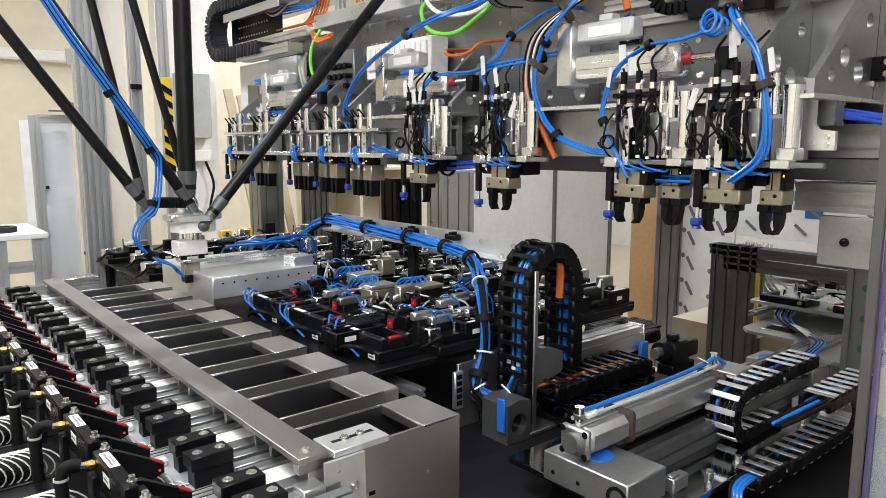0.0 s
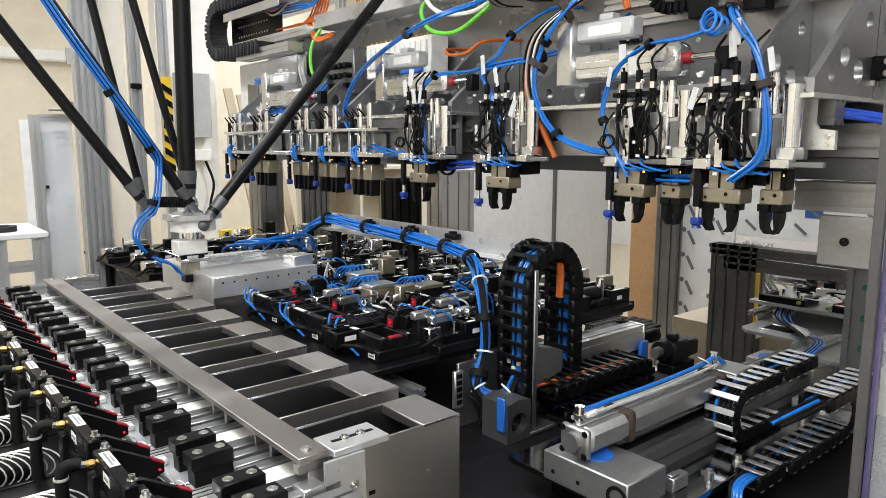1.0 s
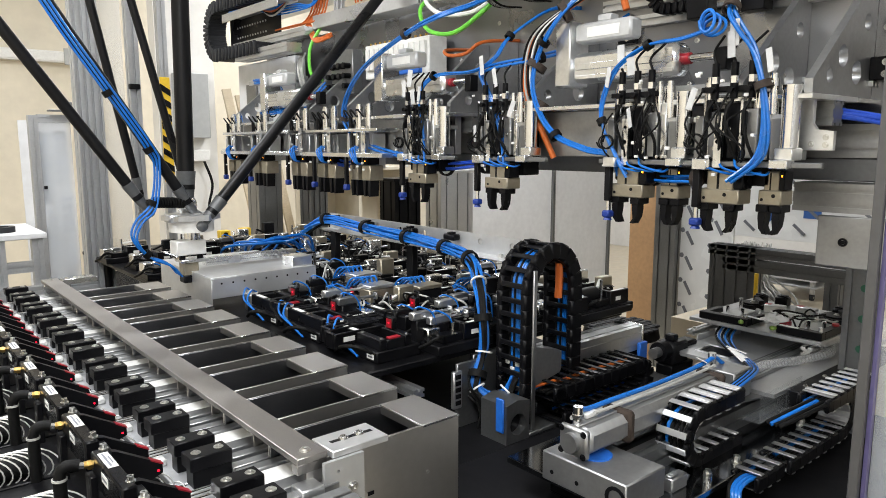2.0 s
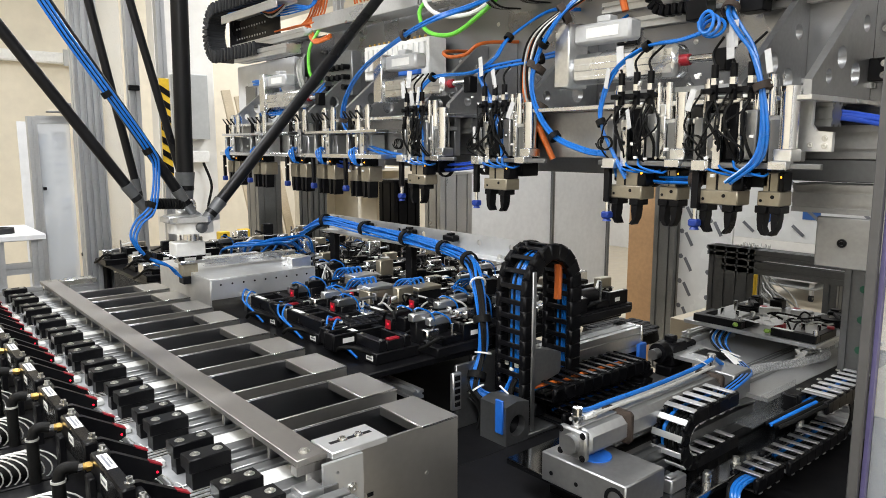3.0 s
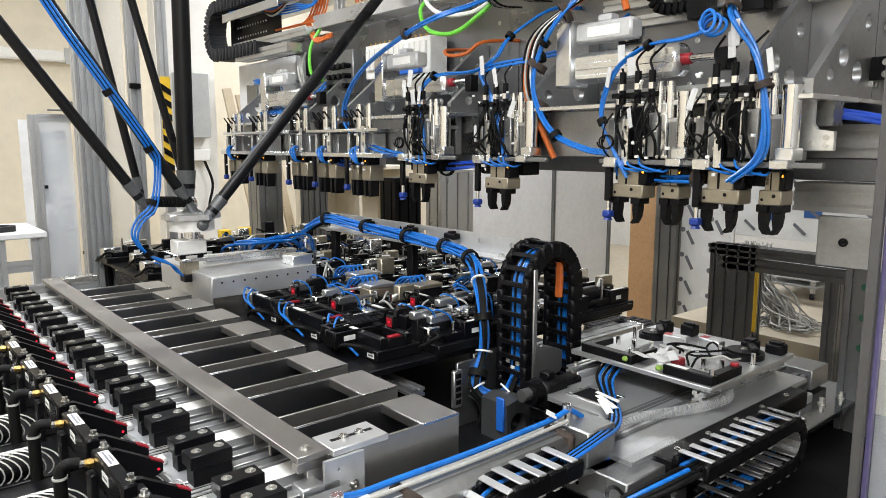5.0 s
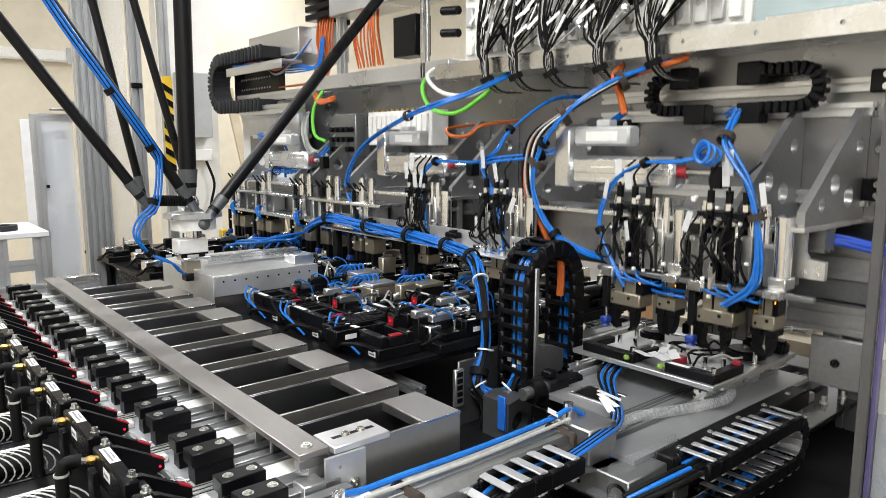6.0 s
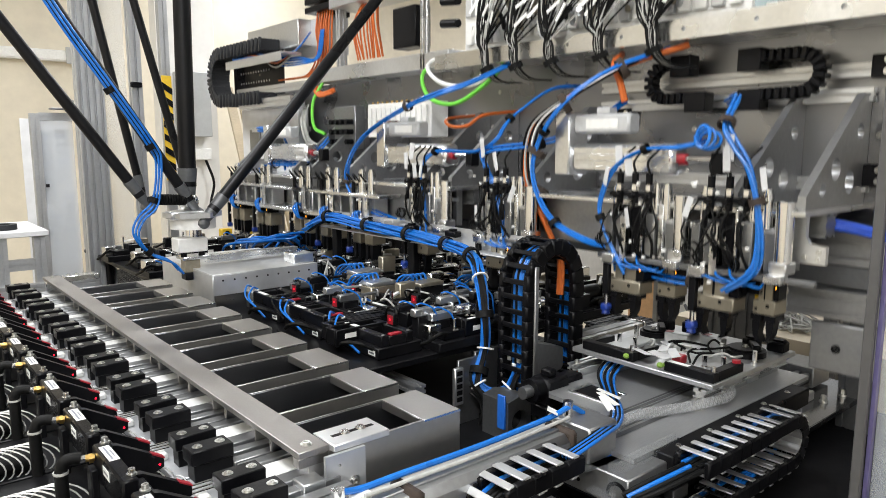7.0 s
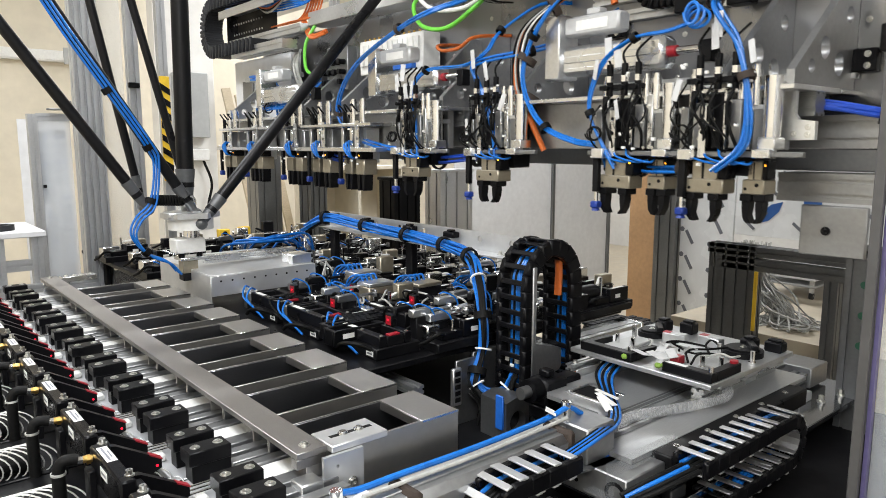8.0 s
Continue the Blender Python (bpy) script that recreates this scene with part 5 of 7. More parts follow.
tray = thing("tray_carriage", (1.85, 1.06, 0.88), "aluminium part tray with black nests and loose small parts", "tray")
part("slide_plate", S().prism([(1.20, 0.812), (2.04, 0.812), (2.04, 1.225), (1.40, 1.225), (1.36, 1.19), (1.36, 1.02), (1.20, 0.97)], "z", 0.873, 0.884), SLIDE, tray, "wide brushed aluminium slide plate")
part("window", S().box(1.42, 1.50, 1.06, 1.16, 0.884, 0.8845, 0.0001), BLACK, tray, "dark cut-out")
part("window_frame", S().box(1.41, 1.42, 1.05, 1.17, 0.884, 0.888, 0.001).box(1.50, 1.51, 1.05, 1.17, 0.884, 0.888, 0.001).box(1.42, 1.50, 1.16, 1.17, 0.884, 0.888, 0.001), ALU, tray)
part("back_sheet", S().box(1.535, 1.96, 1.232, 1.237, 0.81, 0.902, 0.001), GALVANISED, tray, "upright pale sheet")
part("back_rail", S().slotted("x", 1.535, 1.98, 1.245, 0.895, 0.03, 0.018, 1, 1), ALU_MATT, tray)
for k in range(4):
    part("bolt", S().screw((1.56 + 0.11 * k, 1.26, 0.913), (0, 0, 1), 0.006, 0.008), ZINC, tray)
part("upper_rail", S().slotted("x", 1.62, 2.02, 0.89, 0.884, 0.035, 0.031, 1, 1), ALU, tray)
part("upper_rail", S().slotted("x", 1.62, 2.02, 1.18, 0.884, 0.035, 0.031, 1, 1), ALU, tray)
part("side_cover", S().box(1.27, 1.93, 0.762, 0.8115, 0.838, 0.886, 0.004), BLACK, tray, "long black side cover")
for k in range(5):
    part("bolt", S().screw((1.33 + 0.13 * k, 0.787, 0.886), (0, 0, 1), 0.005, 0.004), ZINC, tray)
part("tray_plate", S().box(1.57, 2.025, 0.876, 1.318, 0.938, 0.952, 0.002), SLIDE, tray, "bright aluminium tray plate")
# angled black nests on the front edge
nest_a = part("nest", S().box(1.575, 1.603, 1.112, 1.285, 0.952, 0.977, 0.002).box(1.603, 1.70, 1.112, 1.138, 0.952, 0.977, 0.002).box(1.603, 1.70, 1.262, 1.285, 0.952, 0.975, 0.002), BLACK, tray, "black angled part nest")
part("white_block", S().box(1.64, 1.80, 1.19, 1.258, 0.952, 0.960, 0.002), BOX_GREY, nest_a, "pale grey plastic base")
nest_b = part("nest", S().box(1.580, 1.608, 0.880, 1.02, 0.952, 0.977, 0.002).box(1.608, 1.73, 0.880, 0.906, 0.952, 0.977, 0.002), BLACK, tray, "black angled part nest")
part("label", S().box(1.586, 1.602, 0.955, 1.015, 0.977, 0.9776, 0.0001), LABEL, nest_b)
part("red_button", S().cyl((1.715, 0.893, 0.977), (1.715, 0.893, 0.984), 0.011, 14), RED, nest_b, "red button")
for px, py, h in ((1.754, 1.226, 0.05), (1.69, 1.186, 0.03), (1.694, 1.242, 0.03), (1.685, 0.964, 0.03), (1.709, 0.925, 0.03), (1.825, 0.993, 0.03), (1.824, 0.898, 0.03), (1.594, 0.890, 0.036), (1.594, 1.128, 0.036)):
    part("pin", S().cyl((px, py, 0.952), (px, py, 0.956 + h), 0.0065, 12).cyl((px, py, 0.952), (px, py, 0.957), 0.010, 12), CHROME, tray, "steel locating pin")
# clamps and small motors towards the rear edge
for cx, cy, r in ((1.86, 1.235, 0.042), (1.885, 0.955, 0.055)):
    cl = part("round_clamp", S().cyl((cx, cy, 0.952), (cx, cy, 0.968), r, 22).cyl((cx, cy, 0.968), (cx, cy, 0.974), r * 0.8, 22), BLACK, tray, "round black clamp")
    part("clamp_arm", S().box(-0.05, 0.05, -0.010, 0.010, 0.0, 0.014, 0.003, pose(cx + 0.01, cy - 0.02, 0.974, 0, 4, 35)), PLASTIC, cl)
    part("screw", S().screw((cx, cy, 0.974), (0, 0, 1), 0.006, 0.005), ZINC, cl)
for xa, xb, ya, yb, h in ((1.92, 1.965, 0.945, 0.985, 0.035), (1.965, 2.005, 0.885, 0.935, 0.03), (1.92, 1.965, 1.225, 1.265, 0.035), (1.955, 1.995, 1.155, 1.20, 0.035)):
    part("stop_block", S().box(xa, xb, ya, yb, 0.952, 0.952 + h, 0.004).box(xa + 0.008, xb - 0.008, ya + 0.006, yb - 0.006, 0.952 + h, 0.958 + h, 0.003), BLACK, tray)
for cx, cy, a in ((1.845, 1.145, 12), (1.89, 1.055, -8)):
    sc = part("small_cylinder", S().box(-0.035, 0.035, -0.016, 0.016, 0.0, 0.030, 0.003, pose(cx, cy, 0.952, 0, 0, a + 90)), ALU_MATT, tray, "small pneumatic cylinder")
    part("red_cap", S().box(0.012, 0.034, -0.0168, -0.0162, 0.006, 0.024, 0.0002, pose(cx, cy, 0.952, 0, 0, a + 90)).box(0.012, 0.034, -0.012, 0.012, 0.0302, 0.0308, 0.0002, pose(cx, cy, 0.952, 0, 0, a + 90)), RED, sc, "translucent red window")
for px, py, a, b, l in ((1.585, 1.09, 62, 8, 0.04), (1.667, 1.075, 20, -6, 0.035), (1.595, 1.045, 70, -5, 0.034), (1.735, 1.035, 80, 4, 0.036), (1.705, 1.09, 15, 24, 0.03), (1.64, 1.03, 45, -12, 0.03)):
    part("tag", S().box(-l, l, -0.012, 0.012, -0.001, 0.001, 0.0004, pose(px, py, 0.986, b, b * 0.5, a)), TAG, tray, "white paper tag")
part("red_piece", S().box(1.655, 1.685, 1.015, 1.045, 0.952, 0.975, 0.003), RED, tray, "red plastic piece")
for ga in ((1.578, 1.135, 0.966), (1.578, 1.03, 0.966)):
    part("green_piece", S().box(-0.012, 0.012, -0.008, 0.008, -0.008, 0.006, 0.004, pose(*ga, 10, 15, 35)).ball((ga[0] + 0.008, ga[1] - 0.010, ga[2]), 0.007, 10, 6), LIME, tray, "yellow green plastic piece")
trr = random.Random(44)
for k in range(9):
    x0, y0 = trr.uniform(1.62, 1.80), trr.uniform(0.98, 1.22)
    run = [(x0, y0, 0.962)]
    for j in range(3):
        run.append((run[-1][0] + trr.uniform(-0.02, 0.06), run[-1][1] + trr.uniform(-0.05, 0.03), 0.972 + 0.018 * trr.random()))
    part("loose_wire", S().tube(run, 0.0032, 6), RUBBER if k % 3 else GREY_CABLE, tray)
part("carriage_block", S().box(1.66, 1.76, 0.895, 1.27, 0.915, 0.938, 0.002), ALU_MATT, tray)
part("carriage_block", S().box(1.93, 2.01, 0.895, 1.27, 0.915, 0.938, 0.002), ALU_MATT, tray)
# the tray with all that lies on it sits 3 cm off the carriage's middle
ON_TRAY = {"tray_plate", "nest", "pin", "round_clamp", "stop_block", "small_cylinder", "tag", "red_piece", "green_piece", "loose_wire", "carriage_block"}
for ob in tray.children:
    if ob.name.split(".")[0] in ON_TRAY:
        ob.location.y -= 0.03
for k in range(6):
    o = 0.011 * k
    part("tray_cable", S().tube([(1.66, 1.15 + o, 0.932), (1.55, 1.12 + o, 0.912), (1.46, 1.05 + 0.8 * o, 0.90 + 0.004 * (k % 2)), (1.36, 0.96 + 0.6 * o, 0.91), (1.25, 0.885 + 0.5 * o, 0.928), (1.13, 0.84 + 0.4 * o, 0.945), (1.02, 0.835 + 0.4 * o, 0.930)], 0.0038), (BLUE, RUBBER, BLUE, RUBBER, BLUE, RUBBER)[k], tray)
for k in range(3):
    part("cable_tag", S().box(-0.03, 0.03, -0.011, 0.011, -0.001, 0.001, 0.0003, pose(1.33 + 0.03 * k, 0.98 + 0.02 * k, 0.925, 10, -15, 60 + 25 * k)), LABEL, tray, "white cable tag")
hosep = [(1.72, 0.90, 0.905), (1.70, 0.865, 0.905), (1.64, 0.845, 0.905), (1.55, 0.872, 0.90), (1.45, 0.905, 0.90), (1.36, 0.925, 0.905), (1.28, 0.92, 0.90), (1.18, 0.90, 0.89), (1.06, 0.885, 0.885)]
ch = part("clear_hose", S().tube(hosep, 0.0125, 12), HOSE_CLEAR, tray, "milky corrugated hose")
for i in range(60):
    q = i / 59 * (len(hosep) - 1.001)
    a, b = Vector(hosep[int(q)]), Vector(hosep[int(q) + 1])
    p = a.lerp(b, q - int(q))
    d = (b - a).normalized()
    part("rib", S().ring(p - d * 0.0015, p + d * 0.0015, 0.0130, 0.0122, 10), HOSE_CLEAR, ch)
part("hose_bracket", S().prism([(1.06, 0.868), (1.10, 0.905), (1.36, 0.905), (1.40, 0.862), (1.33, 0.815)], "z", 0.868, 0.872), ALU_GREY, tray, "bent sheet bracket under the hose")
part("switch_box", S().box(1.27, 1.36, 0.815, 0.835, 0.80, 0.866, 0.003), BLACK, tray, "black angle bracket")
part("guard_sheet", S().box(1.10, 1.34, 0.80, 0.803, 0.83, 0.91, 0.001).box(1.10, 1.34, 0.80, 0.86, 0.83, 0.833, 0.001), GUARD_CLEAR, tray, "bent clear guard sheet")

LADDER = "black cable chain with bright crossbars and blue hoses"
chain_run = ladder_chain("tray_cable_chain", LADDER, 0.80, 1.03, 0.815, 0.885, 0.808, 0.925, "near", PLASTIC, 0.23, 0.0, 1.0, False)
chain_bend = ladder_chain("tray_chain_bend", "bend of the black cable chain with bright crossbars", 0.855, 1.14, 0.815, 0.885, 0.808, 0.925, "near", PLASTIC, 0.18, 0.24, 0.93)
slide_run = ladder_chain("slide_cable_chain", LADDER, 1.22, 1.60, 0.680, 0.748, 0.786, 0.888, "far", PLASTIC, 0.34, 0.0, 1.0, False)
slide_bend = ladder_chain("slide_chain_bend", "bend of the black cable chain with bright crossbars", 1.13, 1.66, 0.680, 0.748, 0.786, 0.888, "far", PLASTIC, 0.12, 0.36, 0.93, True, ALU_DULL)
low_run = ladder_chain("resting_cable_chain", "black cable chain run lying on the table", 1.50, 1.67, 0.686, 0.742, 0.72, 0.786, "far", PLASTIC, 0.17, 0.0, 0.95, False, ALU_DULL)
for k in range(4):
    part("blue_hose" if k < 3 else "black_hose", S().tube([(1.56, 0.70 + 0.009 * k, 0.786), (1.50, 0.70 + 0.009 * k, 0.796), (1.455, 0.70 + 0.008 * k, 0.790), (1.435, 0.692 + 0.008 * k, 0.765), (1.42, 0.68 + 0.008 * k, 0.708)], 0.005), BLUE if k < 3 else RUBBER, low_run)
for k in range(4):
    part("bundle_hose", S().tube([(1.24, 0.68 + 0.013 * k, 0.895), (1.19, 0.69 + 0.013 * k, 0.888), (1.15, 0.71 + 0.013 * k, 0.872), (1.11, 0.74 + 0.011 * k, 0.85)], 0.0055), BLUE if k == 2 else RUBBER, slide_run)

base_axis = thing("base_axis", (1.7, 0.9, 0.70), "long grey aluminium base axis of the shuttle", "linear axis")
part("base_plate", S().box(1.16, 2.34, 0.735, 1.14, 0.781, 0.797, 0.002), BASE_PLATE, base_axis, "ground steel base plate")
for xx in (1.3, 1.75, 2.25):
    part("foot", S().box(xx - 0.05, xx + 0.05, 0.80, 1.08, 0.70, 0.781, 0.003), BLACK, base_axis)
part("end_block", S().box(1.13, 1.27, 0.775, 1.0, 0.805, 0.872, 0.003), ALU_DULL, base_axis, "milled aluminium end block")
part("block_bore", S().ring((1.128, 0.80, 0.835), (1.131, 0.80, 0.835), 0.026, 0.018), BLACK, base_axis)
for yy in (0.90, 0.97):
    part("block_bore", S().cyl((1.1295, yy, 0.83), (1.1285, yy, 0.83), 0.005), BLACK, base_axis)
part("blue_pad", S().cyl((1.20, 0.905, 0.872), (1.20, 0.905, 0.875), 0.036, 24), BLUE_CAP, base_axis, "blue silicone pad")
part("end_block", S().box(2.17, 2.29, 0.85, 1.06, 0.805, 0.868, 0.003), ALU_DULL, base_axis, "milled aluminium end block")
part("blue_pad", S().cyl((2.21, 0.99, 0.868), (2.21, 0.99, 0.872), 0.045, 24), BLUE_CAP, base_axis, "blue silicone pad")
part("end_screw", S().cyl((2.168, 0.90, 0.84), (2.17, 0.90, 0.84), 0.006, 10), BLACK, base_axis)
part("guide_rail", S().slotted("x", 1.271, 2.168, 0.945, 0.797, 0.05, 0.06, 1, 1), ALU_GREY, base_axis)
part("guide_rail", S().slotted("x", 1.271, 2.168, 0.86, 0.797, 0.04, 0.055, 1, 1), ALU_GREY, base_axis)
part("rail_cover", S().box(1.271, 2.168, 0.902, 0.943, 0.797, 0.835, 0.002), BLACK, base_axis)
part("sensor_block", S().box(2.02, 2.10, 0.815, 0.845, 0.797, 0.825, 0.003), GALVANISED, base_axis)
for xx, yy in ((2.10, 0.79), (2.20, 0.775), (1.55, 0.76), (1.9, 0.76)):
    part("bolt", S().cyl((xx, yy, 0.797), (xx, yy, 0.803), 0.012, 14).cyl((xx, yy, 0.803), (xx, yy, 0.818), 0.008, 6), ZINC, base_axis)
part("limit_switch", S().box(1.30, 1.36, 0.775, 0.80, 0.797, 0.83, 0.003).box(1.30, 1.33, 0.78, 0.795, 0.83, 0.836, 0.002), ALU_DULL, base_axis, "pale limit switch")
part("knurled_knob", S().cyl((1.41, 0.755, 0.797), (1.41, 0.755, 0.822), 0.010, 14).cyl((1.41, 0.755, 0.822), (1.41, 0.755, 0.828), 0.007, 12), ZINC, base_axis)


# ---- fixture table behind the bins ----
fix = thing("fixture_table", (1.6, 3.0, 0.70), "black fixture table with rows of sensor nests and hoses", "fixture table")
part("table_plate", S().box(1.0, 2.2, 1.56, 4.5, 0.905, 0.925, 0.003), BLACK, fix)
part("front_rail", S().slotted("y", 1.45, 3.3, 0.95, 0.80, 0.04, 0.08, 1, 2), ALU_GREY, fix)
for yy in (1.5, 2.1, 2.7, 3.4, 4.2):
    for xx in (1.06, 1.6, 2.1):
        part("leg", S().cyl((xx, yy, 0.70), (xx, yy, 0.905), 0.02, 12), BLACK, fix)
part("support_rod", S().cyl((1.45, 1.58, 0.905), (1.45, 1.58, 0.70), 0.01), CHROME, fix)

steel_cover = thing("steel_cover", (1.25, 2.75, 0.925), "folded steel sheet cover with holes along its edge", "cover")
part("cover_sheet", S().box(0.98, 1.42, 2.50, 3.05, 1.056, 1.06, 0.001).box(0.98, 0.984, 2.50, 3.05, 0.925, 1.056, 0.001).box(0.984, 1.42, 2.50, 2.504, 0.98, 1.056, 0.001), GALVANISED, steel_cover)
part("block", S().box(1.33, 1.42, 2.53, 2.62, 1.06, 1.10, 0.003), ALU, steel_cover)
part("rail", S().slotted("x", 1.05, 1.45, 2.72, 1.07, 0.04, 0.03, 1, 1), ALU, steel_cover)
for k in range(9):
    part("hole", S().cyl((1.02 + 0.045 * k, 2.5, 1.035), (1.02 + 0.045 * k, 2.499, 1.035), 0.004, 8), BLACK, steel_cover)


def sensor_nest(x, y, seed, tall=0.0):
    """Black nest with a light gate, a small cylinder and hoses."""
    r = random.Random(seed)
    z = 0.925
    t = thing("sensor_nest", (x, y, z), "black sensor nest with red light gates and small blue hoses", "fixture", "sensor nests on the table")
    part("base", S().box(x - 0.11, x + 0.13, y - 0.07, y + 0.07, z, z + 0.03, 0.003), BLACK, t)
    part("plate", S().box(x - 0.08, x + 0.05, y - 0.055, y + 0.03, z + 0.03, z + 0.055, 0.003), PLASTIC, t)
    part("fork", S().box(x + 0.0, x + 0.11, y - 0.06, y - 0.04, z + 0.03, z + 0.082, 0.002).box(x + 0.0, x + 0.11, y + 0.01, y + 0.03, z + 0.03, z + 0.082, 0.002).box(x + 0.0, x + 0.02, y - 0.04, y + 0.01, z + 0.03, z + 0.082, 0.002), PLASTIC, t)
    part("red_window", S().box(x + 0.028, x + 0.072, y - 0.0405, y - 0.032, z + 0.05, z + 0.079, 0.001), RED, t, "red window")
    part("indicator_light", S().box(x + 0.047, x + 0.052, y - 0.0412, y - 0.0405, z + 0.062, z + 0.067, 0.0002), LED, t, "glowing red light")
    part("label", S().box(x + 0.03, x + 0.06, y - 0.0608, y - 0.0602, z + 0.045, z + 0.06, 0.0001), LABEL, t)
    part("label", S().box(x + 0.02, x + 0.09, y - 0.055, y - 0.043, z + 0.082, z + 0.0826, 0.0001), LABEL, t)
    part("cylinder", S().box(x - 0.11, x - 0.06, y - 0.02, y + 0.05, z + 0.03, z + 0.075, 0.004), ALU, t)
    part("rod", S().cyl((x - 0.06, y + 0.015, z + 0.05), (x + 0.02, y + 0.015, z + 0.05), 0.006), CHROME, t)
    part("slide", S().box(x + 0.06, x + 0.13, y + 0.03, y + 0.065, z + 0.03, z + 0.1 + tall, 0.004), (ALU, BLACK, BEIGE)[seed % 3], t)
    for k in range((2, 0, 0, 1)[seed % 4]):
        p0 = Vector((x - 0.09 + 0.02 * k, y + 0.03, z + 0.068))
        p1 = p0 + Vector((r.uniform(0.01, 0.03), -0.03, 0.004))
        p2 = p1 + Vector((r.uniform(0.02, 0.05), r.uniform(-0.06, 0.05), -0.010))
        p3 = p2 + Vector((r.uniform(0.02, 0.05), r.uniform(-0.03, 0.05), -0.045))
        part("air_hose", S().tube([p0, p1, p2, p3], 0.0035, 7), BLUE, t, "thin blue air hose")
    part("connector", S().box(x - 0.05, x - 0.01, y + 0.035, y + 0.06, z + 0.03, z + 0.07, 0.003), (WHITE, ALU_GREY, BEIGE, ALU)[seed % 4], t)
    part("pin", S().cyl((x - 0.02, y - 0.03, z + 0.055), (x - 0.02, y - 0.03, z + 0.085 + 0.02 * (seed % 3)), 0.006, 10), CHROME, t)
    part("lever", S().box(-0.035, 0.035, -0.006, 0.006, -0.004, 0.004, 0.001, pose(x + 0.03, y + 0.02, z + 0.098, r.uniform(-20, 20), r.uniform(-25, 25), r.uniform(0, 180))), (ALU, BLACK, LABEL)[seed % 3], t)
    part("sensor_cable", S().tube([(x - 0.07, y - 0.05, z + 0.05), (x - 0.11, y - 0.07, z + 0.06), (x - 0.13, y - 0.03, z + 0.03), (x - 0.14, y + 0.02, z + 0.01)], 0.006), RUBBER, t)
    for k in range(5):
        sx, sy = x + r.uniform(-0.07, 0.1), y + r.uniform(-0.05, 0.02)
        part("screw", S().screw((sx, sy, z + 0.055 + (0.027 if sx > x else 0)), (0, 0, 1), 0.004, 0.003), ZINC, t)
    return t


seed = 1
for gx in (1.13, 1.39, 1.65, 1.90, 2.12):
    for gy in (1.64, 1.79, 1.94, 2.09, 2.24, 2.39, 2.55, 2.7, 2.9, 3.15, 3.4, 3.7, 4.0):
        if gx < 1.5 and 2.38 < gy < 3.1 or gx < 1.3 and gy < 2.4:
            continue
        seed += 1
        sensor_nest(gx + 0.02 * ((seed * 7) % 5 - 2), gy + 0.012 * ((seed * 5) % 5 - 2), seed, 0.03 * (seed % 4 == 0) + (0.015 if gx > 1.6 else 0))


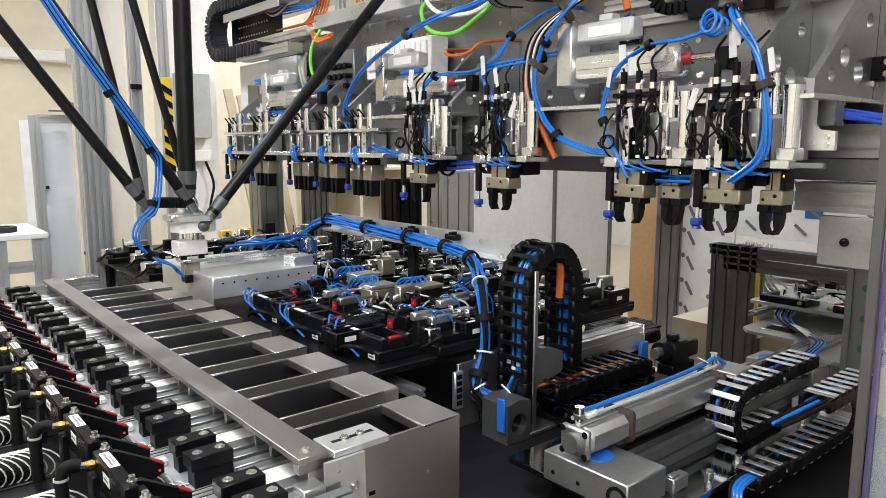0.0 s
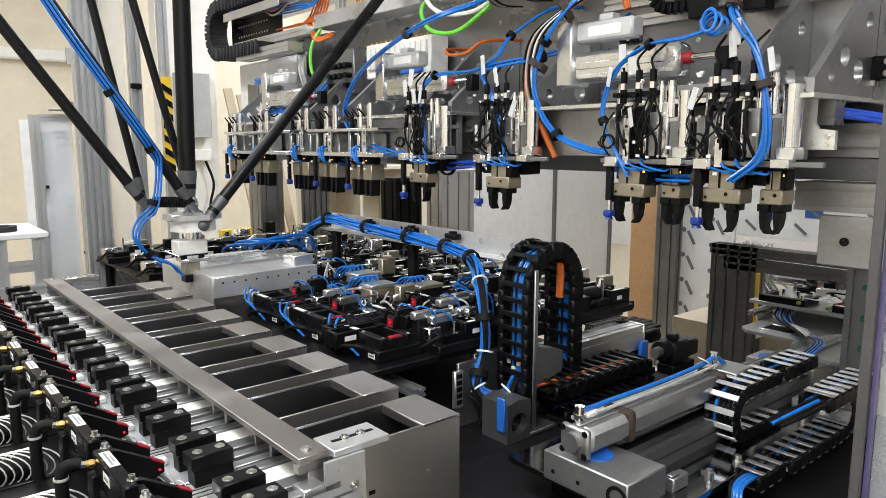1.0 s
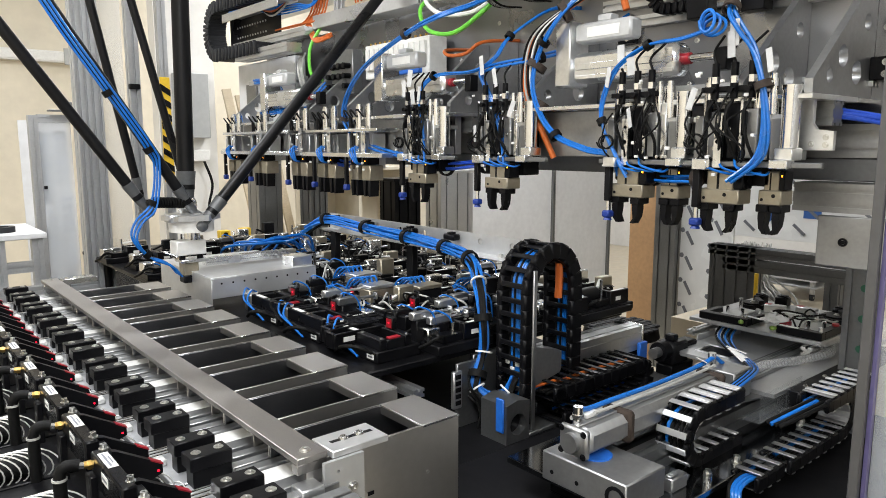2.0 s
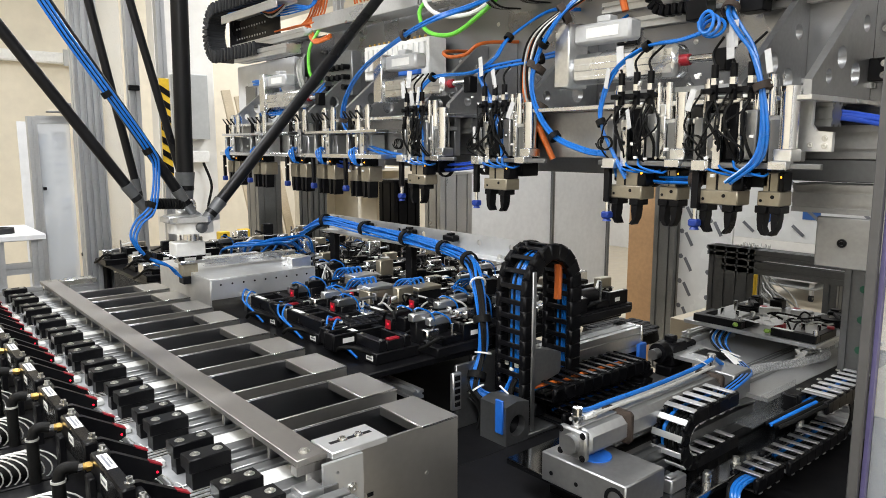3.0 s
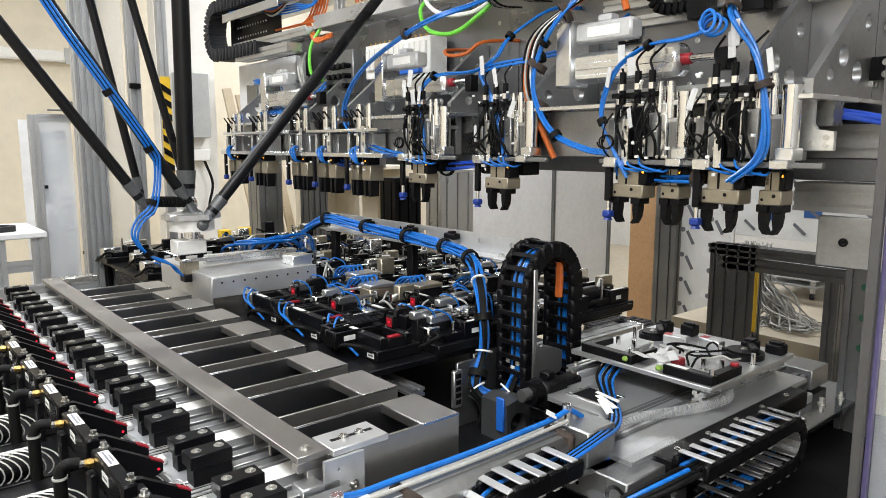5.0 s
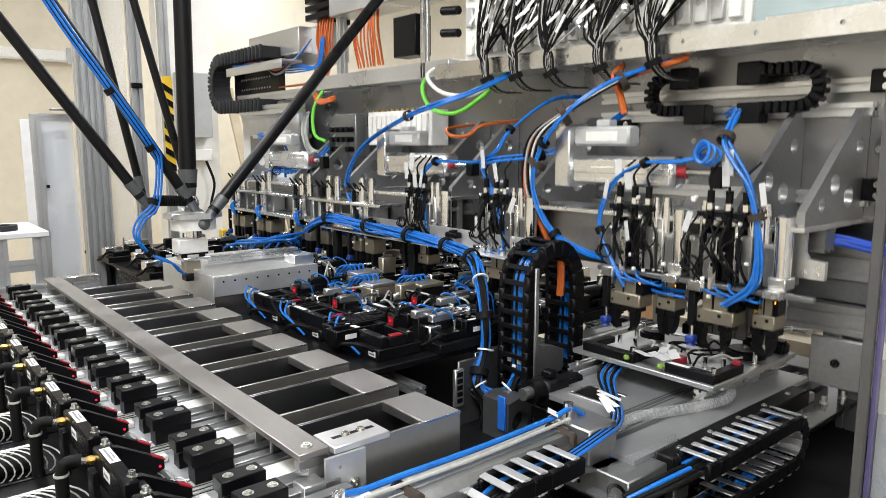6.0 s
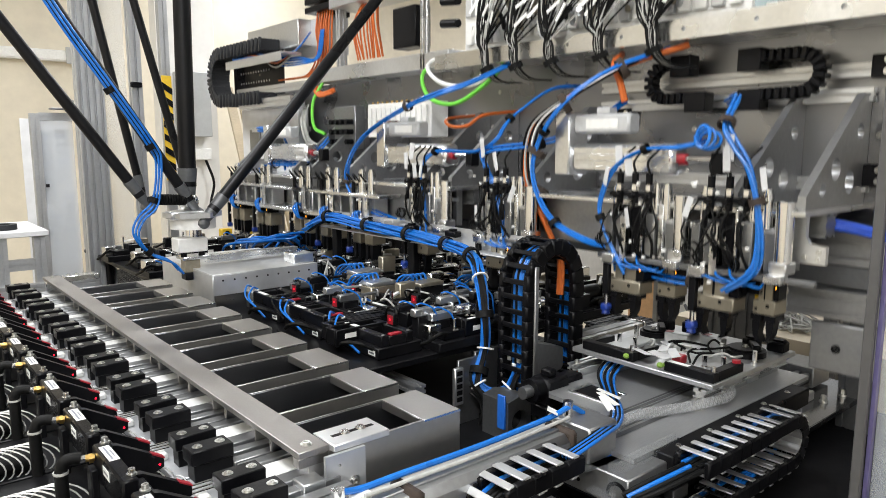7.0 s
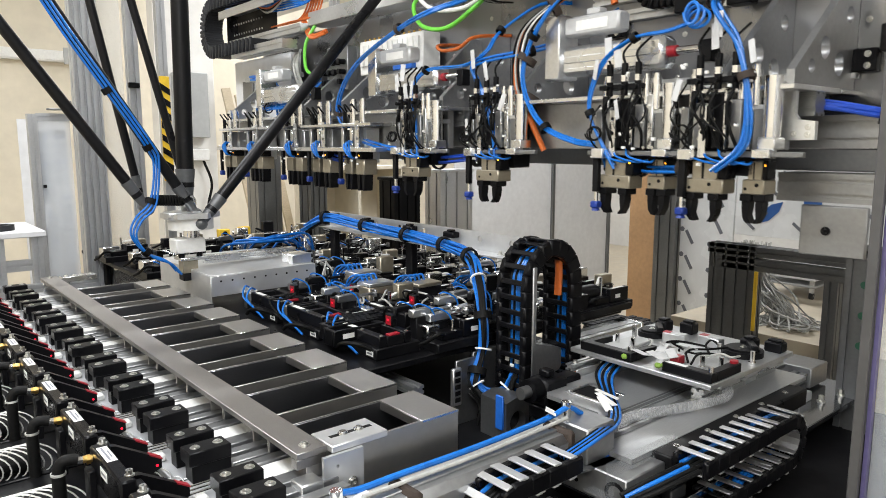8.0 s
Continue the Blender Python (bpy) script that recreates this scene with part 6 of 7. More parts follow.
def part_carrier(x, y, seed, tall):
    """Long black carrier along y with a slotted bed, a light gate, a paper label and a small cylinder before it."""
    r = random.Random(seed)
    z = 0.925
    t = thing("part_carrier", (x, y, z), "long black part carrier with red light gate and silver cylinder", "fixture", "part carriers on the table")
    part("base", S().box(x - 0.07, x + 0.09, y - 0.125, y + 0.115, z, z + 0.035, 0.003), BLACK, t)
    for xo in (-0.055, 0.035):
        part("side_bar", S().box(x + xo, x + xo + 0.026, y - 0.12, y + 0.11, z + 0.035, z + 0.068 + tall, 0.002), PLASTIC, t)
    for yo in (-0.12, 0.0, 0.09):
        part("cross_bar", S().box(x - 0.028, x + 0.034, y + yo, y + yo + 0.02, z + 0.035, z + 0.064 + tall, 0.002), BLACK, t)
    part("label", S().box(x - 0.050, x - 0.034, y + 0.02, y + 0.085, z + 0.0682 + tall, z + 0.0688 + tall, 0.0001), LABEL, t)
    part("front_label", S().box(x - 0.0708, x - 0.0702, y - 0.11, y - 0.075, z + 0.010, z + 0.026, 0.0001), LABEL, t)
    part("label_print", S().box(x - 0.0712, x - 0.0709, y - 0.105, y - 0.08, z + 0.015, z + 0.020, 0.0001), INK, t)
    gate = part("light_gate", S().box(x + 0.04, x + 0.058, y - 0.05, y - 0.015, z + 0.0682 + tall, z + 0.105 + tall, 0.002), BLACK, t)
    part("red_window", S().box(x + 0.0385, x + 0.0398, y - 0.046, y - 0.019, z + 0.072 + tall, z + 0.100 + tall, 0.0003), RED, gate, "red window")
    part("indicator_light", S().box(x + 0.037, x + 0.038, y - 0.036, y - 0.031, z + 0.085 + tall, z + 0.090 + tall, 0.0002), LED, gate, "glowing red light")
    part("red_tip", S().box(x - 0.02, x + 0.02, y - 0.119, y - 0.101, z + 0.0642 + tall, z + 0.070 + tall, 0.001), RED, t, "translucent red tip")
    cy = part("small_cylinder", S().box(x - 0.04, x - 0.012, y + 0.118, y + 0.20, z + 0.030, z + 0.062, 0.003).cyl((x - 0.026, y + 0.118, z + 0.046), (x - 0.026, y + 0.09, z + 0.046), 0.006, 10), ALU_MATT, t, "small silver pneumatic cylinder")
    part("cylinder_foot", S().box(x - 0.045, x + 0.02, y + 0.125, y + 0.195, z, z + 0.03, 0.002), ALU_GREY, cy)
    for k in range(2):
        part("fitting", S().cyl((x - 0.026, y + 0.13 + 0.055 * k, z + 0.062), (x - 0.026, y + 0.13 + 0.055 * k, z + 0.076), 0.006, 10), WHITE, cy)
        part("air_hose", S().tube([(x - 0.026, y + 0.13 + 0.055 * k, z + 0.076), (x - 0.05, y + 0.12 + 0.05 * k, z + 0.085), (x - 0.085, y + 0.08 + 0.03 * k, z + 0.06), (x - 0.09, y + 0.01, z + 0.035), (x - 0.085, y - 0.05, z + 0.01)], 0.0036, 7), BLUE, cy, "thin blue air hose")
    part("sensor_cable", S().tube([(x + 0.05, y - 0.05, z + 0.09 + tall), (x + 0.07, y - 0.02, z + 0.11 + tall), (x + 0.09, y + 0.05, z + 0.10), (x + 0.10, y + 0.09, z + 0.04)], 0.0042, 7), RUBBER, t)
    part("sensor_cable", S().tube([(x - 0.07, y - 0.10, z + 0.03), (x - 0.11, y - 0.08, z + 0.05), (x - 0.12, y - 0.02, z + 0.04), (x - 0.10, y + 0.05, z + 0.01)], 0.006, 8), RUBBER, t)
    for k in range(6):
        part("screw", S().screw((x - 0.042 + 0.09 * (k % 2), y - 0.11 + 0.1 * (k // 2), z + 0.068 + tall), (0, 0, 1), 0.004, 0.003), ZINC, t)
    return t


for k, (cx, cyy) in enumerate(((1.17, 1.73), (1.15, 2.02), (1.36, 1.86), (1.34, 2.20), (1.15, 2.30))):
    part_carrier(cx, cyy, 60 + k, 0.006 * (k % 3))
for k, (bx, by) in enumerate(((1.42, 2.10), (1.55, 1.98), (1.50, 2.32), (1.72, 1.84))):
    vb = thing("valve_block", (bx, by, 0.925), "champagne coloured valve block with blue hoses", "valve block", "valve blocks on the table")
    part("body", S().box(bx - 0.035, bx + 0.075, by - 0.04, by + 0.03, 0.925, 1.03, 0.004), (BEIGE, BLACK)[k % 2], vb)
    part("cover", S().box(bx - 0.035, bx + 0.075, by - 0.042, by + 0.032, 1.0302, 1.045, 0.003), (ALU_MATT, BEIGE)[k % 2], vb)
    for q in range(4):
        part("air_hose", S().tube([(bx - 0.02 + 0.02 * q, by + 0.02, 1.045), (bx - 0.03 + 0.02 * q, by + 0.03, 1.066), (bx - 0.05 + 0.015 * q, by + 0.07, 1.05 - 0.006 * q), (bx - 0.06, by + 0.10 + 0.01 * q, 0.97)], 0.004, 7), BLUE, vb, "thin blue air hose")

# small cylinders, tags, hoses and cables between the nests
rng = random.Random(21)
for k in range(26):
    x, y = rng.uniform(1.08, 2.02), rng.uniform(1.62, 2.36) if k < 18 else rng.uniform(2.5, 3.8)
    x = x if y < 2.4 else max(x, 1.55)
    z = 0.995 + rng.uniform(0, 0.03)
    cy = part("small_cylinder", S().box(x, x + 0.085, y - 0.013, y + 0.013, z, z + 0.024, 0.003).cyl((x + 0.085, y, z + 0.012), (x + 0.15, y, z + 0.012), 0.005, 10).box(x + 0.15, x + 0.158, y - 0.011, y + 0.011, z, z + 0.024, 0.002), (ALU_MATT, ALU_GREY, BLACK)[k % 3], fix, "small pneumatic cylinder")
    part("cylinder_foot", S().box(x + 0.01, x + 0.07, y - 0.016, y + 0.016, 0.925, z, 0.002), BLACK, fix)
    part("fitting", S().cyl((x + 0.015, y, z + 0.024), (x + 0.015, y, z + 0.036), 0.005, 8), CHROME, cy)
    part("air_hose", S().tube([(x + 0.015, y, z + 0.036), (x + 0.03, y - 0.012, z + 0.040), (x + 0.06, y - 0.035, z + 0.015), (x + 0.08, y - 0.03, 0.95)], 0.0028, 6), BLUE, cy, "thin blue air hose")
for k in range(34):
    x, y = rng.uniform(1.05, 2.0), rng.uniform(1.62, 3.2)
    x = x if y < 2.4 else max(x, 1.5)
    pts = [(x, y, 0.96)]
    for j in range(4):
        pts.append((pts[-1][0] + rng.uniform(-0.05, 0.07), pts[-1][1] + rng.uniform(-0.04, 0.07), 1.0 + rng.uniform(0.0, 0.045)))
    pts.append((pts[-1][0] + 0.03, pts[-1][1] + 0.03, 0.95))
    part("sensor_cable", S().tube(pts, 0.0034, 6), RUBBER if k % 4 else GREY_CABLE, fix)
for k in range(20):
    x, y = rng.uniform(1.10, 2.0), rng.uniform(1.6, 2.36)
    fr = part("part_frame", S().box(x - 0.09, x + 0.09, y - 0.032, y - 0.022, 0.95, 0.998, 0.002).box(x - 0.09, x + 0.09, y + 0.022, y + 0.032, 0.95, 0.998, 0.002).box(x - 0.09, x - 0.078, y - 0.022, y + 0.022, 0.95, 0.998, 0.002), BLACK, fix, "long black part frame")
    part("label", S().box(x - 0.06, x - 0.02, y - 0.0325, y - 0.0321, 0.97, 0.985, 0.0001), LABEL, fr)

# clear bar with the hose bundle
hb = thing("hose_bridge", (1.66, 2.2, 0.925), "grey sheet cable bridge carrying a strapped blue hose bundle", "cable bridge")
part("angle_plate", S().plate_holes("x", 1.70, 1.706, [(1.62, 1.165), (2.85, 1.165), (2.85, 1.232), (1.62, 1.232)], [(1.66 + 0.16 * i, 1.205, 0.011) for i in range(8)]), GALVANISED, hb, "grey perforated sheet angle")
part("angle_foot", S().box(1.64, 1.706, 1.62, 2.85, 1.16, 1.1648, 0.001), GALVANISED, hb)
for k in range(3):
    part("bolt", S().screw((1.685, 1.64 + 0.03 * k, 1.165), (0, 0, 1), 0.008, 0.012), ZINC, hb)
for yy in (1.95, 2.2, 2.5, 2.75):
    part("strap_block", S().box(1.66, 1.695, yy - 0.03, yy + 0.03, 1.2, 1.222, 0.004).box(1.665, 1.69, yy - 0.012, yy + 0.012, 1.222, 1.23, 0.003), PLASTIC, hb)
for yy in (1.66, 2.2, 2.78):
    part("post", S().box(1.67, 1.70, yy - 0.02, yy + 0.02, 0.925, 1.16, 0.003), BLACK, hb)
part("end_bracket", S().plate_holes("y", 1.60, 1.608, [(1.60, 0.93), (1.66, 0.93), (1.70, 1.15), (1.60, 1.15)], [(1.655, 1.11, 0.014)]), BLACK, hb)
hp = [(1.60, 2.92, 1.15), (1.62, 2.75, 1.215), (1.63, 2.45, 1.205), (1.62, 2.15, 1.195), (1.60, 1.90, 1.185), (1.56, 1.72, 1.17), (1.485, 1.595, 1.12), (1.445, 1.53, 1.02), (1.435, 1.515, 0.92), (1.395, 1.50, 0.86), (1.38, 1.485, 0.825), (1.405, 1.45, 0.802), (1.45, 1.43, 0.815), (1.475, 1.42, 0.87)]
hb_blue = bundle("blue_hose", hp, 12, 0.0040, 0.019, BLUE, hb, "bundle of blue air hoses", 31)
bundle("black_hose", [(a[0] + (0.014 if i < 5 else -0.010), a[1] - 0.014, a[2] - 0.006) for i, a in enumerate(hp)], 4, 0.0050, 0.010, RUBBER, hb, "", 32)
for i in (1, 2, 3, 4, 5, 7, 9):
    clip("strap", hp[i], Vector(hp[i + 1]) - Vector(hp[i - 1]), 0.026, 0.022, RUBBER, hb_blue)


side = thing("junction_box", (1.40, 1.60, 0.70), "grey machine side plate with a terminal strip beside the hoses", "junction box")
part("side_plate", S().box(1.42, 1.60, 1.545, 1.555, 0.70, 0.905, 0.002), ALU_GREY, side)
part("side_plate", S().box(1.33, 1.418, 1.52, 1.53, 0.70, 0.90, 0.002), ALU_GREY, side)
strip_box = part("terminal_strip", S().box(1.30, 1.335, 1.50, 1.515, 0.77, 0.885, 0.003), ALU_MATT, side, "terminal strip with black sockets")
for k in range(5):
    part("socket", S().box(1.307, 1.328, 1.4985, 1.5, 0.782 + 0.02 * k, 0.796 + 0.02 * k, 0.0005), BLACK, strip_box)
part("rail", S().slotted("y", 1.50, 2.30, 1.15, 0.84, 0.04, 0.025, 1, 1), ALU_MATT, side)
part("rail_foot", S().box(1.155, 1.185, 1.52, 1.55, 0.70, 0.84, 0.002), ALU_GREY, side)
part("rail_foot", S().box(1.155, 1.185, 2.20, 2.23, 0.70, 0.84, 0.002), ALU_GREY, side)
for k in range(4):
    part("cable", S().tube([(1.36, 1.50, 0.86 - 0.02 * k), (1.34 + 0.01 * k, 1.47, 0.84 - 0.02 * k), (1.37, 1.455, 0.78 - 0.01 * k), (1.36 + 0.015 * k, 1.46, 0.71)], 0.004, 6), RUBBER, side)
part("cross_rod", S().cyl((1.34, 1.56, 0.935), (1.60, 1.56, 0.935), 0.004, 8), CHROME, side)


for i in (6, 8, 10, 12):
    clip("cable_tie", hp[i], Vector(hp[min(i + 1, 13)]) - Vector(hp[i - 1]), 0.024, 0.005, WHITE, hb_blue, "white cable tie")


# ---- upright cable chain arch ----
arch = thing("cable_chain_arch", (1.6, 1.42, 0.70), "upright black cable chain arch with blue hoses", "cable chain")
r_a, xc, zc = 0.105, 1.585, 1.115
ap = [(xc - r_a, 0.72 + (zc - 0.72) * i / 9) for i in range(9)]
ap += [(xc - r_a * math.cos(math.pi * i / 9), zc + r_a * 1.15 * math.sin(math.pi * i / 9)) for i in range(10)]
ap += [(xc + r_a, zc - (zc - 0.80) * i / 7) for i in range(1, 8)]
for i in range(len(ap) - 1):
    a, b = Vector((ap[i][0], 0, ap[i][1])), Vector((ap[i + 1][0], 0, ap[i + 1][1]))
    c, d = (a + b) / 2, b - a
    ang = -math.degrees(math.atan2(d.z, d.x))
    for yy in (1.375, 1.475):
        part("side_link", S().box(-d.length * 0.58, d.length * 0.58, -0.012, 0.012, -0.026, 0.026, 0.006, pose(c.x, yy, c.z, 0, ang, 0)), PLASTIC, arch)
    part("crossbar", S().box(-0.008, 0.008, -0.05, 0.05, 0.017, 0.023, 0.002, pose(c.x, 1.425, c.z, 0, ang, 0)), PLASTIC, arch)
    part("crossbar", S().box(-0.008, 0.008, -0.05, 0.05, -0.023, -0.017, 0.002, pose(c.x, 1.425, c.z, 0, ang, 0)), PLASTIC, arch)
for k in range(6):
    part("blue_hose" if k in (1, 2, 4) else "black_hose", S().tube([(p[0], 1.40 + 0.0095 * k, p[1]) for p in ap[::2]], 0.0046, 7, 3), BLUE if k in (1, 2, 4) else RUBBER, arch)
part("orange_cable", S().tube([(1.64, 1.40, 1.19), (1.643, 1.40, 1.14), (1.64, 1.40, 1.08)], 0.012), ORANGE, arch, "orange cable")
part("guide_strip", S().box(1.470, 1.486, 1.345, 1.352, 0.712, 1.19, 0.002), ALU_DULL, arch, "aluminium guide strip")
part("cover_plate", S().prism([(1.487, 0.845), (1.592, 0.865), (1.600, 0.875), (1.600, 0.922), (1.590, 0.935), (1.487, 0.962)], "y", 1.347, 1.351), ALU_DULL, arch, "grey sheet plate")
part("base_block", S().plate_holes("y", 1.335, 1.44, [(1.355, 0.70), (1.45, 0.70), (1.45, 0.815), (1.40, 0.825), (1.355, 0.815)], [(1.403, 0.752, 0.032)]), ALU_GREY, arch, "grey block with a round bore")
# Black plug set back in the bore imitates the shade inside it.
part("bore_lining", S().cyl((1.403, 1.36, 0.752), (1.403, 1.438, 0.752), 0.0318, 20), BLACK, arch)
part("blue_tape", S().box(1.347, 1.3545, 1.342, 1.372, 0.735, 0.835, 0.002), BLUE_CAP, arch, "blue tape")
part("foot", S().box(1.451, 1.75, 1.335, 1.5, 0.70, 0.712, 0.002), ALU_GREY, arch)
for k in range(4):
    part("cable_tie", S().box(1.472, 1.482, 1.385 + 0.02 * k, 1.40 + 0.02 * k, 0.87 + 0.02 * (k % 2), 0.885 + 0.02 * (k % 2), 0.002), WHITE, arch)

lowc = ladder_chain("low_cable_chain", "low black cable chain with orange and blue cables", 1.50, 1.93, 1.285, 1.40, 0.745, 0.83, "far", PLASTIC, None, None, 1.2, True, PLASTIC)
part("orange_cable", S().tube([(1.50, 1.36, 0.838), (1.56, 1.34, 0.846), (1.62, 1.355, 0.832), (1.70, 1.335, 0.846), (1.78, 1.36, 0.832), (1.93, 1.345, 0.835)], 0.006), ORANGE, lowc)
side_axis = thing("side_axis", (1.9, 1.5, 0.70), "short aluminium axis with a black motor on top", "linear axis")
part("profile", S().slotted("x", 1.62, 2.12, 1.42, 0.82, 0.09, 0.085, 2, 2), ALU_MATT, side_axis)
part("end_plate", S().box(2.12, 2.13, 1.415, 1.515, 0.79, 0.91, 0.002), ALU, side_axis)
part("blue_band", S().box(2.09, 2.135, 1.40, 1.415, 0.78, 0.85, 0.003), BLUE_CAP, side_axis)
part("motor", S().cyl((1.98, 1.62, 0.99), (2.10, 1.62, 0.99), 0.032, 16).box(1.9, 1.98, 1.58, 1.66, 0.93, 1.03, 0.004), BLACK, side_axis)
part("tray_frame", S().box(1.90, 2.22, 1.53, 1.545, 0.925, 0.95, 0.002).box(2.205, 2.22, 1.545, 1.72, 0.925, 0.95, 0.002), BLACK, side_axis)
part("foot", S().box(1.62, 2.12, 1.43, 1.50, 0.70, 0.82, 0.002), BLACK, side_axis)

for k in range(6):
    part("blue_hose", S().tube([(1.36 + 0.05 * k, 3.34 - 0.03 * (k % 3), 1.0), (1.34 + 0.06 * k, 3.20 + 0.03 * (k % 2), 1.065 + 0.01 * (k % 3)), (1.46 + 0.05 * (k % 4), 3.10 + 0.03 * (k % 3), 1.08), (1.62 + 0.02 * k, 3.16 - 0.04 * (k % 2), 1.06 + 0.008 * k), (1.74 + 0.01 * k, 3.26 - 0.05 * (k % 3), 0.99)], 0.006), BLUE, fix, "blue air hose over the fixtures")
for bx, by in ((1.90, 4.30), (1.74, 4.25)):
    yb_ = thing("yellow_sensor_box", (bx, by, 0.925), "small yellow sensor box on the fixture table", "sensor")
    part("housing", S().box(bx, bx + 0.07, by, by + 0.05, 0.925, 1.01, 0.004), YELLOW, yb_)
    part("lens", S().cyl((bx + 0.035, by, 0.985), (bx + 0.035, by - 0.006, 0.985), 0.014, 14), BLACK, yb_)

stool = thing("stool", (2.9, 2.0, 0), "workshop stool with a grey seat and steel post", "stool")
part("seat", S().cyl((2.9, 2.06, 0.60), (2.9, 2.06, 0.645), 0.19, 28, 0.18), RUBBER, stool)
for i in range(-4, 5):
    for k in range(-4, 5):
        if math.hypot(i, k) < 4.3:
            part("pad", S().box(2.9 + 0.04 * i - 0.018, 2.9 + 0.04 * i + 0.018, 2.06 + 0.04 * k - 0.018, 2.06 + 0.04 * k + 0.018, 0.640, 0.654, 0.005), CHAIN_GREY, stool, "quilted grey pad")
part("post", S().cyl((2.9, 2.06, 0.03), (2.9, 2.06, 0.60), 0.025), CHROME, stool)
part("base", S().cyl((2.9, 2.06, 0.0), (2.9, 2.06, 0.03), 0.2, 24, 0.12), BLACK, stool)


# ---- delta robot over the far bins ----
delta = thing("delta_robot", (1.0, 2.72, 1.07), "delta robot with black carbon rods and a white gripper head", "robot")
P = Vector((1.0, 2.72, 1.29))
part("platform", S().cyl(P + Vector((0, 0, -0.03)), P + Vector((0, 0, -0.01)), 0.11, 6).box(P.x - 0.10, P.x + 0.03, P.y - 0.05, P.y + 0.03, 1.255, 1.285, 0.006), ALU_MATT, delta)
part("hub", S().cyl(P + Vector((0, 0, -0.075)), P + Vector((0, 0, -0.03)), 0.085, 24), WHITE, delta, "white round hub")
part("neck", S().cyl(P + Vector((0, 0, -0.11)), P + Vector((0, 0, -0.075)), 0.03, 18), CHROME, delta)
part("swivel_box", S().box(P.x - 0.075, P.x + 0.04, P.y - 0.04, P.y + 0.04, 1.125, 1.18, 0.004), WHITE, delta, "white box")
part("tool_plate", S().box(P.x - 0.06, P.x + 0.05, P.y - 0.04, P.y + 0.04, 1.095, 1.108, 0.003), ALU, delta)
part("tool", S().box(P.x - 0.05, P.x + 0.01, P.y - 0.03, P.y + 0.02, 1.045, 1.095, 0.003), BEIGE, delta)
part("tool_tip", S().box(P.x - 0.05, P.x + 0.0, P.y - 0.03, P.y + 0.02, 1.015, 1.045, 0.003), BLACK, delta)
for q in (-0.05, 0.02):
    part("pin", S().cyl((P.x + q, P.y - 0.02, 1.108), (P.x + q, P.y - 0.02, 1.125), 0.012, 10), BLACK, delta)


def rod(a, b, r):
    a, b = Vector(a), Vector(b)
    part("rod", S().tube([a, a.lerp(b, 0.06), a.lerp(b, 0.94), b], r, 14, 1), CARBON, delta, "black carbon rod")
    d = (b - a).normalized()
    part("rod_end", S().cyl(a - d * 0.05, a + d * 0.07, r * 0.8, 14, r * 1.15), JOINT_GREY, delta, "grey rod end")
    part("ball_joint", S().ball(a - d * 0.06, r * 1.2), CHROME if r > 0.03 else JOINT_GREY, delta)


ROD_PLACES = [((0.818, 2.75, 1.347), (0.40, 2.75, 1.96), 0.020), ((0.983, 2.70, 1.324), (0.529, 2.70, 2.056), 0.020),
              ((0.883, 2.95, 1.348), (0.738, 2.95, 2.124), 0.016), ((1.071, 2.95, 1.363), (0.885, 2.95, 2.144), 0.016),
              ((0.998, 2.75, 1.376), (1.013, 2.75, 2.129), 0.033), ((1.051, 2.65, 1.285), (1.893, 2.65, 2.231), 0.023)]
for a, b, r in ROD_PLACES:
    rod(a, b, r)
part("spring_bar", S().cyl((0.83, 2.70, 1.335), (1.0, 2.70, 1.325), 0.012), BLACK, delta)
for k in range(12):
    part("spring_turn", S().ring((0.85 + 0.010 * k, 2.70, 1.334 - 0.0006 * k), (0.856 + 0.010 * k, 2.70, 1.334 - 0.0006 * k), 0.021, 0.012, 14), RUBBER, delta)
HOSE_DROP = [(0.50, 2.66, 2.06), (0.597, 2.66, 1.898), (0.71, 2.66, 1.726), (0.836, 2.66, 1.53), (0.862, 2.67, 1.458), (0.845, 2.68, 1.333), (0.79, 2.68, 1.274), (0.77, 2.68, 1.213), (0.815, 2.68, 1.145), (0.889, 2.68, 1.106), (0.929, 2.69, 1.06)]
for k in range(3):
    part("blue_hose", S().tube([(p[0] + 0.008 * k - 0.006, p[1] - 0.006 * k, p[2] + 0.007 * k * (-1 if q > 4 else 1)) for q, p in enumerate(HOSE_DROP)], 0.0042), BLUE, delta, "blue air hose strapped to the rod")
for q in (2, 3, 5, 8):
    clip("strap", HOSE_DROP[q], Vector(HOSE_DROP[q + 1]) - Vector(HOSE_DROP[q - 1]), 0.016, 0.022, RUBBER, delta)


# ---- machine frame, portal and guard ----
guard = thing("guard_door_edge", (1.36, 0.46, 0), "grey frame post with a clear acrylic guard panel", "guard")
part("post", S().box(1.362, 1.376, 0.4385, 0.456, 0.0, 2.3, 0.002), GUARD_GREY, guard)
part("panel_edge", S().box(1.376, 1.39, 0.43, 0.438, 0.0, 2.3, 0.001), PLEXI_EDGE, guard, "dark violet edge of the acrylic panel")
part("panel", S().box(1.39, 1.394, -0.6, 0.43, 0.1, 2.3, 0.001), PLEXI, guard, "clear acrylic panel").visible_shadow = False

frame_post = thing("frame_post", (2.22, 0.79, 0), "tall aluminium frame post with green plugs", "profile post")
part("profile", S().slotted("z", 0.0, 1.25, 2.2, 0.70, 0.045, 0.09, 1, 2, 0.01, 0.007), FRAME_GREY, frame_post)
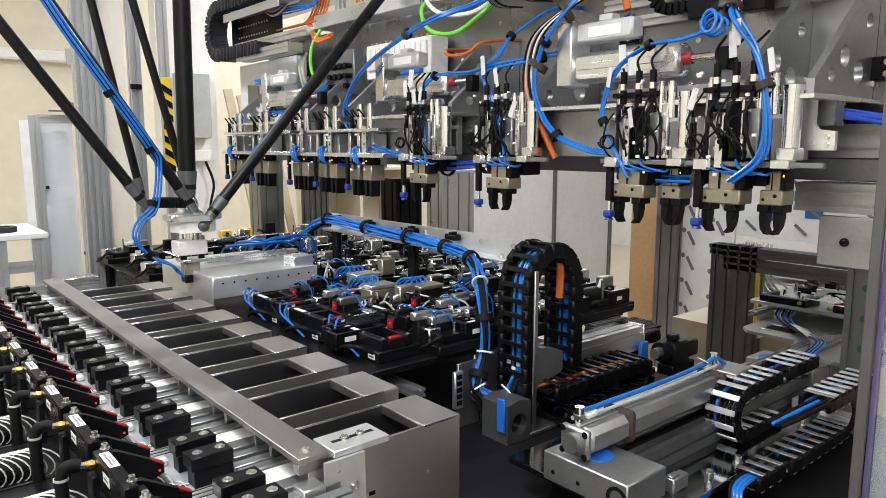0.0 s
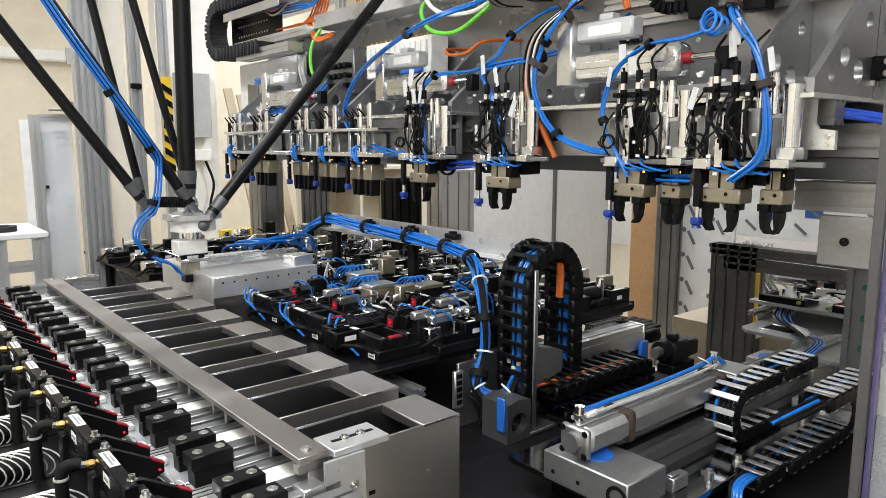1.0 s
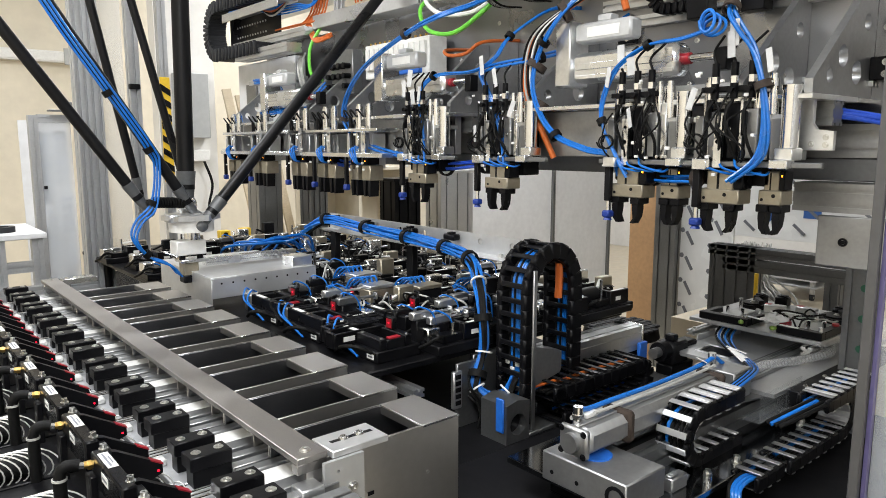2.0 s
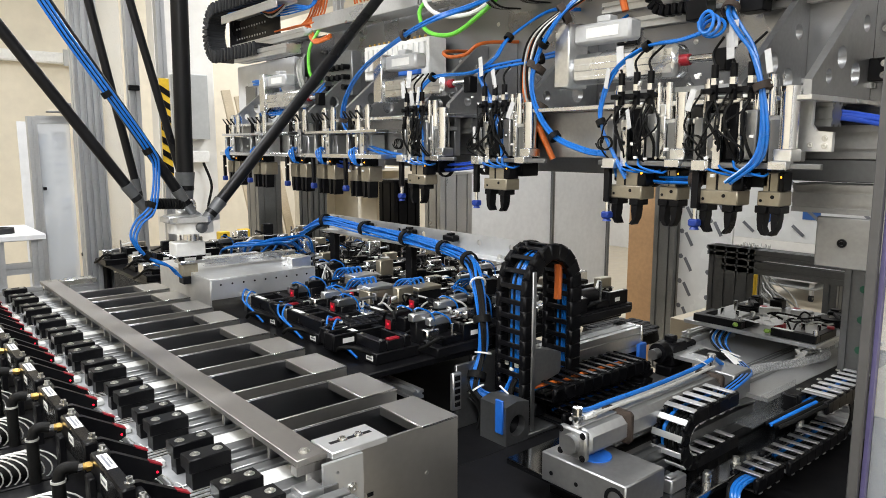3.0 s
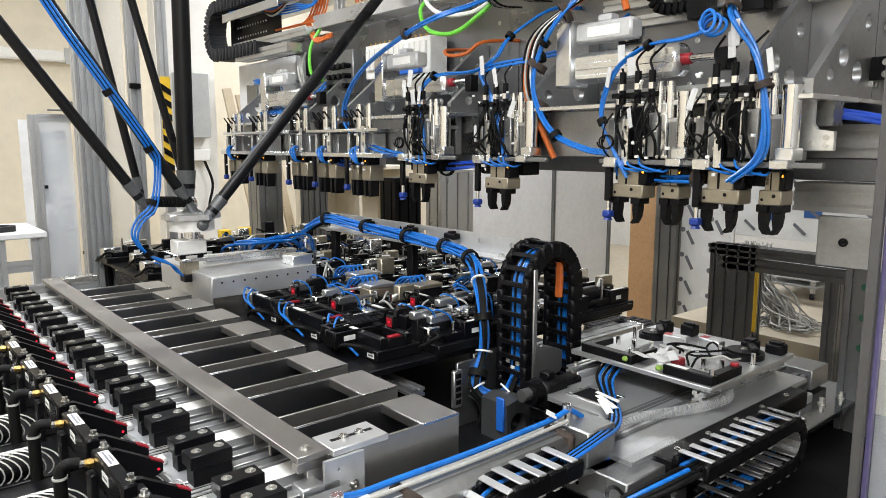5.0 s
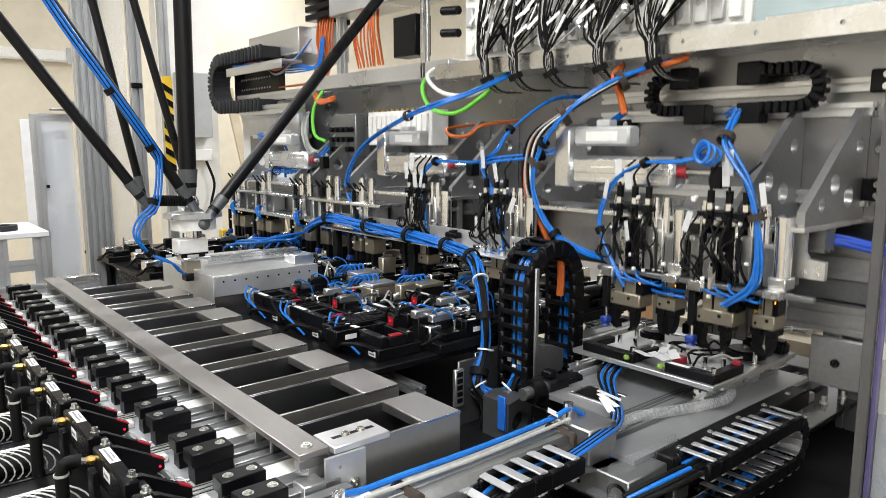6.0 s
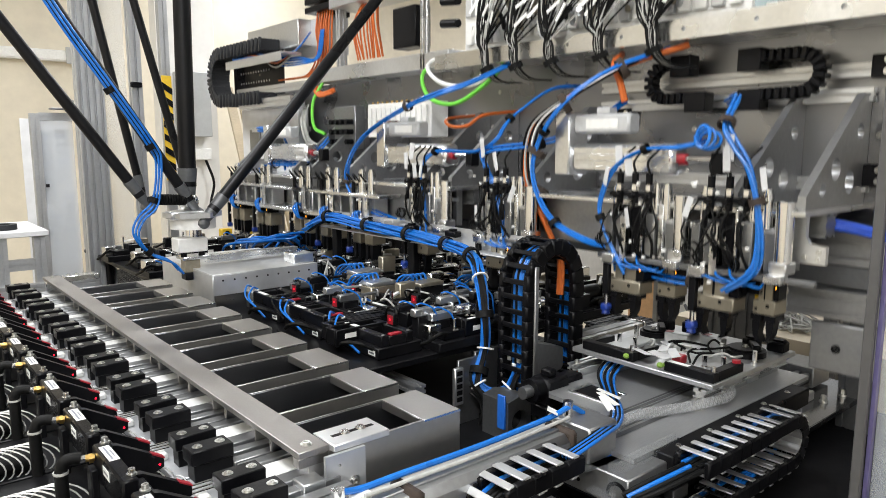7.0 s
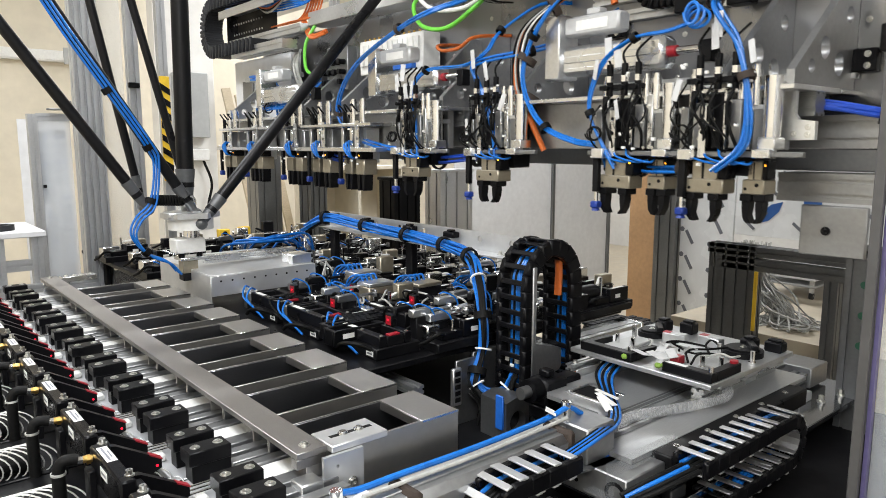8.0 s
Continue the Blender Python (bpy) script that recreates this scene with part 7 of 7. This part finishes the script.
for k in range(4):
    part("plug", S().cyl((2.2, 0.735, 0.96 + 0.09 * k), (2.195, 0.735, 0.96 + 0.09 * k), 0.011, 12), BLACK if k == 3 else PLUG_GREEN, frame_post, "round plug")

portal = thing("infeed_portal", (3.4, 1.5, 0), "grey aluminium profile portal over the tray infeed", "portal")
part("left_post", S().slotted("z", 0, 1.04, 3.38, 1.63, 0.09, 0.24, 2, 4, 0.01, 0.007), FRAME_GREY, portal)
part("right_post", S().slotted("z", 0, 0.92, 3.38, 1.24, 0.09, 0.06, 2, 1, 0.01, 0.007), FRAME_GREY, portal)
part("top_beam", S().slotted("y", 1.13, 1.88, 3.38, 0.99, 0.09, 0.05, 2, 1, 0.01, 0.007).slotted("y", 1.13, 1.80, 3.38, 0.92, 0.05, 0.06, 1, 1, 0.01, 0.007), FRAME_GREY, portal)
part("yellow_strip", S().box(3.365, 3.378, 1.605, 1.622, 0.62, 0.92, 0.002), YELLOW, portal, "yellow light curtain strip")


# ---- background ----
def far_post(y, x, w, h, z1, label, mat=ALU_MATT, n=2):
    t = thing("profile_post", (x, y, 0), label, "profile post")
    part("profile", S().slotted("z", 0, z1, x, y, w, h, n, 1, 0.014, 0.018), mat, t)
    part("foot_plate", S().box(x - 0.02, x + w + 0.02, y - 0.02, y + h + 0.02, 0, 0.01, 0.002), ALU_GREY, t)


far_post(4.2, 0.96, 0.135, 0.08, 3.2, "wide grooved aluminium frame post", POST_ALU, 4)
far_post(4.3, 1.27, 0.06, 0.06, 3.2, "slim aluminium frame post with clear guard panel", POST_ALU, 1)
clear_panel = thing("clear_guard", (1.2, 4.26, 0), "clear guard panel in the machine frame", "guard")
part("pane", S().box(1.115, 1.24, 4.30, 4.306, 0.3, 3.0, 0.001), PLEXI, clear_panel).visible_shadow = False
part("handle", S().box(1.26, 1.32, 4.27, 4.298, 1.86, 1.89, 0.004), BLACK, clear_panel)

cab = thing("glass_cabinet", (0.85, 4.8, 0), "aluminium framed cabinet with clear doors and dark blue marks", "cabinet")
part("frame", S().slotted("z", 0, 1.72, 0.83, 4.8, 0.05, 0.05).slotted("z", 0, 1.74, 1.06, 4.7, 0.10, 0.05, 2, 1).slotted("x", 0.88, 1.06, 4.8, 1.68, 0.045, 0.045).slotted("x", 0.88, 1.06, 4.8, 0.6, 0.045, 0.045), POST_ALU, cab)
part("door", S().box(0.88, 1.06, 4.82, 4.83, 0.65, 1.68, 0.001), CABINET_PANE, cab, "cloudy bluish door")
part("back", S().box(0.84, 1.12, 5.2, 5.21, 0.3, 1.7, 0.001), WHITE_PAINT, cab)
for k, (xa, xb, za, zb) in enumerate(((0.89, 0.95, 1.18, 1.62), (0.955, 1.04, 1.30, 1.63), (0.90, 0.97, 0.72, 1.14), (0.98, 1.05, 0.80, 1.26))):
    sh = part("paper_sheet", S().box(xa, xb, 4.835, 4.837, za, zb, 0.0005), LABEL, cab, "printed paper sheet")
    for q in range(6):
        part("print_bar", S().box(xa + 0.008, xb - 0.012 - 0.006 * (q % 3), 4.8342, 4.8349, zb - 0.05 - 0.05 * q, zb - 0.043 - 0.05 * q, 0.0001), INK_BLUE if q % 3 == 0 else INK, sh)
part("handle", S().box(1.075, 1.115, 4.675, 4.699, 1.36, 1.40, 0.003), BLACK, cab)
part("hinge", S().box(0.885, 0.905, 4.795, 4.7995, 1.28, 1.30, 0.001), BLACK, cab)
part("top_tray", S().box(0.93, 1.10, 4.72, 4.79, 1.742, 1.752, 0.002).box(1.0, 1.06, 4.73, 4.77, 1.752, 1.80, 0.004), ALU_GREY, cab, "grey tray on the cabinet")
part("shelf", S().box(0.885, 1.055, 4.84, 5.19, 1.0, 1.02, 0.002), POST_ALU, cab)

trunk = thing("cable_trunking", (1.3, 7.45, 2.3), "white cable trunking along the wall", "cable trunking")
part("channel", S().box(-0.2, 1.95, 7.42, 7.498, 2.30, 2.40, 0.004), WHITE, trunk)
part("lid", S().box(-0.2, 1.95, 7.412, 7.4195, 2.312, 2.388, 0.002), WHITE, trunk)
part("window_bar", S().box(1.62, 1.70, 7.40, 7.4115, 2.28, 2.43, 0.003), BOX_GREY, trunk)

bench = thing("side_bench", (0.5, 3.9, 0), "white workbench with aluminium profile legs", "bench")
part("bench_top", S().box(0.0, 0.66, 3.6, 4.1, 1.125, 1.15, 0.003), WHITE_PAINT, bench)
part("leg", S().slotted("z", 0, 1.125, 0.60, 3.62, 0.045, 0.045), POST_ALU, bench)
part("leg", S().slotted("z", 0, 1.125, 0.45, 3.62, 0.045, 0.045), POST_ALU, bench)
part("rail", S().slotted("x", 0.0, 0.60, 3.63, 0.97, 0.03, 0.05), POST_ALU, bench)
part("rail", S().slotted("x", 0.0, 0.85, 3.58, 0.84, 0.045, 0.07, 1, 2), POST_ALU, bench)
holder = thing("clamp_ring", (0.52, 3.8, 1.15), "grey metal clamp ring lying on the bench", "clamp")
part("ring", S().ring((0.50, 3.75, 1.15), (0.50, 3.75, 1.175), 0.06, 0.035), CHAIN_GREY, holder)
part("handle", S().box(0.38, 0.46, 3.71, 3.79, 1.15, 1.18, 0.006), ALU_GREY, holder)

strip = thing("hazard_post", (1.65, 5.2, 0), "yellow and black striped edge protection on a post", "hazard post")
part("profile", S().slotted("z", 0, 3.2, 1.745, 5.2, 0.06, 0.06), POST_ALU, strip)
part("yellow_strip", S().box(1.735, 1.805, 5.185, 5.195, 1.28, 2.02, 0.002), YELLOW, strip, "yellow warning strip")
for k in range(8):
    z = 1.30 + 0.09 * k
    part("stripe", S().prism([(1.735, z), (1.805, z - 0.045), (1.805, z), (1.735, z + 0.045)], "y", 5.181, 5.185), BLACK, strip, "black slanted stripe")

ebox = thing("wall_box", (2.3, 6.1, 1.6), "grey steel electrical box on the wall", "electrical box")
part("box_body", S().box(2.17, 2.45, 6.08, 6.2, 1.60, 2.15, 0.006), BOX_GREY, ebox)
part("socket", S().box(2.27, 2.45, 6.12, 6.2, 1.40, 1.50, 0.006), WHITE, ebox)
part("cable", S().tube([(2.4, 6.14, 1.40), (2.46, 6.13, 1.2), (2.42, 6.13, 1.0), (2.44, 6.13, 0.8)], 0.012), RUBBER, ebox)

for k in range(4):
    pl = thing("plank", (2.7 + 0.1 * k, 6.0, 0), "pale wooden plank leaning on the wall", "plank", "leaning planks")
    m = pose(2.75 + 0.11 * k, 6.0, 1.1, -7, -8, 0)
    part("board", S().box(-0.04, 0.04, -0.015, 0.015, -1.1, 0.95 - 0.05 * k, 0.003, m), WOOD, pl)

tower = thing("machine_column", (2.3, 4.6, 0), "grey aluminium column at the far end of the machine", "machine column")
part("column", S().slotted("z", 0, 1.58, 2.20, 4.65, 0.18, 0.18, 2, 2), ALU_GREY, tower)
part("cap", S().box(2.18, 2.40, 4.63, 4.85, 1.58, 1.60, 0.003), ALU_GREY, tower)

for (xa, xb, ya, za, zb, mt, lb) in ((2.55, 2.75, 3.5, 0, 1.32, BLACK, "black upright column of the machine"), (2.92, 3.2, 3.5, 0, 1.36, ALU_MATT, "grey aluminium column of the machine"), (2.42, 2.55, 4.3, 0, 1.36, ALU_GREY, "dark grey column behind the fixtures")):
    t = thing("machine_column", (xa, ya, 0), lb, "column")
    part("column", S().slotted("z", za, zb, xa, ya, xb - xa, 0.16, 3, 2, 0.012, 0.01), mt, t)
    part("cap", S().box(xa - 0.01, xb + 0.01, ya - 0.01, ya + 0.17, zb, zb + 0.02, 0.003), mt, t)


def tall_panel(name, label, x0, x1, y, z0, z1, mat, frame_mat=ALU_GREY):
    t = thing(name, ((x0 + x1) / 2, y, 0), label, "panel")
    part("sheet", S().box(x0, x1, y, y + 0.02, z0, z1, 0.002), mat, t)
    part("frame", S().slotted("z", 0, z1 + 0.3, x1, y - 0.02, 0.04, 0.04), frame_mat, t)
    return t


tall_panel("white_partition", "white painted partition panel behind the machine", 4.0, 5.25, 4.6, 0.1, 2.2, WHITE_PAINT)
tall_panel("white_partition", "white painted partition panel behind the machine", 5.3, 6.15, 4.6, 0.1, 2.2, WHITE_PAINT)
shelf = thing("white_cabinet", (3.2, 5.6, 0), "cream office cabinet with open shelves", "cabinet")
part("carcass", S().box(3.0, 3.9, 5.6, 5.62, 0, 1.35, 0.003).box(3.0, 3.03, 5.2, 5.6, 0, 1.35, 0.003).box(3.4, 3.43, 5.2, 5.6, 0, 1.35, 0.003).box(3.87, 3.9, 5.2, 5.6, 0, 1.35, 0.003).box(3.03, 3.87, 5.2, 5.6, 1.32, 1.35, 0.003), CREAM, shelf)

board = thing("cardboard_sheet", (4.3, 2.75, 0), "brown board leaning behind the frame", "board")
part("sheet", S().box(4.28, 4.30, 2.68, 3.0, 0.0, 1.5, 0.003), CARDBOARD, board)
fpost = thing("profile_post", (4.2, 2.6, 0), "dark grey grooved aluminium post", "profile post")
part("profile", S().slotted("z", 0, 1.6, 4.2, 2.58, 0.08, 0.16, 1, 2, 0.012, 0.01), ALU_GREY, fpost)

film = thing("filmed_panel", (4.25, 2.0, 0), "panel still covered in printed protective film", "panel")
part("sheet", S().box(4.25, 4.27, 2.20, 2.57, 0.05, 1.5, 0.002), FILM, film)
part("sheet", S().box(4.25, 4.27, 1.2, 2.19, 0.98, 1.5, 0.002), FILM, film)
rng = random.Random(2)
for k in range(14):
    zz = 0.25 + 0.085 * k
    m = pose(4.2485, 2.50 - 0.2 * (k % 2), zz, 60, 0, 0)
    part("printed_bar", S().box(-0.0008, 0.0008, -0.05, 0.05, -0.011, 0.011, 0.0002, m), INK, film)
    part("printed_dot", S().cyl((4.2495, 2.555 - 0.2 * (k % 2), zz + 0.05), (4.2485, 2.555 - 0.2 * (k % 2), zz + 0.05), 0.018, 6), INK, film)
for k in range(12):
    m = pose(4.2485, 2.1 - 0.075 * k, 1.05 + 0.1 * (k % 4), 40, 0, 0)
    part("printed_bar", S().box(-0.0008, 0.0008, -0.045, 0.045, -0.009, 0.009, 0.0002, m), INK, film)
part("printed_leaf", S().prism([(2.05, 1.06), (1.98, 1.08), (1.92, 1.14), (1.90, 1.20), (1.97, 1.18), (2.03, 1.12)], "x", 4.2485, 4.2495).prism([(1.78, 1.12), (1.68, 1.12), (1.68, 1.22), (1.72, 1.25), (1.78, 1.22)], "x", 4.2485, 4.2495), INK_BLUE, film, "blue printed mark")

heap = tagged(new("cable_heap"), "heap of loose grey cables hanging behind the portal", "cables", kind="")
heap.location = (3.9, 1.6, 0)
rng = random.Random(4)
for k in range(46):
    y0 = rng.uniform(1.74, 1.90)
    run = [(3.70 + rng.uniform(0, 0.2), y0 + 0.04, 1.0), (3.75, y0, 0.84 + rng.uniform(-0.04, 0.04)), (3.72 + rng.uniform(-0.08, 0.1), y0 - 0.08 - 0.10 * rng.random(), 0.66 + 0.10 * rng.random())]
    run += [(3.70 + rng.uniform(-0.12, 0.15), y0 - 0.18 + rng.uniform(-0.16, 0.1), 0.592 + 0.05 * rng.random()), (3.72 + rng.uniform(-0.1, 0.2), y0 - 0.25 + rng.uniform(-0.12, 0.14), 0.588 + 0.02 * rng.random()), (3.85, y0 - 0.12 + rng.uniform(-0.1, 0.1), 0.588)]
    part("cable", S().tube(run, 0.0045, 5, 4), GREY_CABLE, heap)
# Raised slab, added to stand in for the hall floor past the portal.
slab("raised_floor", 3.5, 8.6, -1.0, 2.15, 0.0, 0.58, FLOOR_PAINT, "beige coated slab standing in for the floor behind the portal", "floor")
trolley = thing("trolley", (4.75, 2.0, 0.58), "low white trolley on castors behind the portal", "trolley")
part("deck", S().box(4.5, 5.1, 1.78, 2.12, 0.70, 0.73, 0.004), WHITE_PAINT, trolley)
part("lower_deck", S().box(4.5, 5.1, 1.78, 2.12, 0.655, 0.67, 0.004), BOX_GREY, trolley)
for px, py in ((4.53, 1.81), (4.53, 2.09), (5.07, 1.81), (5.07, 2.09)):
    part("post", S().box(px - 0.012, px + 0.012, py - 0.012, py + 0.012, 0.62, 0.70, 0.002), ALU_MATT, trolley)
    wheel = part("castor", S().cyl((px, py - 0.010, 0.602), (px, py + 0.010, 0.602), 0.022, 16), CHAIN_GREY, trolley, "grey castor wheel")
    part("hub", S().cyl((px, py - 0.012, 0.602), (px, py + 0.012, 0.602), 0.008, 10), ZINC, wheel)


def shifted(ob, x=0.0, y=0.0, z=0.0):
    p = ob.location
    return pose(p.x + x, p.y + y, p.z + z)


FIRST, SECOND = 0.46, 0.61  # metres that the tray runs on its slide


def motions():
    # lifting gantry: up, down on the tray, up again and off towards the bins
    lift = [(0.0, 0, 0), (4.9, 0, 0), (5.15, -0.02, 0), (5.5, -0.12, 0), (5.8, -0.22, 0), (6.0, -0.323, 0), (6.2, -0.345, 0), (6.8, -0.345, 0), (7.0, -0.289, 0),
            (7.2, -0.16, 0.004), (7.4, -0.035, 0.008), (7.5, -0.013, 0.008), (7.7, -0.006, 0.009), (7.85, 0.0, 0.018), (8.0, 0.015, 0.042)]
    walk(gantry, [(t, shifted(gantry, 0, y, z)) for t, z, y in lift])
    # shuttle: first the tray on its slide, then the slide with the tray
    first = [(0.0, FIRST), (0.95, FIRST), (1.1, 0.92 * FIRST), (1.5, 0.56 * FIRST), (1.8, 0.25 * FIRST), (2.05, 0.05 * FIRST), (2.3, 0.0), (8.0, 0.0)]
    second = [(t, SECOND * q) for t, q in ((0.0, 1), (3.55, 1), (3.7, 0.95), (4.0, 0.65), (4.3, 0.24), (4.5, 0.06), (4.7, 0.0), (8.0, 0))]

    def at(rows, t):
        return float(np.interp(t, [r[0] for r in rows], [r[1] for r in rows]))
    times = sorted({r[0] for r in first} | {r[0] for r in second})
    walk(tray, [(t, shifted(tray, at(first, t) + at(second, t))) for t in times])
    walk(chain_run, [(t, shifted(chain_run, at(first, t) + at(second, t))) for t in times])
    walk(shuttle, [(t, shifted(shuttle, at(second, t))) for t in times])
    walk(chain_bend, [(t, shifted(chain_bend, 0.5 * at(first, t) + at(second, t))) for t in times])
    walk(slide_run, [(t, shifted(slide_run, at(second, t))) for t in times])
    walk(slide_bend, [(t, shifted(slide_bend, 0.5 * at(second, t))) for t in times])


motions()
